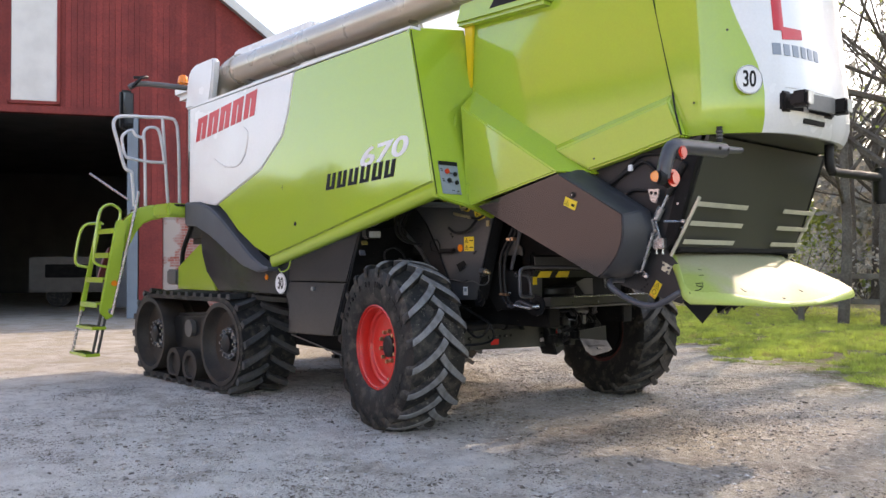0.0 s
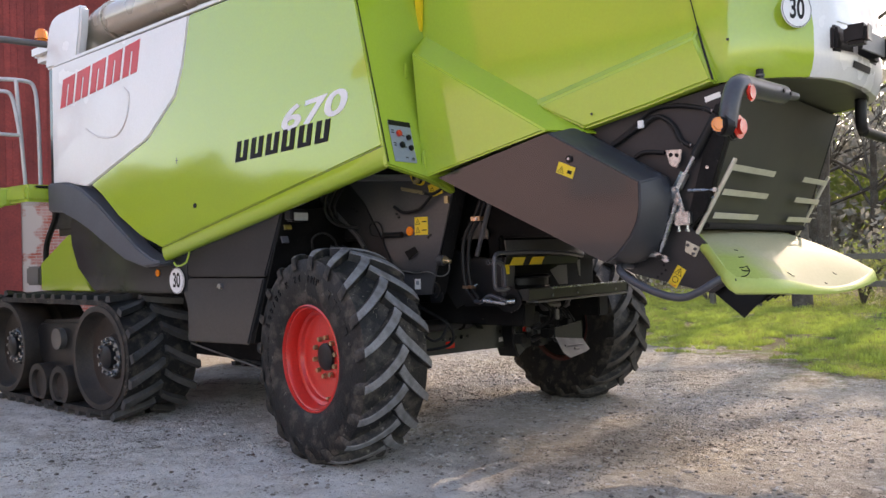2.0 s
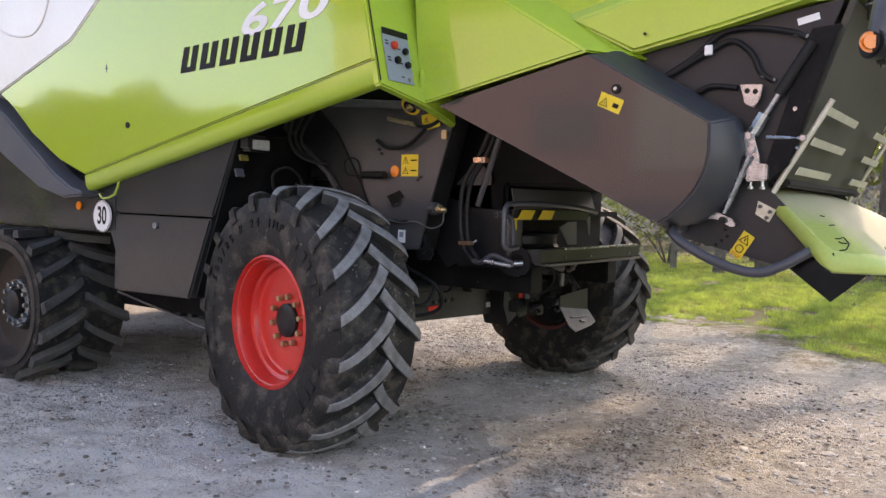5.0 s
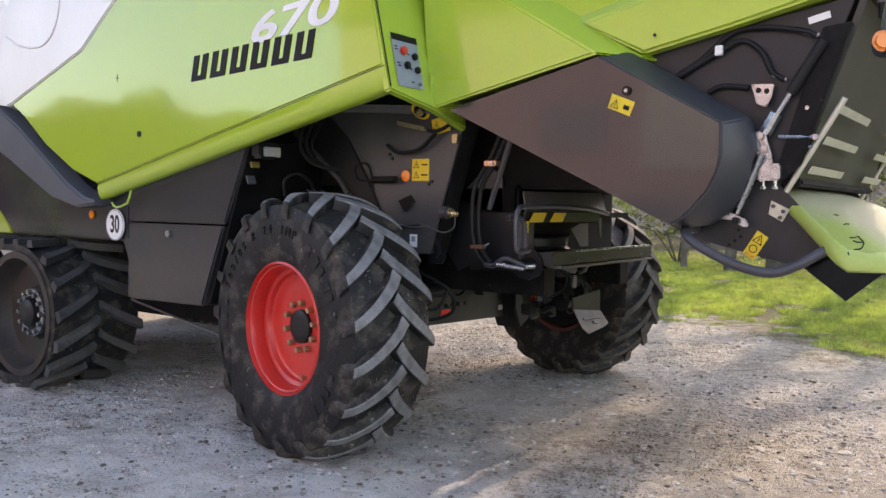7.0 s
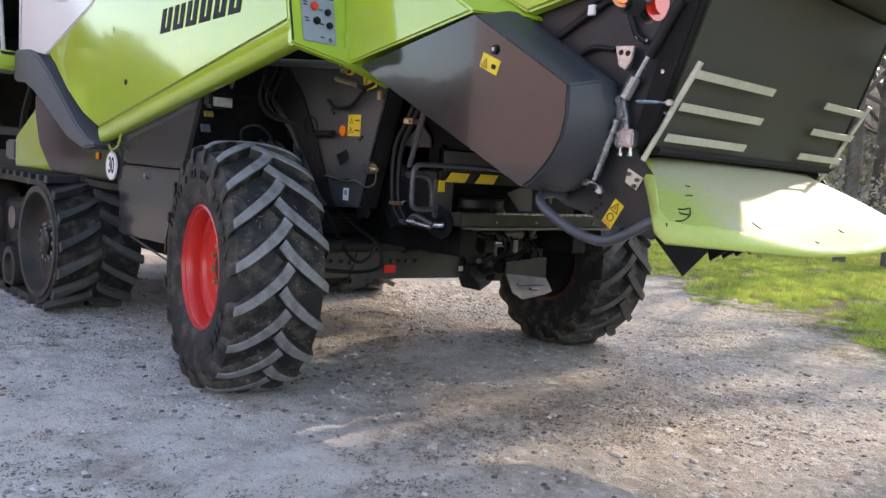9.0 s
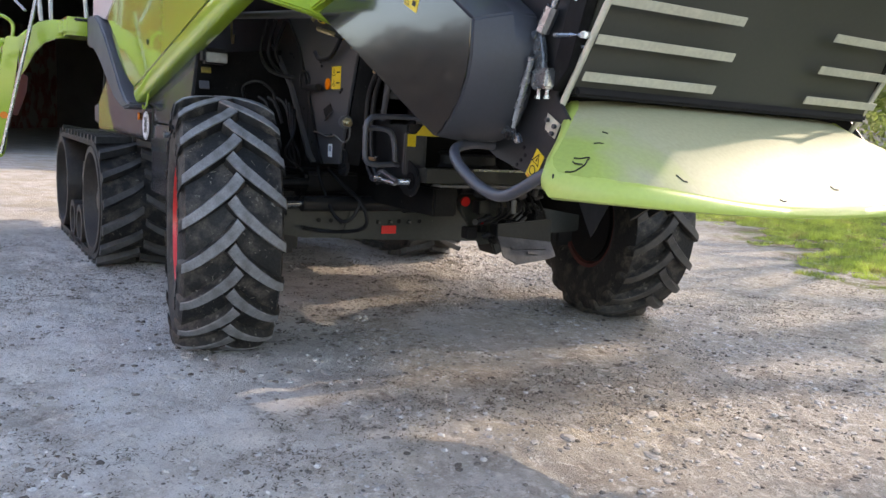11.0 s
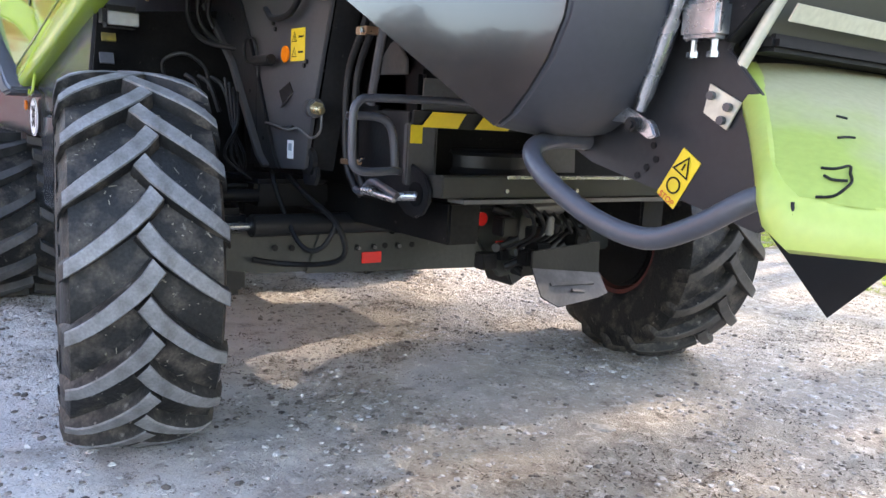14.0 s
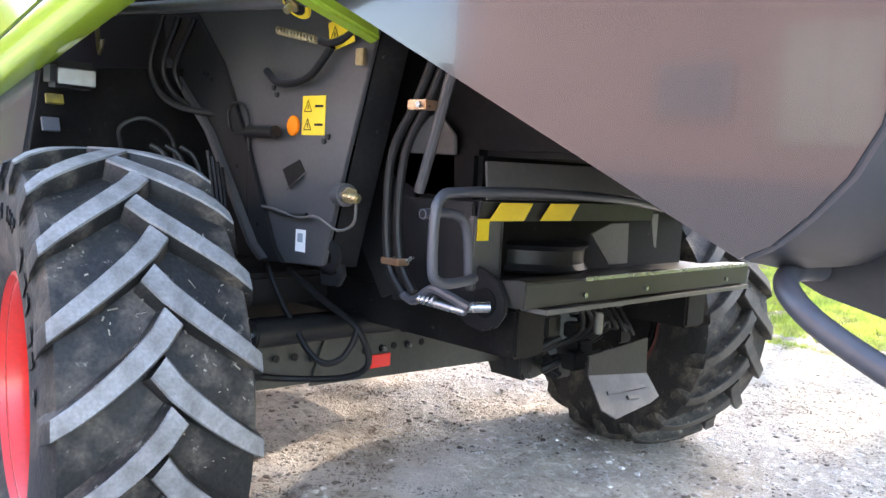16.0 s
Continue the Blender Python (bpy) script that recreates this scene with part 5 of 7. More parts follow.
part("grab_rail", tube([(1.08, 0.22, 1.34), (1.10, -0.1, 1.368), (1.10, -0.50, 1.380), (1.10, -0.84, 1.375), (1.10, -0.905, 1.358), (1.10, -0.922, 1.31), (1.10, -0.921, 1.185), (1.10, -0.905, 1.148), (1.10, -0.856, 1.137), (1.08, -0.75, 1.14), (1.04, -0.70, 1.135)], 0.0140, 14, 6), "grey_tube", combine, "bent grey grab rail")
part("grab_rail", tube([(1.04, -0.908, 1.314), (1.04, -0.86, 1.316), (1.04, -0.80, 1.315), (1.04, -0.755, 1.298), (1.04, -0.732, 1.25), (1.04, -0.717, 1.13)], 0.0140, 14, 6), "grey_tube", combine, "bent grey grab rail with an open end")
part("rail_bore", rod((1.04, -0.9085, 1.314), (1.04, -0.907, 1.314), 0.010, 12), "black", combine)

# gear on the far axle end
part("drop_bracket", prism([(-0.032, 0.99), (-0.032, 0.867), (0.096, 0.683), (0.144, 0.627), (0.23, 0.638), (0.245, 0.753), (0.27, 0.99)], 0.575, 0.60, "x", 0.006), "axle_paint", combine, "dark drop bracket")
part("red_reflector", disc(facing(0.645, -0.02, 0.905, "+x"), 0.03, 0.012, 16), "reflector", combine, "round red reflector")
part("red_reflector", card(facing(0.602, 0.13, 0.778, "+x"), 0.05, 0.035, 0.006, 0.002), "reflector", combine)
flap = part("guard_flap", prism([(0.014, 0.745), (0.014, 0.809), (0.403, 0.836), (0.41, 0.695), (0.03, 0.72)], 0.945, 0.955, "x", 0.003), "dark_metal", combine, "bent dark guard plate")
part("lower_leaf", slab([(0.957, 0.014, 0.742), (0.957, 0.41, 0.698), (1.02, 0.405, 0.622), (1.02, 0.35, 0.605), (1.02, 0.12, 0.582), (1.02, 0.02, 0.632)], 0.006, 0.0015), "worn_leaf", flap, "worn grey leaf with raised bars")
for k, (y0, y1) in enumerate(((0.09, 0.34), (0.20, 0.27))):
    x, z = 0.992 + 0.016 * k, 0.672 - 0.028 * k
    part("raised_bar", slab([(x, y0, z - 0.008), (x, y1, z - 0.016), (x - 0.008, y1, z - 0.004), (x - 0.008, y0, z + 0.004)], 0.010, 0.001), "worn_leaf", flap)
rng = random.Random(4)
for k in range(34):
    x, y, z = rng.uniform(0.62, 0.88), rng.uniform(0.02, 0.44), rng.uniform(0.66, 0.98)
    w = rng.uniform(0.018, 0.042)
    if k % 2:
        part("valve_block", box(x - w, x + w, y - w, y + w * 1.1, z - w, z + w, 0.006), "dark_metal" if k % 3 else "black", combine)
    else:
        part("fitting", rod((x, y, z), (x + 0.04, y + rng.uniform(-0.06, 0.08), z + rng.uniform(-0.03, 0.05)), rng.uniform(0.010, 0.020), 10, bevel=0.003), "brown_metal" if k % 10 == 4 else "dark_metal", combine)
part("filter_can", rod((0.80, 0.10, 0.965), (0.80, 0.30, 0.975), 0.042, 18, bevel=0.012), "brown_metal", combine, "grey filter can")
part("solenoid", rod((0.88, 0.17, 0.86), (0.88, 0.17, 0.94), 0.017, 12, bevel=0.004), "sheet", combine, "small grey solenoid")
for k in range(7):
    part("cable", tube([(0.75, 0.03 + 0.06 * k, 1.02), (0.87, 0.06 + 0.06 * k, 0.96 - 0.02 * k), (0.83, 0.12 + 0.05 * k, 0.86), (0.72, 0.08 + 0.06 * k, 0.78)], 0.009, 8), "hose", combine)
part("far_pipe", rod((0.62, -0.05, 0.98), (0.62, 1.1, 1.0), 0.035, 12), "dark_metal", combine)

# tube guard and linkage on the side plate
part("tube_guard", tube([(2.00, -0.78, 1.285), (1.99, -0.88, 1.285), (2.02, -0.975, 1.262), (2.10, -1.01, 1.21), (2.26, -1.02, 1.14), (2.40, -1.015, 1.115), (2.50, -1.0, 1.15), (2.60, -0.96, 1.215), (2.70, -0.86, 1.25), (2.73, -0.78, 1.255)], 0.0215, 14, 6), "grey_tube", combine, "bent grey tube guard")
stop = part("warning_sticker", slab([(2.274, -0.768, 1.285), (2.322, -0.768, 1.254), (2.260, -0.768, 1.150), (2.211, -0.768, 1.182)], 0.002, 0), "yellow", combine, "yellow stop warning sticker")
tilt = math.degrees(math.atan2(1.285 - 1.182, 2.274 - 2.211)) - 90
warning_triangle(facing(2.282, -0.7705, 1.245, roll=tilt), 0.05, stop)
gear = lathe([(0, 0.019), (0, 0.0150), (0.0008, 0.0150), (0.0008, 0.019)], 20)
gear.transform(Matrix.Translation((2.257, -0.7712, 1.202)))
part("pictogram", gear, "black_ink", stop)
letters("STOP", 0.019, facing(2.241, -0.7705, 1.172, roll=tilt), "red_ink", stop, "sticker_text", depth=0.0004)
part("cover_sticker", slab([(1.678, -1.0465, 1.905), (1.790, -1.0465, 1.858), (1.766, -1.0465, 1.795), (1.658, -1.0465, 1.842)], 0.002, 0), "yellow", combine, "yellow warning sticker")
warning_triangle(facing(1.695, -1.0495, 1.855, roll=-22), 0.045, combine)
part("pictogram", card(facing(1.750, -1.0495, 1.835, roll=-22), 0.03, 0.02, 0.0006), "black_ink", combine)
part("cover_knob", disc(facing(1.75, -1.045, 1.912), 0.022, 0.012, 20, bevel=0.003), "hose", combine)
part("knob_centre", disc(facing(1.75, -1.057, 1.912), 0.009, 0.004, 12), "chrome", combine)

part("gas_spring", rod((2.53, -0.80, 2.10), (2.40, -0.80, 1.885), 0.024, 14), "hose", combine, "black gas spring")
part("spring_rod", rod((2.40, -0.80, 1.885), (2.345, -0.80, 1.79), 0.013, 12), "chrome", combine)
part("spring_rod", rod((2.345, -0.80, 1.80), (2.30, -0.805, 1.715), 0.028, 8), "chrome", combine, "bright lock sleeve")
part("lock_lever", prism([(2.262, 1.72), (2.30, 1.735), (2.335, 1.62), (2.345, 1.52), (2.285, 1.50), (2.275, 1.62)], -0.82, -0.795, bevel=0.005), "chrome", combine, "bright zinc lock lever")
part("lever_box", box(2.28, 2.375, -0.83, -0.765, 1.507, 1.582, 0.008), "chrome", combine, "bright zinc bracket box")
for x in (2.30, 2.35):
    part("bolt", rod((x, -0.80, 1.507), (x, -0.80, 1.478), 0.008, 8), "chrome", combine)
    part("bolt_head", rod((x, -0.80, 1.482), (x, -0.80, 1.470), 0.014, 6), "chrome", combine)
for x, z in ((2.287, 1.703), (2.305, 1.645)):
    part("bolt", disc(facing(x, -0.822, z), 0.016, 0.014, 6), "chrome", combine)
part("strut", rod((2.30, -0.845, 1.62), (2.198, -0.83, 1.36), 0.013, 14), "chrome", combine, "bright adjusting strut")
part("strut_sleeve", rod((2.272, -0.84, 1.55), (2.208, -0.832, 1.385), 0.018, 14, bevel=0.003), "chrome", combine)
part("strut_foot", prism([(2.10, 1.352), (2.115, 1.368), (2.17, 1.366), (2.24, 1.334), (2.255, 1.306), (2.235, 1.298), (2.17, 1.332), (2.108, 1.334)], -0.842, -0.82, bevel=0.004), "chrome", combine, "bright zinc foot lever")
part("strut_bolt", rod((2.10, -0.87, 1.352), (2.10, -0.76, 1.352), 0.022, 12), "dark_metal", combine)
part("foot_bolt", disc(facing(2.20, -0.842, 1.328), 0.016, 0.025, 16, bevel=0.006), "hose", combine)
part("latch_plate", prism([(2.235, 1.935), (2.335, 1.93), (2.325, 1.87), (2.30, 1.83), (2.26, 1.85), (2.25, 1.89)], -0.815, -0.79, bevel=0.004), "chrome", combine, "bright latch plate")
for x, z in ((2.27, 1.905), (2.305, 1.90)):
    part("bolt_hole", disc(facing(x, -0.8155, z), 0.012, 0.001, 12), "black_ink", combine)
part("rod_linkage", rod((2.355, -0.79, 1.70), (2.50, -0.78, 1.695), 0.009, 8), "chrome", combine)
part("linkage_clamp", box(2.492, 2.516, -0.79, -0.755, 1.683, 1.707, 0.004), "chrome", combine)
for pts in (((1.886, 2.001), (2.008, 2.073), (2.138, 2.175), (2.28, 2.185), (2.444, 2.151), (2.497, 2.125)), ((1.887, 1.993), (2.082, 2.096), (2.183, 2.137), (2.27, 2.078), (2.315, 1.988), (2.371, 1.948)), ((2.036, 1.914), (2.102, 1.939), (2.219, 1.924))):
    part("hydraulic_hose", tube([(x, -0.785, z) for x, z in pts], 0.013, 10), "hose", combine, "black hydraulic hose")
    x, z = pts[-1]
    if pts[0][1] > 1.95:
        part("hose_coupling", rod((x - 0.05, -0.785, z + 0.022), (x + 0.01, -0.785, z), 0.011, 10), "chrome", combine)
part("hose_clip", card(facing(2.085, -0.79, 2.10), 0.035, 0.045, 0.02, 0.003), "white_ink", combine)
part("paper_label", card(facing(2.50, -0.766, 2.205, roll=13), 0.09, 0.03, 0.002), "white_ink", combine)
for x, z in ((2.47, 1.82), (1.98, 1.27), (2.62, 1.22)):
    part("bolt", disc(facing(x, -0.766 if z < 1.5 else -0.79, z), 0.010, 0.008, 6), "chrome", combine)
for x, z in ((2.175, 1.235), (2.20, 1.255), (2.19, 1.285), (2.15, 1.215)):
    part("bolt_hole", disc(facing(x, -0.766, z), 0.008, 0.002, 12), "black_ink", combine)

# swing-out rear light arm
arm = part("light_arm", rod((2.93, -1.57, 2.098), (2.955, -1.03, 2.116), 0.047, 18, bevel=0.016), "grey_tube", combine, "dark grey light arm")
part("arm_tip", rod((2.955, -1.03, 2.120), (2.955, -0.815, 2.136), 0.026, 14, None, 0.020, 0.008), "grey_tube", arm)
for y in (-1.16, -1.06):
    part("arm_bolt", disc(facing(2.998, y, 2.115, "+x"), 0.010, 0.008, 8), "hose", arm)
part("light_head", tube([(2.94, -1.545, 2.095), (2.93, -1.60, 2.075), (2.918, -1.635, 1.99), (2.91, -1.65, 1.90)], 0.05, 16, 4, None, (0.048, 0.040)), "grey_tube", arm, "dark light bracket")
part("lens_housing", rod((2.90, -1.60, 1.905), (2.925, -1.60, 1.905), 0.062, 24, bevel=0.01), "hose", arm, "black lens housing")
part("lens_housing", rod((2.915, -1.63, 1.91), (2.885, -1.68, 1.91), 0.048, 20, bevel=0.01), "hose", arm, "black lens housing")
part("tail_lens", disc(pose(2.975, -1.555, 2.055, 90, 0, 88), 0.040, 0.018, 24, bevel=0.008), "redlens", arm, "round red lens")
part("tail_lens", disc(pose(2.920, -1.585, 1.905, 90, 0, 84), 0.052, 0.040, 24, bevel=0.018), "redlens", arm, "round red lens")
part("turn_lens", disc(pose(2.884, -1.682, 1.912, 90, 0, 30), 0.033, 0.020, 24, bevel=0.010), "orange", arm, "round amber lens")
far_arm = part("light_arm", tube([(2.95, 0.52, 2.32), (2.95, 0.52, 2.16), (2.95, 0.56, 2.11), (2.95, 0.66, 2.10), (2.95, 1.5, 2.12)], 0.035, 12), "hose", combine, "black light arm")
part("light_head", rod((2.95, 1.52, 2.2), (2.95, 1.54, 1.9), 0.07, 14, bevel=0.02), "hose", far_arm)

# control panel on the corner panel
def on_corner(y, z, lift=0.004):
    return Matrix.Translation((corner_x(z) + lift, y, z)) @ pose(0, 0, 0, 0, -13.1, 0) @ pose(0, 0, 0, 90, 0, 90)


board = part("control_panel", card(on_corner(-1.245, 2.11), 0.21, 0.27, 0.003, 0.001), "grey_ink", combine, "grey control panel with knobs")
part("panel_header", card(on_corner(-1.245, 2.235, 0.0085), 0.21, 0.035, 0.001), "black_ink", board)
for y, z, mat, r in ((-1.275, 2.165, "redlens", 0.022), (-1.19, 2.145, "hose", 0.018), (-1.265, 2.09, "hose", 0.020), (-1.185, 2.075, "hose", 0.018), (-1.185, 2.0, "chrome", 0.010)):
    part("knob", disc(on_corner(y, z, 0.008), r, 0.022, 16, bevel=0.004), mat, board)
for y, z in ((-1.325, 2.185), (-1.325, 2.17), (-1.322, 2.10), (-1.32, 2.085), (-1.23, 2.155), (-1.228, 2.08), (-1.23, 2.01)):
    part("panel_print", card(on_corner(y, z, 0.0085), 0.025, 0.007, 0.0006), "black_ink", board)

# printed marks on the side panels
def side_blocks(cells, x0, z0, w, h, mat, slant, name, label="", rise=0.10):
    """Plain block shapes on a slanted grid: cells of (column, row, columns, rows)."""
    for c, r, cw, rh in cells:
        def at(u, v):
            return (x0 + (u + slant * v * h / w) * w, z0 + v * h + rise * u * w)
        part(name, prism([at(c, r), at(c + cw, r), at(c + cw, r + rh), at(c, r + rh)], -1.4248, -1.4208, "y", 0), mat, combine, label)


for k in range(5):
    side_blocks([(1.1 * k, 0, 0.40, 1), (1.1 * k + 0.52, 0, 0.40, 1), (1.1 * k + 0.40, 0.74, 0.12, 0.26)], -3.68, 2.87, 0.262, 0.27, "red_ink", 0.25, "brand_mark", "plain red mark")
for k in range(6):
    side_blocks([(0.87 * k, 0, 0.24, 1), (0.87 * k + 0.42, 0, 0.24, 1), (0.87 * k + 0.24, 0.0, 0.18, 0.2)], -0.925, 2.105, 0.205, 0.152, "black_ink", 0.22, "model_mark", "plain dark mark", 0.05)
letters("670", 0.222, pose(-0.065, -1.4225, 2.372, 90, 0, 0) @ pose(0, 0, 0, 0, 0, 5.5), "white_ink", combine, "model_number", "white number 670", slant=0.20, depth=0.002, width=2.05, bold=0.005)
part("panel_lock", disc(facing(-1.465, -1.42, 1.81), 0.020, 0.006, 16), "black_ink", combine)
part("panel_mark", card(facing(-1.71, -1.4205, 2.19), 0.006, 0.05, 0.001), "black_ink", combine)
part("panel_mark", card(facing(-1.71, -1.4205, 2.19), 0.035, 0.006, 0.001), "black_ink", combine)
part("panel_bead", tube([(-3.2, -1.421, 2.62), (-2.95, -1.423, 2.52), (-2.65, -1.423, 2.50), (-2.48, -1.423, 2.62), (-2.42, -1.423, 2.82), (-2.5, -1.421, 2.9)], 0.008, 8), "white", combine, "pressed bead in the white panel")
part("side_marker", disc(facing(-2.162, -1.335, 1.274), 0.03, 0.012, 20, bevel=0.003), "orange", combine, "round amber side marker")
part("lock_bail", tube([(-1.86, -1.37, 1.36), (-1.80, -1.38, 1.33), (-1.66, -1.385, 1.36), (-1.62, -1.38, 1.45)], 0.008, 8, 2), "green", combine, "green wire bail")
for x, z in ((2.85, 2.95), (2.6, 2.5), (1.8, 2.19)):
    part("screw", disc(facing(x, -0.86 if x < 2 else -0.79, z), 0.008, 0.004, 8), "dark_metal", combine)
SCUFFS = (((-0.88, 0.48), (-0.87, 0.49), (-0.86, 0.50)), ((-0.91, 0.62), (-0.895, 0.615), (-0.88, 0.62)), ((-0.955, 0.80), (-0.94, 0.80), (-0.92, 0.78), (-0.925, 0.82), (-0.93, 0.86), (-0.95, 0.91), (-0.97, 0.96), (-0.985, 0.975)),
          ((-0.955, 0.84), (-0.95, 0.86), (-0.935, 0.86)), ((-0.64, 0.86), (-0.635, 0.88), (-0.63, 0.90), (-0.615, 0.905)), ((0.10, 0.86), (0.11, 0.88), (0.13, 0.885)), ((-0.22, 0.955), (-0.205, 0.965), (-0.19, 0.96)))
for line in SCUFFS:
    part("scuff", tube([tray_point(u, v) + Vector((0, 0, 0.0015)) for u, v in line], 0.0026, 5, 3), "black_ink", tray, "dark wire stitch")
part("scuff", tube([tray_point(-0.985, 0.93) + Vector((0.0, -0.034, -0.02)), tray_point(-0.985, 0.95) + Vector((0.0, -0.04, -0.045)), tray_point(-0.985, 0.97) + Vector((0.0, -0.036, -0.075))], 0.003, 5, 3), "black_ink", tray, "dark wire stitch")

# ---- ladder, platform, rails, cab corner ----
lad = part("ladder", prism([(-2.13, 1.94), (-2.0, 1.94), (-2.14, 0.90), (-2.16, 0.80), (-2.24, 0.755), (-2.33, 0.86)], -4.33, -4.29, "x", 0.012), "green", combine, "lime green folding ladder")
part("stringer", prism([(-2.16, 1.95), (-2.10, 1.95), (-2.31, 0.84), (-2.37, 0.84)], -4.88, -4.85, "x", 0.006), "green", lad, "green stringer")
for k in range(4):
    z, y = 1.835 - 0.294 * k, -2.085 - 0.066 * k
    step = box(-4.86, -4.31, y - 0.075, y + 0.075, z - 0.016, z + 0.012, 0.005)
    box(-4.86, -4.31, y - 0.075, y - 0.065, z - 0.05, z - 0.012, 0.003, step)
    part("tread", step, "green", lad, "green ladder tread")
for x, y in ((-4.86, -2.342), (-4.34, -2.285), (-4.34, -2.225)):
    part("lower_leg", rod((x, y, 0.86), (x, y - 0.105, 0.34), 0.017, 10), "chrome" if y < -2.3 else "olive", lad, "worn lower leg")
for z, y in ((0.665, -2.32), (0.352, -2.39)):
    part("tread", box(-4.88, -4.31, y - 0.085, y + 0.085, z - 0.022, z + 0.016, 0.008), "green", lad, "green lower tread")
part("ladder_marker", disc(facing(-4.29, -2.16, 1.19, "+x"), 0.034, 0.012, 16), "orange", lad, "round amber marker")
part("ladder_pivot", disc(facing(-4.29, -2.20, 0.86, "+x"), 0.03, 0.02, 16, bevel=0.005), "chrome", lad)
part("hand_loop", tube([(-4.36, -2.16, 1.40), (-4.36, -2.215, 1.382), (-4.36, -2.34, 1.42), (-4.36, -2.375, 1.50), (-4.36, -2.345, 1.78), (-4.36, -2.315, 1.986), (-4.36, -2.27, 2.09), (-4.36, -2.18, 2.129), (-4.36, -2.09, 2.09), (-4.36, -2.062, 2.01), (-4.36, -2.10, 1.80), (-4.36, -2.14, 1.60)], 0.017, 10, 4), "green", lad, "green hand loop")
part("hand_loop", tube([(-4.86, -2.08, 1.92), (-4.87, -2.22, 1.918), (-4.87, -2.29, 1.90), (-4.87, -2.355, 1.82), (-4.87, -2.395, 1.64), (-4.87, -2.415, 1.483), (-4.87, -2.40, 1.42), (-4.87, -2.355, 1.395), (-4.86, -2.23, 1.374)], 0.017, 10, 4), "green", lad, "green hand loop")
part("ladder_arm", prism([(-2.03, 1.94), (-1.95, 2.02), (-1.84, 2.105), (-1.72, 2.14), (-1.30, 2.16), (-1.30, 2.02), (-1.68, 1.96), (-1.79, 1.91), (-1.88, 1.80), (-1.95, 1.66), (-2.01, 1.56)], -4.42, -4.33, "x", 0.014, None, 3), "green", combine, "curved green ladder arm")
part("prop_rod", tube([(-4.27, -2.19, 0.82), (-4.27, -2.02, 1.60), (-4.27, -1.92, 2.05), (-4.28, -1.87, 2.30)], 0.018, 10), "chrome", combine, "bright prop rod")
part("latch_rod", rod((-5.0, -2.2, 2.55), (-4.4, -1.95, 2.2), 0.014, 8), "chrome", combine)
part("platform", box(-4.55, -3.90, -1.67, -1.15, 1.98, 2.15, 0.03), "green", combine, "lime green platform edge")
part("platform_floor", box(-5.3, -3.9, -1.58, -0.9, 2.10, 2.14, 0.01), "dark_metal", combine)
RAIL = "rail_white"
RAILS = ((-4.62, 0.021, ((-1.79, 2.14), (-1.82, 2.50), (-1.83, 2.57), (-1.90, 2.60), (-1.945, 2.72), (-1.99, 2.89), (-2.05, 3.10), (-2.035, 3.20), (-1.95, 3.25), (-1.65, 3.275), (-1.34, 3.295), (-1.25, 3.24), (-1.22, 3.03), (-1.205, 2.60), (-1.20, 2.14))),
         (-4.58, 0.020, ((-1.45, 3.28), (-1.42, 2.86), (-1.37, 2.14))),
         (-4.45, 0.019, ((-1.72, 2.14), (-1.73, 2.83), (-1.745, 3.02), (-1.71, 3.10), (-1.62, 3.125), (-1.55, 3.08), (-1.50, 2.85), (-1.48, 2.70))),
         (-4.45, 0.018, ((-1.48, 2.695), (-1.66, 2.69), (-1.89, 2.71), (-1.97, 2.74), (-2.01, 2.90), (-2.00, 2.99), (-1.90, 3.06), (-1.84, 3.00), (-1.75, 2.98))))
for x, r, line in RAILS:
    part("guard_rail", tube([(x, y, z) for y, z in line], r, 10, 4), RAIL, combine, "white bent guard rail")
part("door_post", tube([(-4.55, -1.18, 1.20), (-4.52, -1.2, 1.55), (-4.3, -1.2, 1.85), (-4.25, -1.2, 2.0)], 0.03, 8), "hose", combine)
cab = part("cab", box(-5.7, -4.1, -0.62, over(-0.62), 1.7, 3.85, 0.08), "glass", combine, "dark glazed driver's cab")
part("cab_roof", box(-5.85, -4.05, -0.75, over(-0.75), 3.78, 4.0, 0.07), "white", cab, "white cab roof")
part("cab_post", box(-4.15, -4.08, -0.85, -0.70, 1.9, 3.75, 0.01), "hose", cab)
part("mirror_arm", tube([(-4.6, -0.85, 3.72), (-4.8, -1.3, 3.75), (-4.95, -1.6, 3.76), (-5.0, -1.72, 3.70)], 0.035, 10), "sheet", combine, "mirror arm")
mir = part("mirror", box(-5.06, -4.96, -1.83, -1.66, 3.15, 3.66, 0.03), "hose", combine, "black rear-view mirror")
part("mirror_glass", card(facing(-4.958, -1.745, 3.42, "+x"), 0.12, 0.40, 0.004), "glass", mir)
part("beacon", disc(pose(-4.75, -1.10, 3.78), 0.075, 0.13, 20, r1=0.055, bevel=0.02), "orange", combine, "amber rotating beacon")
part("handbrake_bundle", tube([(-4.95, -1.70, 3.70), (-4.9, -1.6, 3.82), (-4.95, -1.5, 3.86), (-5.0, -1.66, 3.84)], 0.02, 8), "hose", combine)
part("rear_board", prism([(-2.062, 1.499), (-1.992, 1.629), (-1.891, 1.588), (-1.909, 1.424), (-1.992, 1.179), (-2.14, 1.211)], -4.95, -4.89, "x", 0.006), "board_red", combine, "dark red warning board behind the ladder")
part("rear_bumper", box(-4.9, -4.6, -1.25, -1.15, 1.15, 1.35, 0.02), "sheet", combine)

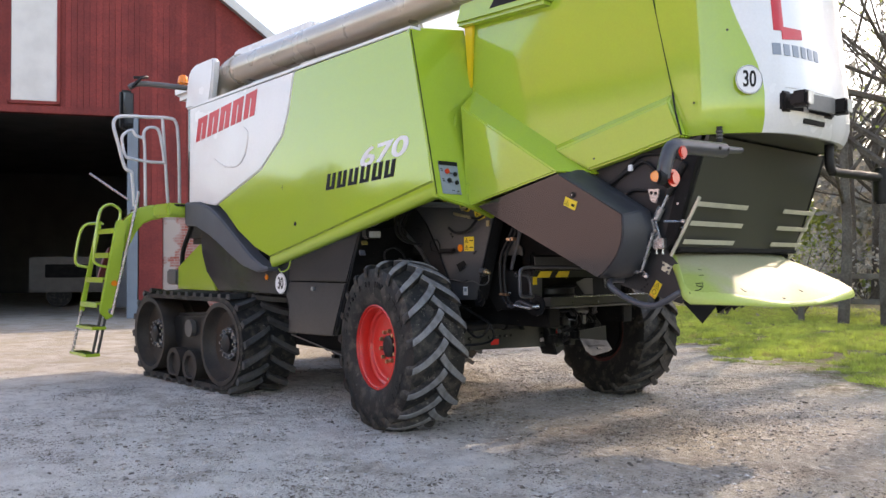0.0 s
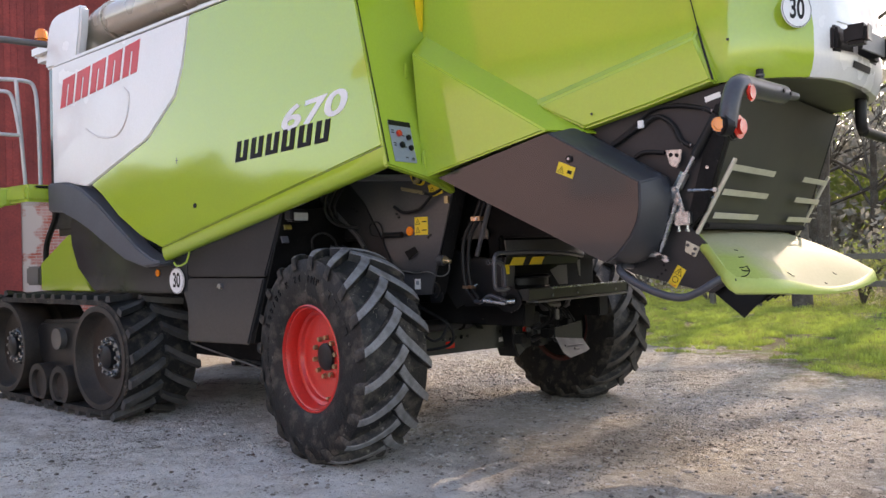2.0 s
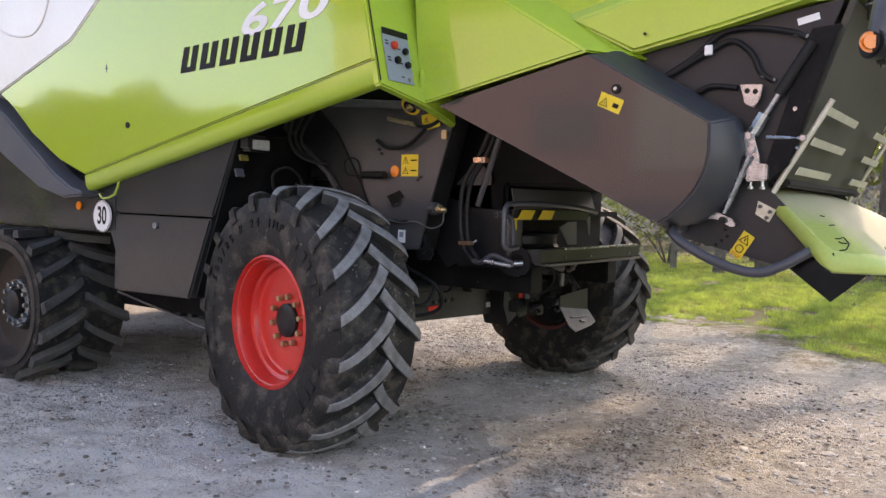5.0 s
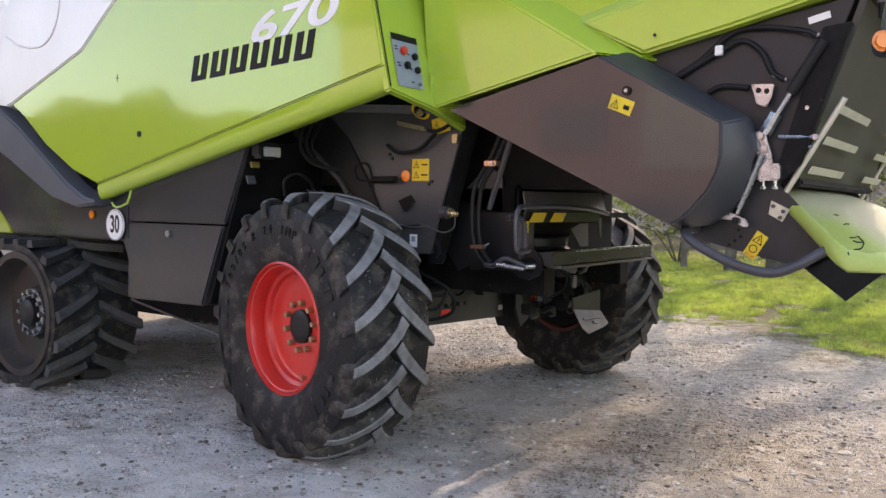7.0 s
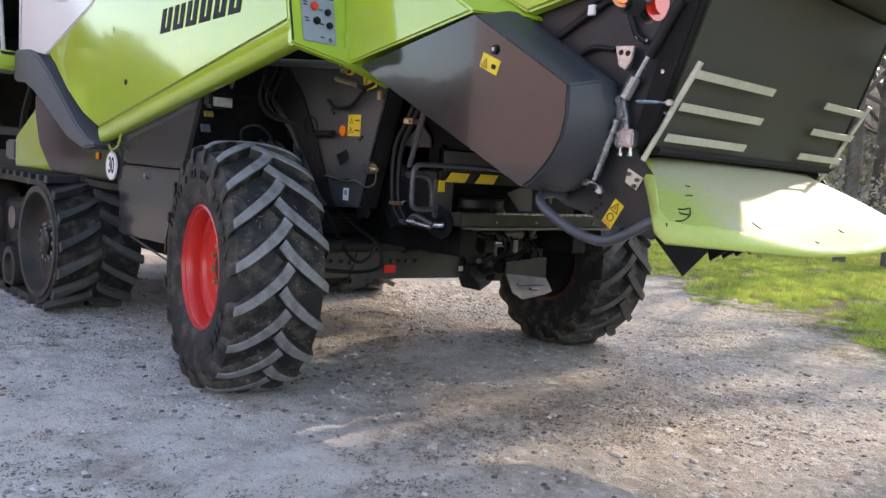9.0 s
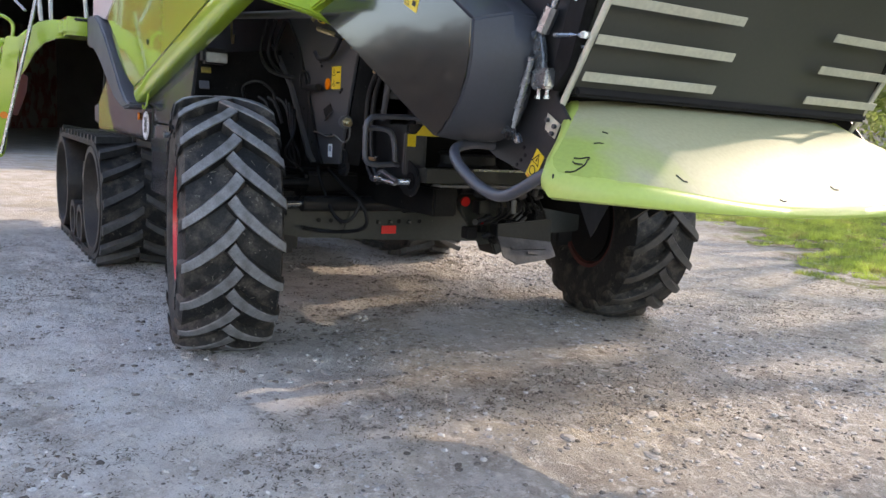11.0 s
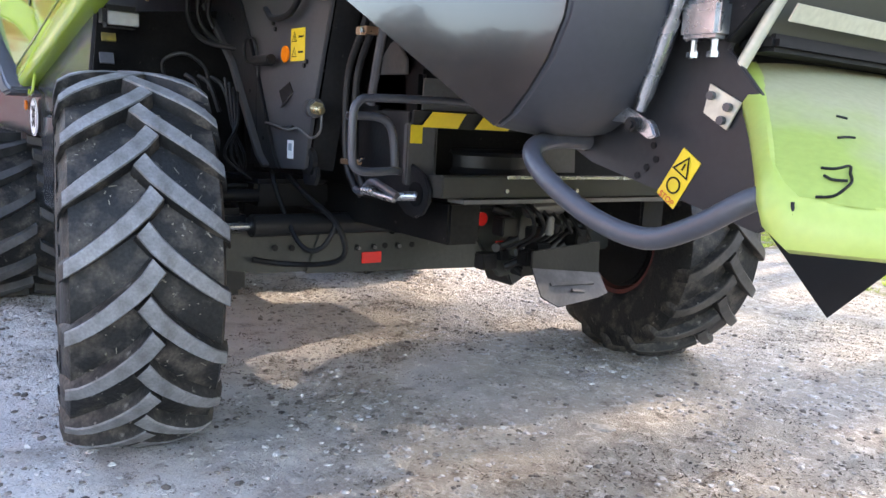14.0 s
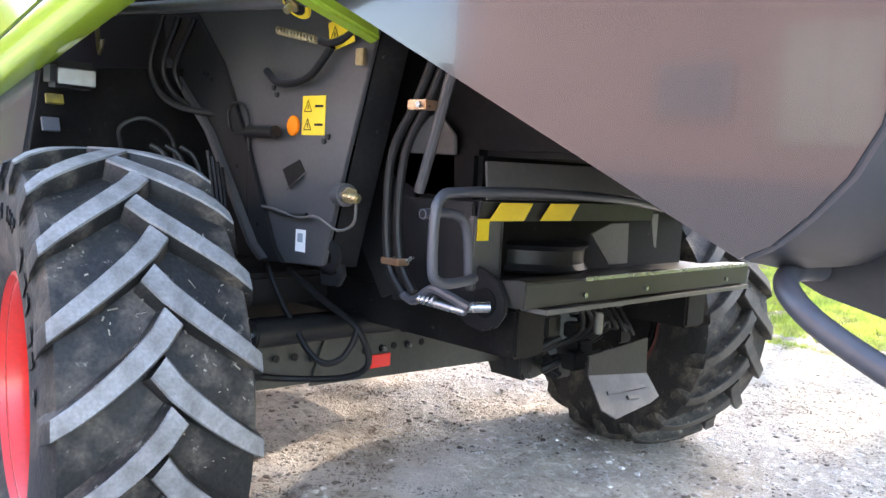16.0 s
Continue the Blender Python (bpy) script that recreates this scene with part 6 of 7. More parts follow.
# ---- barn ----
barn = thing("barn", "red boarded barn with a wide dark opening", "barn", at=pose(-17.7, -0.08, 0, 0, 0, 63.5))
U0, U1, EAVE, RIDGE_U, SLOPE = -9.0, 10.5, 4.6, 0.75, 0.795
OPEN0, OPEN1, OPEN_H = -1.6, 3.1, 5.43


def roof_z(u):
    return 12.4 - SLOPE * abs(u - RIDGE_U)


def barn_part(name, bm, mat, label="", parent=None, smooth=35.0):
    return part(name, bm, mat, parent or barn, label, smooth)


def brick_material():
    m = bpy.data.materials.new("patched_brick")
    m.use_nodes = True
    nt = m.node_tree
    n, link = nt.nodes, nt.links.new
    b = n["Principled BSDF"]
    b.inputs["Roughness"].default_value = 0.9
    tc = n.new("ShaderNodeTexCoord")
    mp = n.new("ShaderNodeMapping")
    mp.inputs["Rotation"].default_value = (radians(90), 0, 0)
    link(tc.outputs["Object"], mp.inputs["Vector"])
    br = n.new("ShaderNodeTexBrick")
    br.inputs["Scale"].default_value = 1.0
    br.inputs["Brick Width"].default_value, br.inputs["Row Height"].default_value, br.inputs["Mortar Size"].default_value = 0.25, 0.075, 0.008
    br.inputs["Color1"].default_value, br.inputs["Color2"].default_value = (0.30, 0.075, 0.05, 1), (0.36, 0.10, 0.07, 1)
    br.inputs["Mortar"].default_value = (0.36, 0.30, 0.27, 1)
    link(mp.outputs[0], br.inputs["Vector"])
    no = n.new("ShaderNodeTexNoise")
    no.inputs["Scale"].default_value, no.inputs["Detail"].default_value = 1.15, 12
    link(tc.outputs["Object"], no.inputs["Vector"])
    r = n.new("ShaderNodeMapRange")
    r.inputs["From Min"].default_value, r.inputs["From Max"].default_value = 0.49, 0.53
    link(no.outputs["Fac"], r.inputs["Value"])
    mx = n.new("ShaderNodeMix")
    mx.data_type = 'RGBA'
    link(r.outputs[0], mx.inputs["Factor"])
    fade = n.new("ShaderNodeTexNoise")
    fade.inputs["Scale"].default_value, fade.inputs["Detail"].default_value = 2.6, 9
    link(tc.outputs["Object"], fade.inputs["Vector"])
    fr = n.new("ShaderNodeMapRange")
    fr.inputs["From Min"].default_value, fr.inputs["From Max"].default_value, fr.inputs["To Max"].default_value = 0.48, 0.62, 0.65
    link(fade.outputs["Fac"], fr.inputs["Value"])
    wash = n.new("ShaderNodeMix")
    wash.data_type = 'RGBA'
    link(fr.outputs[0], wash.inputs["Factor"])
    link(br.outputs["Color"], wash.inputs["A"])
    wash.inputs["B"].default_value = (0.40, 0.29, 0.26, 1)
    link(wash.outputs["Result"], mx.inputs["A"])
    mx.inputs["B"].default_value = (0.42, 0.365, 0.33, 1)
    link(mx.outputs["Result"], b.inputs["Base Color"])
    bp = n.new("ShaderNodeBump")
    bp.inputs["Strength"].default_value = 0.5
    link(br.outputs["Fac"], bp.inputs["Height"])
    bp.invert = True
    link(bp.outputs[0], b.inputs["Normal"])
    return m


M["brick"] = brick_material()
M["brick_red"] = material("weathered_red_brick", (0.27, 0.075, 0.055), 0.9, second=(0.36, 0.14, 0.11), mix_scale=3.0, mix_amount=0.7, grain=0.2, grain_scale=40, vary=0.25, bump=0.2)
brick_wall = barn_part("brick_base", box(U0, -2.15, 0, 0.4, -0.1, 2.85, 0.02), "brick", "red brick base with white plaster patches")
barn_part("brick_base", box(3.95, U1, 0, 0.4, -0.1, 2.85, 0.02), "brick", "patched brick base")
barn_part("gable_wall", prism([(U0, 2.86), (OPEN0 - 0.02, 2.86), (OPEN0 - 0.02, OPEN_H), (OPEN1 + 0.25, OPEN_H), (OPEN1 + 0.25, 2.86), (U1, 2.86), (U1, roof_z(U1)), (RIDGE_U, roof_z(RIDGE_U)), (U0, roof_z(U0))], 0.05, 0.3, bevel=0.0), "barn_red", "red boarded gable")
rng = random.Random(8)
u = U0
while u < U1:
    w = rng.uniform(0.135, 0.165)
    top = roof_z(u + w / 2) - 0.05
    bottom = 2.82 if not (OPEN0 - 0.1 < u < OPEN1 + 0.22) else OPEN_H + 0.02
    d = rng.uniform(0.0, 0.012)
    for a, b, z0, z1 in (((u, u + w - 0.006, bottom - rng.uniform(0, 0.03), top),) if not 0.1 < u < 1.25 else ((u, u + w - 0.012, bottom, 5.64), (u, u + w - 0.012, 8.6, top))):
        barn_part("board", loft([[(a, 0.048 - d, z0), (b, 0.048 - d, z0), (b, 0.02 - d, z0), (a, 0.02 - d, z0)], [(a, 0.048 - d, z1), (b, 0.048 - d, z1), (b, 0.02 - d, z1), (a, 0.02 - d, z1)]]), "barn_red", "", None, 0)
    u += w
BRICK = finish("brick", box(-0.118, 0.118, -0.012, 0.02, -0.031, 0.031, 0.0), "brick_red", 0)
rng = random.Random(31)
for row in range(37):
    for k in range(9):
        u, z = -4.42 + 0.25 * k + (0.125 if row % 2 else 0.0), 0.04 + 0.075 * row
        if u > -2.29 or noise.noise((u * 1.3, z * 0.9, 2.0)) + 0.6 * noise.noise((u * 4.5, z * 4.5, 7.0)) > 0.0:
            continue
        b = new("brick", BRICK)
        b.parent = brick_wall
        b.matrix_local = pose(u, rng.uniform(-0.003, 0.003), z)
barn_part("window_panel", box(0.22, 1.31, -0.03, 0.05, 5.68, 8.55, 0.01), "trim", "tall white translucent panel")
for a, b, z0, z1 in ((0.14, 0.22, 5.6, 8.6), (1.31, 1.39, 5.6, 8.6), (0.14, 1.39, 5.6, 5.68)):
    barn_part("window_frame", box(a, b, -0.05, 0.05, z0, z1, 0.005), "barn_red")
barn_part("roof", prism([(U0 - 0.5, roof_z(U0 - 0.5)), (RIDGE_U, roof_z(RIDGE_U)), (U1 + 0.5, roof_z(U1 + 0.5)), (U1 + 0.5, roof_z(U1 + 0.5) + 0.2), (RIDGE_U, roof_z(RIDGE_U) + 0.2), (U0 - 0.5, roof_z(U0 - 0.5) + 0.2)], -0.35, 24, bevel=0.0), "roof", "grey sheet roof")
barn_part("barge_board", prism([(RIDGE_U, roof_z(RIDGE_U) - 0.05), (U1 + 0.5, roof_z(U1 + 0.5) - 0.05), (U1 + 0.5, roof_z(U1 + 0.5) + 0.22), (RIDGE_U, roof_z(RIDGE_U) + 0.22)], -0.40, -0.36, bevel=0.0), "trim", "white barge board")
barn_part("barge_board", prism([(RIDGE_U, roof_z(RIDGE_U) - 0.05), (U0 - 0.5, roof_z(U0 - 0.5) - 0.05), (U0 - 0.5, roof_z(U0 - 0.5) + 0.22), (RIDGE_U, roof_z(RIDGE_U) + 0.22)], -0.40, -0.36, bevel=0.0), "trim", "white barge board")
barn_part("side_wall", box(U0, U0 + 0.3, 0.3, 24, 0, roof_z(U0) + 0.1, 0), "brick")
barn_part("side_wall", box(U1 - 0.3, U1, 0.3, 24, 0, roof_z(U1), 0), "brick")
barn_part("back_wall", box(U0, U1, 23.7, 24, 0, 6.6, 0), "dim")
barn_part("inner_ceiling", box(U0 + 0.3, U1 - 0.3, 0.4, 23.7, 6.2, 6.4, 0), "dim")
barn_part("door_post", box(OPEN0 - 0.07, OPEN0 + 0.02, -0.08, 0.35, 0, 1.75, 0.01), "trim", "white door post")
barn_part("door_post", box(OPEN0 - 0.07, OPEN0 + 0.02, -0.06, 0.35, 1.75, OPEN_H, 0.01), "barn_red", "red upper door post")
barn_part("door_leaf", box(-2.15, OPEN0 - 0.07, -0.02, 0.1, 0.05, 2.9, 0.01), "barn_red", "red board strip")
barn_part("door_track_post", box(OPEN1 - 0.05, OPEN1 + 0.22, -0.10, 0.3, 0, OPEN_H, 0.01), "door_steel", "blue-grey steel door edge")
barn_part("red_jamb", box(OPEN1 + 0.24, 3.95, -0.05, 0.3, 0, 2.9, 0.01), "barn_red", "red boarded jamb")
barn_part("lintel", box(OPEN0 - 0.1, OPEN1 + 0.25, -0.06, 0.2, OPEN_H - 0.06, OPEN_H + 0.12, 0.01), "barn_red")

trailer = thing("farm_trailer", "grey boxed trailer parked in the dark barn", "trailer", at=pose(-17.7, -0.08, 0, 0, 0, 63.5))
part("trailer_body", box(-0.7, 2.0, 7.0, 10.0, 0.5, 1.7, 0.05), "sheet", trailer)
part("trailer_opening", box(-0.2, 1.4, 6.95, 7.02, 1.0, 1.45, 0.02), "black", trailer)
part("trailer_wheel", lathe([(0, 0.4), (0, 0), (0.25, 0), (0.25, 0.4)], 24, None, (0.2, 7.2, 0.4)), "rubber", trailer)
cabinet = solid("machine_hood", box(2.1, 3.0, 6.0, 8.5, 0.0, 1.9, 0.05), "door_steel", "blue-grey machine standing in the dark barn", "machine")
cabinet.matrix_world = pose(-17.7, -0.08, 0, 0, 0, 63.5)

# ---- farmhouse across the yard, mirrored in the panels ----
house = thing("farmhouse", "sunlit pinkish brick farmhouse with tiled roof across the yard", "house")
part("wall", box(-11.6, 4.0, -20.0, -14.0, -0.1, 6.4, 0.02), "plaster", house)
part("plinth", box(-11.65, 4.05, -14.0, -13.95, -0.1, 1.55, 0.01), "stone", house, "grey stone plinth")
part("roof", prism([(-20.6, 6.2), (-17.0, 10.6), (-13.4, 6.2), (-13.4, 6.4), (-17.0, 10.8), (-20.6, 6.4)], -12.0, 4.4, "x", 0.0), "clay", house, "weathered clay tile roof")
part("cornice", box(-11.7, 4.1, -14.0, -13.85, 5.95, 6.2, 0.01), "trim", house)
for x0, x1, z0, z1, mat in ((-6.0, -4.5, 2.65, 3.65, "curtain"), (-3.6, -2.0, 2.2, 4.2, "trim"), (0.2, 1.6, 2.3, 4.1, "curtain")):
    w = part("window", box(x0 - 0.06, x1 + 0.06, -14.0, -13.94, z0 - 0.06, z1 + 0.06, 0.01), "plaster", house, "window with pale drawn curtains")
    mid = (x0 + x1) / 2
    for a, b in ((x0, mid - 0.03), (mid + 0.03, x1)):
        part("pane", box(a, b, -13.94, -13.93, z0, z1, 0.0), mat, w)

# ---- meadow, fence, trees ----
def grow(bm, tips, p, d, length, r, depth, rng, bend=0.25):
    """One limb and the limbs that leave it."""
    pts, q, way = [p], p.copy(), d.copy()
    for k in range(4):
        way = (way + Vector((rng.uniform(-1, 1), rng.uniform(-1, 1), rng.uniform(-0.4, 0.8))) * bend * 0.35).normalized()
        q = q + way * length / 4
        pts.append(q.copy())
    tube(pts, r, 8 if depth > 2 else 5, 2 if depth > 2 else 1, bm, (r, r * 0.55))
    if depth <= 1:
        tips += [pts[-1], pts[-2], pts[2]]
    if depth == 0:
        return
    for k in range(rng.choice((2, 3, 3)) if depth > 1 else 3):
        t = rng.uniform(0.35, 1.0)
        i = min(int(t * 4), 3)
        base = pts[i].lerp(pts[i + 1], t * 4 - i)
        side = Vector((rng.uniform(-1, 1), rng.uniform(-1, 1), rng.uniform(0.0, 0.9))).normalized()
        grow(bm, tips, base, (way * 0.55 + side * 0.75).normalized(), length * rng.uniform(0.5, 0.72), r * 0.5, depth - 1, rng, bend)


def leaf_cloud(centres, count, spread, size, rng):
    verts, faces = [], []
    for c in centres:
        for k in range(count):
            p = c + Vector((rng.gauss(0, spread), rng.gauss(0, spread), rng.gauss(0, spread * 0.7)))
            a = Vector((rng.uniform(-1, 1), rng.uniform(-1, 1), rng.uniform(-1, 1))).normalized()
            b = a.orthogonal().normalized()
            s = size * rng.uniform(0.6, 1.5)
            i = len(verts)
            verts += [p - a * s, p + b * s * 0.5, p + a * s, p - b * s * 0.5]
            faces.append((i, i + 1, i + 2, i + 3))
    me = bpy.data.meshes.new("crown")
    me.from_pydata([tuple(v) for v in verts], [], faces)
    return me


def tree(x, y, height, radius, seed, leaves=6, leaf_size=0.05, spread=0.35, label="bare spring tree with a grey-brown trunk", depth=4, mat="leaf", lean=(0, 0)):
    rng = random.Random(seed)
    t = thing("tree", label, "tree", "trees behind the yard")
    bm, limbs, tips = bmesh.new(), bmesh.new(), []
    top = Vector((x + lean[0], y + lean[1], height * 0.5))
    base = Vector((x, y, ground_height(x, y) - 0.05))
    trunk_pts = [base, base.lerp(top, 0.35) + Vector((rng.uniform(-.1, .1), 0, 0)), base.lerp(top, 0.7), top]
    tube(trunk_pts, radius, 12, 4, bm, (radius * 1.15, radius * 0.6))
    for k in range(5):
        side = Vector((rng.uniform(-1, 1), rng.uniform(-1, 1), rng.uniform(0.25, 1.0))).normalized()
        grow(limbs, tips, base.lerp(top, rng.uniform(0.45, 1.0)), side, height * rng.uniform(0.26, 0.36), radius * 0.45, depth - 1, rng)
    part("trunk", bm, "bark", t, "", 50)
    part("bough", limbs, "bark", t, "", 50)
    if leaves:
        me = leaf_cloud(tips, leaves, spread, leaf_size, rng)
        me.materials.append(M[mat])
        crown = new("crown", me)
        crown.parent = t
    return t


def bush(x, y, w, h, seed, n=900, size=0.05, mat="leaf", label="leafy green shrub by the fence"):
    rng = random.Random(seed)
    t = thing("shrub", label, "shrub", "shrubs")
    bm = bmesh.new()
    tips = []
    for k in range(9):
        a = rng.uniform(0, 6.28)
        end = Vector((x + math.cos(a) * w * rng.uniform(0.2, 0.9), y + math.sin(a) * w * rng.uniform(0.2, 0.9), h * rng.uniform(0.5, 1.0)))
        mid = Vector((x, y, 0)).lerp(end, 0.5) + Vector((0, 0, h * 0.15))
        tube([(x, y, 0), mid, end], 0.02, 5, 3, bm, (0.025, 0.006))
        tips += [end, mid, mid.lerp(end, 0.5)]
    part("stems", bm, "bark", t)
    me = leaf_cloud(tips, n // len(tips), w * 0.28, size, rng)
    me.materials.append(M[mat])
    ob = new("leaves", me)
    ob.parent = t


# trees past the machine's rear and over the meadow
# those over 17 m stand out of view, added to dapple the yard
for k, (x, y, h, r, n) in enumerate(((-2.15, 13.2, 11, 0.11, 0), (0.75, 16.2, 26, 0.32, 3), (-9.4, 15.5, 12, 0.14, 2), (3.2, 16.8, 22, 0.30, 4), (4.7, 17.6, 22, 0.30, 3), (6.4, 17.0, 20, 0.28, 3), (8.2, 18.5, 18, 0.26, 5), (-7.5, 18.5, 12, 0.16, 3), (-2.9, 19.0, 13, 0.16, 0), (2.3, 18.0, 24, 0.26, 5), (-10.5, 16.0, 11, 0.2, 3), (-1.28, 13.6, 13, 0.19, 0))):
    tree(x, y, h, r, 20 + k, leaves=n, leaf_size=0.07 if h > 17 else 0.04, depth=4 if h > 17 else 3, spread=0.4, lean=(math.sin(k * 2.3) * 0.6, 0.2))
for k in range(34):
    rr = random.Random(100 + k)
    tree(rr.uniform(-28, 14), rr.uniform(20, 42), rr.uniform(9, 15), rr.uniform(0.10, 0.22), 200 + k, leaves=5, leaf_size=0.08, spread=0.7, depth=3, mat="hazed_dead_leaf" if k % 3 else "leaf", label="distant bare tree in haze")
for k, (x, y, w, h) in enumerate(((-5.6, 14.2, 1.7, 1.7), (-3.9, 14.9, 1.5, 1.9), (-0.4, 15.0, 1.2, 1.4), (2.0, 15.4, 1.3, 1.7), (4.4, 14.6, 1.0, 1.3), (-8.5, 15.5, 1.5, 1.8), (-11.5, 15.0, 1.4, 1.6), (6.8, 15.2, 1.3, 1.6))):
    bush(x, y, w, h, 300 + k, mat="hazed_dead_leaf" if k in (0, 1, 5) else "leaf", label="bare grey shrub by the fence" if k in (0, 1, 5) else "leafy green shrub by the fence")
for k in range(22):
    rr = random.Random(400 + k)
    bush(rr.uniform(-26, 14), rr.uniform(18, 34), rr.uniform(1.4, 2.6), rr.uniform(1.2, 2.8), 420 + k, n=900, size=0.09, mat="hazed_dead_leaf" if k % 2 else "leaf", label="dry undergrowth under the far trees")


def build_woodland():
    """Far wood: stems, twigs and scattered foliage as one mass."""
    rng = random.Random(77)
    verts, faces = [], []

    def strip(a, b, w):
        d = (b - a).normalized()
        e = d.cross(Vector((0.3, 0.9, 0.1))).normalized() * w
        i = len(verts)
        verts.extend([a - e, a + e, b + e * 0.4, b - e * 0.4])
        faces.append((i, i + 1, i + 2, i + 3))

    for k in range(900):
        x, y = rng.uniform(-75, 45), rng.uniform(46, 80)
        h = rng.uniform(6, 13)
        base, top = Vector((x, y, 0)), Vector((x + rng.gauss(0, 0.6), y, h))
        strip(base, top, rng.uniform(0.06, 0.16))
        for j in range(14):
            p = base.lerp(top, rng.uniform(0.2, 1))
            strip(p, p + Vector((rng.gauss(0, 1.3), rng.gauss(0, 1), rng.uniform(0.1, 1.8))), 0.025)
    for k in range(42000):
        x, y = rng.uniform(-75, 45), rng.uniform(44, 78)
        z = min(abs(rng.gauss(0, 4.6)), 12)
        p = Vector((x, y, z))
        a = Vector((rng.uniform(-1, 1), rng.uniform(-0.4, 0.4), rng.uniform(-1, 1))).normalized() * rng.uniform(0.08, 0.3)
        b = a.orthogonal().normalized() * rng.uniform(0.05, 0.2)
        i = len(verts)
        verts.extend([p - a, p + b, p + a, p - b])
        faces.append((i, i + 1, i + 2, i + 3))
    for k in range(70000):
        x, y = rng.uniform(-60, 40), rng.uniform(36, 44)
        p = Vector((x, y, min(abs(rng.gauss(0, 4.2)), 11)))
        a = Vector((rng.uniform(-1, 1), rng.uniform(-0.4, 0.4), rng.uniform(-1, 1))).normalized() * rng.uniform(0.1, 0.4)
        b = a.orthogonal().normalized() * rng.uniform(0.06, 0.28)
        i = len(verts)
        verts.extend([p - a, p + b, p + a, p - b])
        faces.append((i, i + 1, i + 2, i + 3))
    # this sector is out of view, added for the chopper cover's reflection
    for k in range(46000):
        a0, dist = radians(rng.uniform(172, 240)), rng.uniform(48, 62)
        p = Vector((dist * math.cos(a0), dist * math.sin(a0), (7.0 + 1.8 * noise.noise((a0 * 14.0, 0.0, 3.0))) * rng.random() ** 0.8))
        a = Vector((rng.uniform(-1, 1), rng.uniform(-1, 1), rng.uniform(-1, 1))).normalized() * rng.uniform(0.2, 0.7)
        b = a.orthogonal().normalized() * rng.uniform(0.1, 0.5)
        i = len(verts)
        verts.extend([p - a, p + b, p + a, p - b])
        faces.append((i, i + 1, i + 2, i + 3))
    me = bpy.data.meshes.new("woodland")
    me.from_pydata([tuple(v) for v in verts], [], faces)
    me.materials.append(M["hazed_dead_leaf"])
    me.materials.append(M["leaf"])
    green = [1 if f.center.y > 0 and f.center.z < 5 and noise.noise((f.center.x * 0.12, f.center.y * 0.12, f.center.z * 0.2)) > -0.12 else 0 for f in me.polygons]
    me.polygons.foreach_set("material_index", green)
    tagged(new("woodland", me), "far grey-brown spring woodland, paled for haze", "woodland", kind="stuff")


build_woodland()

fence = thing("fence", "grey weathered wooden post and rail fence", "fence")
for k in range(8):
    x = -3.3 + 2.0 * k
    part("post", box(x - 0.06, x + 0.06, 13.60, 13.72, -0.1, 1.35, 0.015), "wood", fence)
    for z in (0.55, 1.12):
        part("rail", box(x, x + 2.0, 13.55, 13.60, z - 0.06, z + 0.06, 0.01), "wood", fence)

# grass blades on the turf
def build_grass():
    rng = random.Random(11)
    verts, faces = [], []
    made = 0
    while made < 250000:
        x, d = rng.uniform(-9, 6), abs(rng.gauss(0, 5.0))
        y = edge_of_grass(x) - 0.3 + d
        if y > 20 or noise.noise((x * 0.8, y * 0.8, 1.0)) + noise.noise((x * 3.0, y * 3.0, 5.0)) * 0.9 < (0.25 - 0.45 * d if d < 1.2 else -0.32):
            made += 0.2
            continue
        z = ground_height(x, y)
        a, hgt, w = rng.uniform(0, 6.28), rng.uniform(0.02, 0.075) * (0.6 if d < 1 else 1.0) * (1.2 + noise.noise((x * 2.5, y * 2.5, 3.0))), rng.uniform(0.004, 0.009)
        lx, ly = rng.gauss(0, 0.03), rng.gauss(0, 0.03)
        i = len(verts)
        verts += [(x - math.cos(a) * w, y - math.sin(a) * w, z - 0.01), (x + math.cos(a) * w, y + math.sin(a) * w, z - 0.01), (x + lx, y + ly, z + hgt)]
        faces.append((i, i + 1, i + 2))
        made += 1
    me = bpy.data.meshes.new("grass")
    me.from_pydata(verts, [], faces)
    me.materials.append(M["grass"])
    tagged(new("grass", me), "short bright green meadow grass", "grass", kind="stuff")


def stone_material():
    """Stones and clods, each with a tone of its own."""
    m = material("mixed_loose_stone", (0.3, 0.28, 0.26), 0.85, grain=0.3, grain_scale=60, bump=0.2)
    n, link = m.node_tree.nodes, m.node_tree.links.new
    geo, ramp = n.new("ShaderNodeNewGeometry"), n.new("ShaderNodeValToRGB")
    tones = ((0.0, (0.075, 0.062, 0.05)), (0.18, (0.17, 0.145, 0.12)), (0.45, (0.34, 0.315, 0.285)), (0.8, (0.47, 0.445, 0.41)), (1.0, (0.56, 0.54, 0.51)))
    while len(ramp.color_ramp.elements) < len(tones):
        ramp.color_ramp.elements.new(0.5)
    for e, (at, c) in zip(ramp.color_ramp.elements, tones):
        e.position, e.color = at, (*c, 1)
    link(geo.outputs["Random Per Island"], ramp.inputs[0])
    link(ramp.outputs[0], n["Hue/Saturation/Value"].inputs["Color"])
    return m


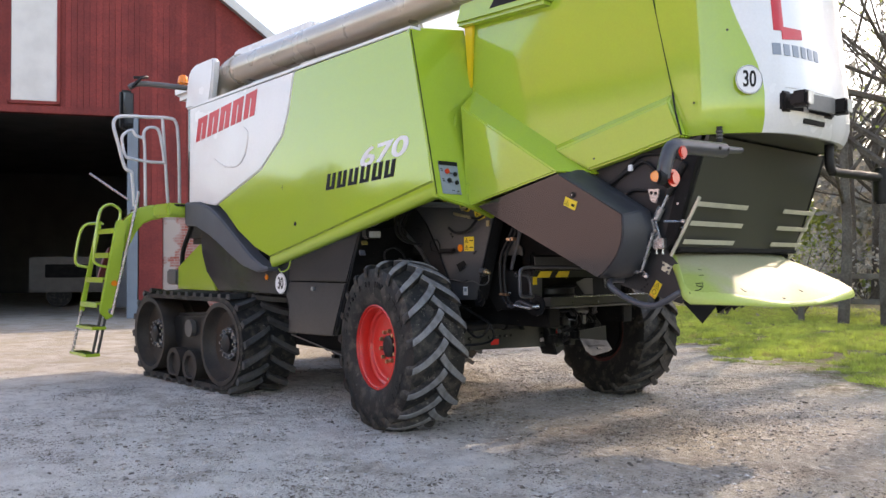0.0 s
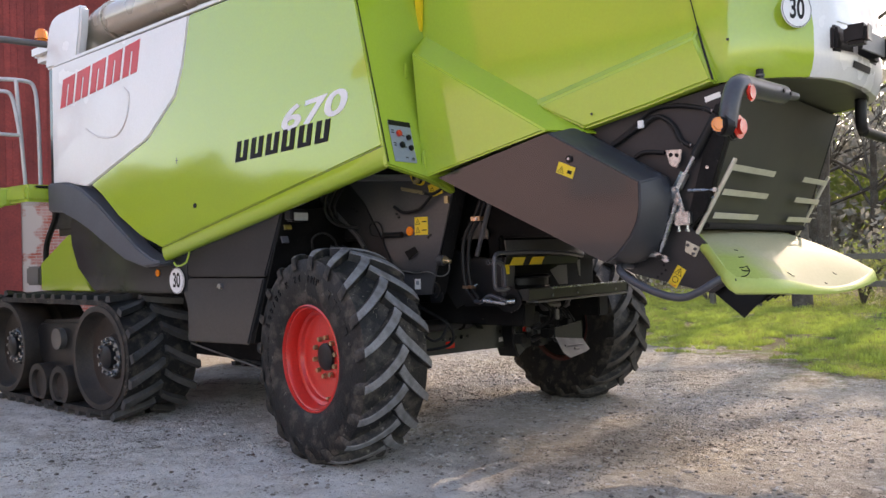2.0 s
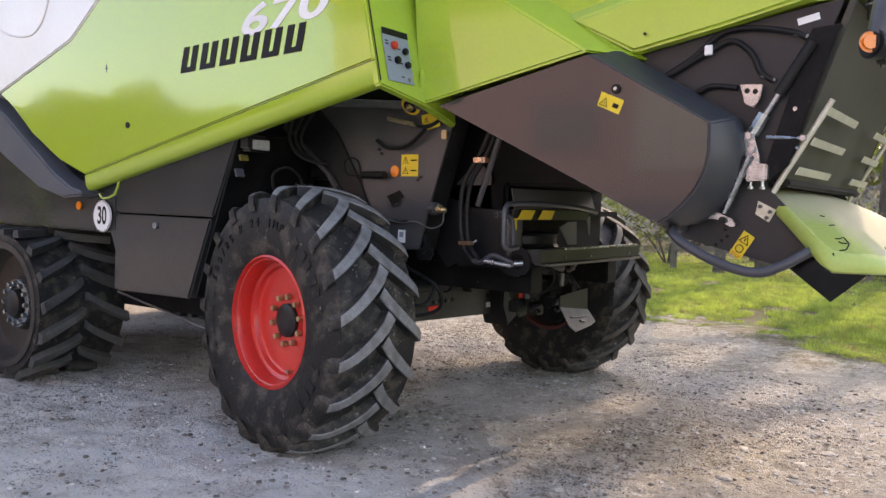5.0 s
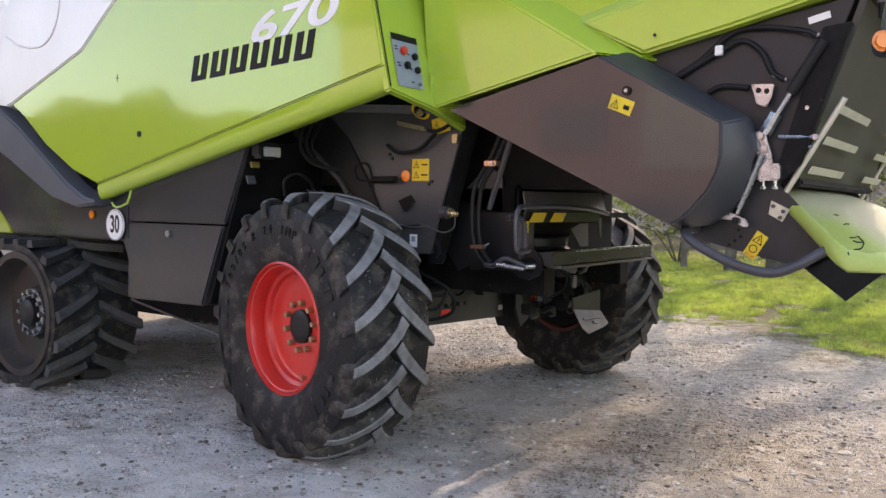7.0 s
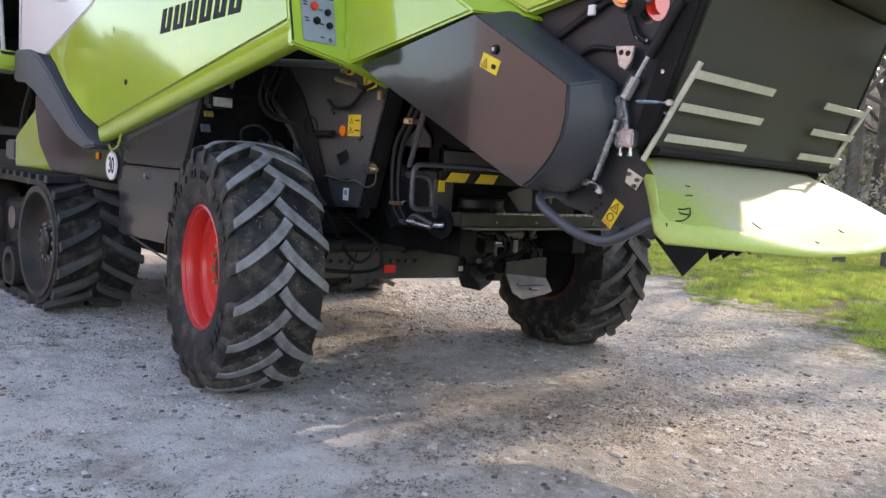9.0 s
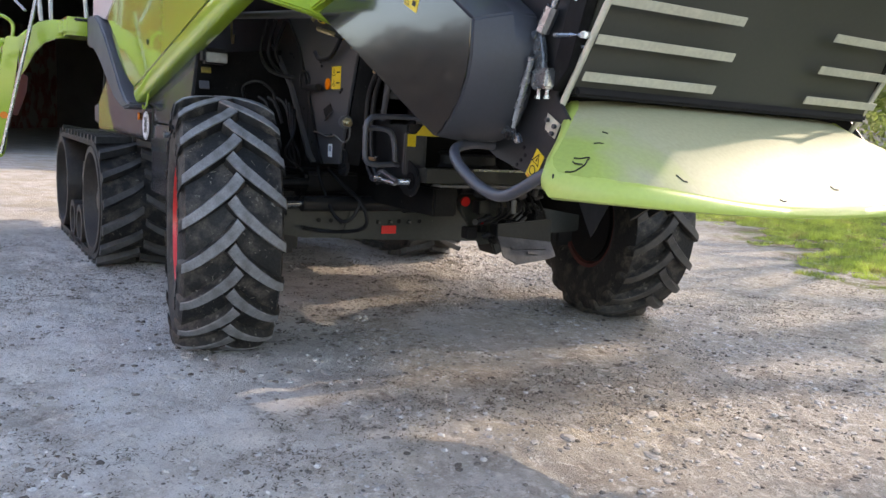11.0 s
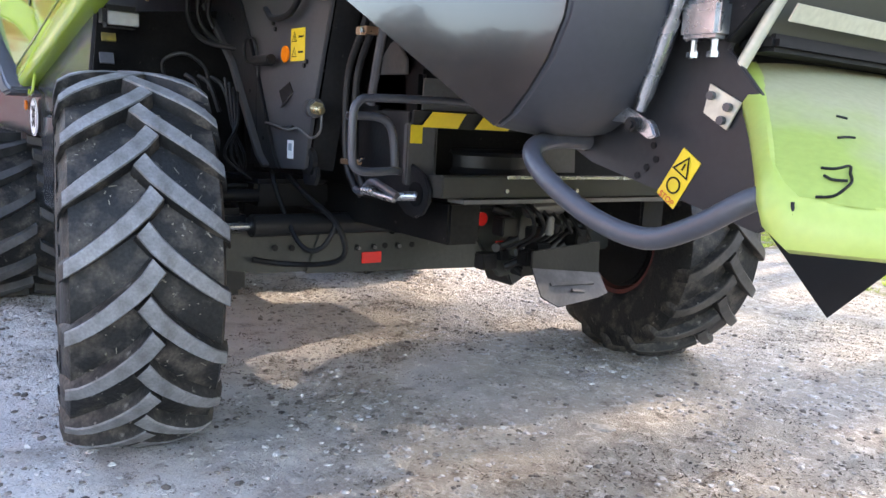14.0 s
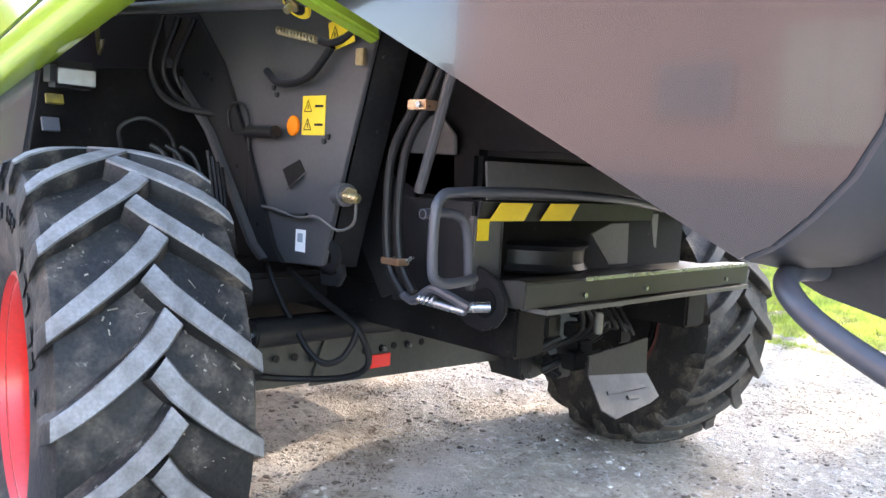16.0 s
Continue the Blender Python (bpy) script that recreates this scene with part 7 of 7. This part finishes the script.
def build_stones():
    rng = random.Random(5)
    verts, faces = [], []
    shape = bmesh.new()
    bmesh.ops.create_icosphere(shape, subdivisions=1, radius=1)
    sv = [v.co.copy() for v in shape.verts]
    sf = [[v.index for v in f.verts] for f in shape.faces]
    shape.free()
    for k in range(60000):
        x, y = (rng.uniform(-6.5, 4.5), rng.uniform(-5, 5.5)) if k % 4 == 0 else (rng.uniform(-2.6, 4.2), rng.uniform(-4.6, 2.6))
        if y > edge_of_grass(x) + 0.4 or noise.noise((x * 1.1, y * 1.1, 6.0)) + 0.6 * noise.noise((x * 4.0, y * 4.0, 1.0)) < rng.uniform(-0.55, 0.45):
            continue
        s = min(0.0042 * rng.paretovariate(1.9), 0.022)
        turn = Euler((rng.uniform(0, 6), rng.uniform(0, 6), rng.uniform(0, 6))).to_matrix()
        z = ground_height(x, y)
        i = len(verts)
        for v in sv:
            w = turn @ Vector((v.x * rng.uniform(0.6, 1.3), v.y * rng.uniform(0.7, 1.1), v.z * 0.8))
            verts.append((x + w.x * s, y + w.y * s, z + w.z * s * 0.5))
        faces += [[i + j for j in f] for f in sf]
    me = bpy.data.meshes.new("gravel")
    me.from_pydata(verts, [], faces)
    me.materials.append(stone_material())
    tagged(new("gravel", me), "loose grey gravel stones on the yard", "gravel", kind="stuff")


def build_rocks():
    """Flat pale rocks that show through the packed surface."""
    rng = random.Random(15)
    shape = bmesh.new()
    bmesh.ops.create_icosphere(shape, subdivisions=2, radius=1)
    sv = [v.co.copy() for v in shape.verts]
    sf = [[v.index for v in f.verts] for f in shape.faces]
    shape.free()
    verts, faces = [], []
    for k in range(30):
        x, y = (rng.gauss(2.35, 0.38), rng.gauss(-0.1, 0.30)) if k < 20 else (rng.uniform(0.5, 3.8), rng.uniform(-2.5, 2.0))
        s, flat, turn, z = rng.uniform(0.012, 0.05), rng.uniform(0.2, 0.35), rng.uniform(0, 6.28), ground_height(x, y)
        i = len(verts)
        for v in sv:
            bump = 1 + 0.35 * noise.noise((v.x * 1.5 + k, v.y * 1.5, v.z * 1.5))
            w = Vector((v.x * 1.3, v.y * 0.8, v.z * flat)) * bump
            verts.append((x + (w.x * math.cos(turn) - w.y * math.sin(turn)) * s, y + (w.x * math.sin(turn) + w.y * math.cos(turn)) * s, z + w.z * s))
        faces += [[i + j for j in f] for f in sf]
    me = bpy.data.meshes.new("embedded_rocks")
    me.from_pydata(verts, [], faces)
    me.materials.append(M["pale_rock"])
    tagged(new("embedded_rocks", me), "pale flat rocks embedded in the packed gravel", "rocks", kind="stuff")


build_rocks()


CHAFF = (-1.36, 0.85)                      # a small heap left under the axle


def build_litter():
    rng = random.Random(9)
    verts, faces = [], []
    for k in range(170000):
        x, y = rng.uniform(-4, 5), rng.uniform(-4.8, 5)
        if noise.noise((x * 0.9, y * 0.9, 9.0)) + 0.9 * noise.noise((x * 3.4, y * 5.0, 4.0)) < rng.uniform(0.05, 0.5) or y > edge_of_grass(x) + 0.3:
            continue
        p = Vector((x, y, ground_height(x, y) + 0.004))
        a = Vector((rng.uniform(-1, 1), rng.uniform(-1, 1), rng.uniform(-0.3, 0.3))).normalized() * rng.uniform(0.003, 0.014)
        b = Vector((-a.y, a.x, rng.uniform(-0.004, 0.004))) * rng.uniform(0.15, 0.45)
        i = len(verts)
        verts += [p - a, p + b, p + a + Vector((0, 0, 0.004)), p - b]
        faces.append((i, i + 1, i + 2, i + 3))
    for k in range(420):
        x, y = rng.gauss(CHAFF[0], 0.09), rng.gauss(CHAFF[1], 0.14)
        near = max(0.0, 1 - math.hypot((x - CHAFF[0]) / 0.14, (y - CHAFF[1]) / 0.2))
        p = Vector((x, y, ground_height(x, y) + 0.004 + 0.035 * near * rng.random()))
        a = Vector((rng.uniform(-1, 1), rng.uniform(-1, 1), rng.uniform(-0.6, 0.6))).normalized() * rng.uniform(0.004, 0.02)
        b = Vector((-a.y, a.x, rng.uniform(-0.004, 0.004))) * rng.uniform(0.15, 0.4)
        i = len(verts)
        verts += [p - a, p + b, p + a, p - b]
        faces.append((i, i + 1, i + 2, i + 3))
    me = bpy.data.meshes.new("litter")
    me.from_pydata([tuple(v) for v in verts], [], faces)
    me.materials.append(M["chips"])
    tagged(new("litter", me), "brown bark and leaf litter on the gravel", "litter", kind="stuff")


build_litter()
build_grass()
build_stones()
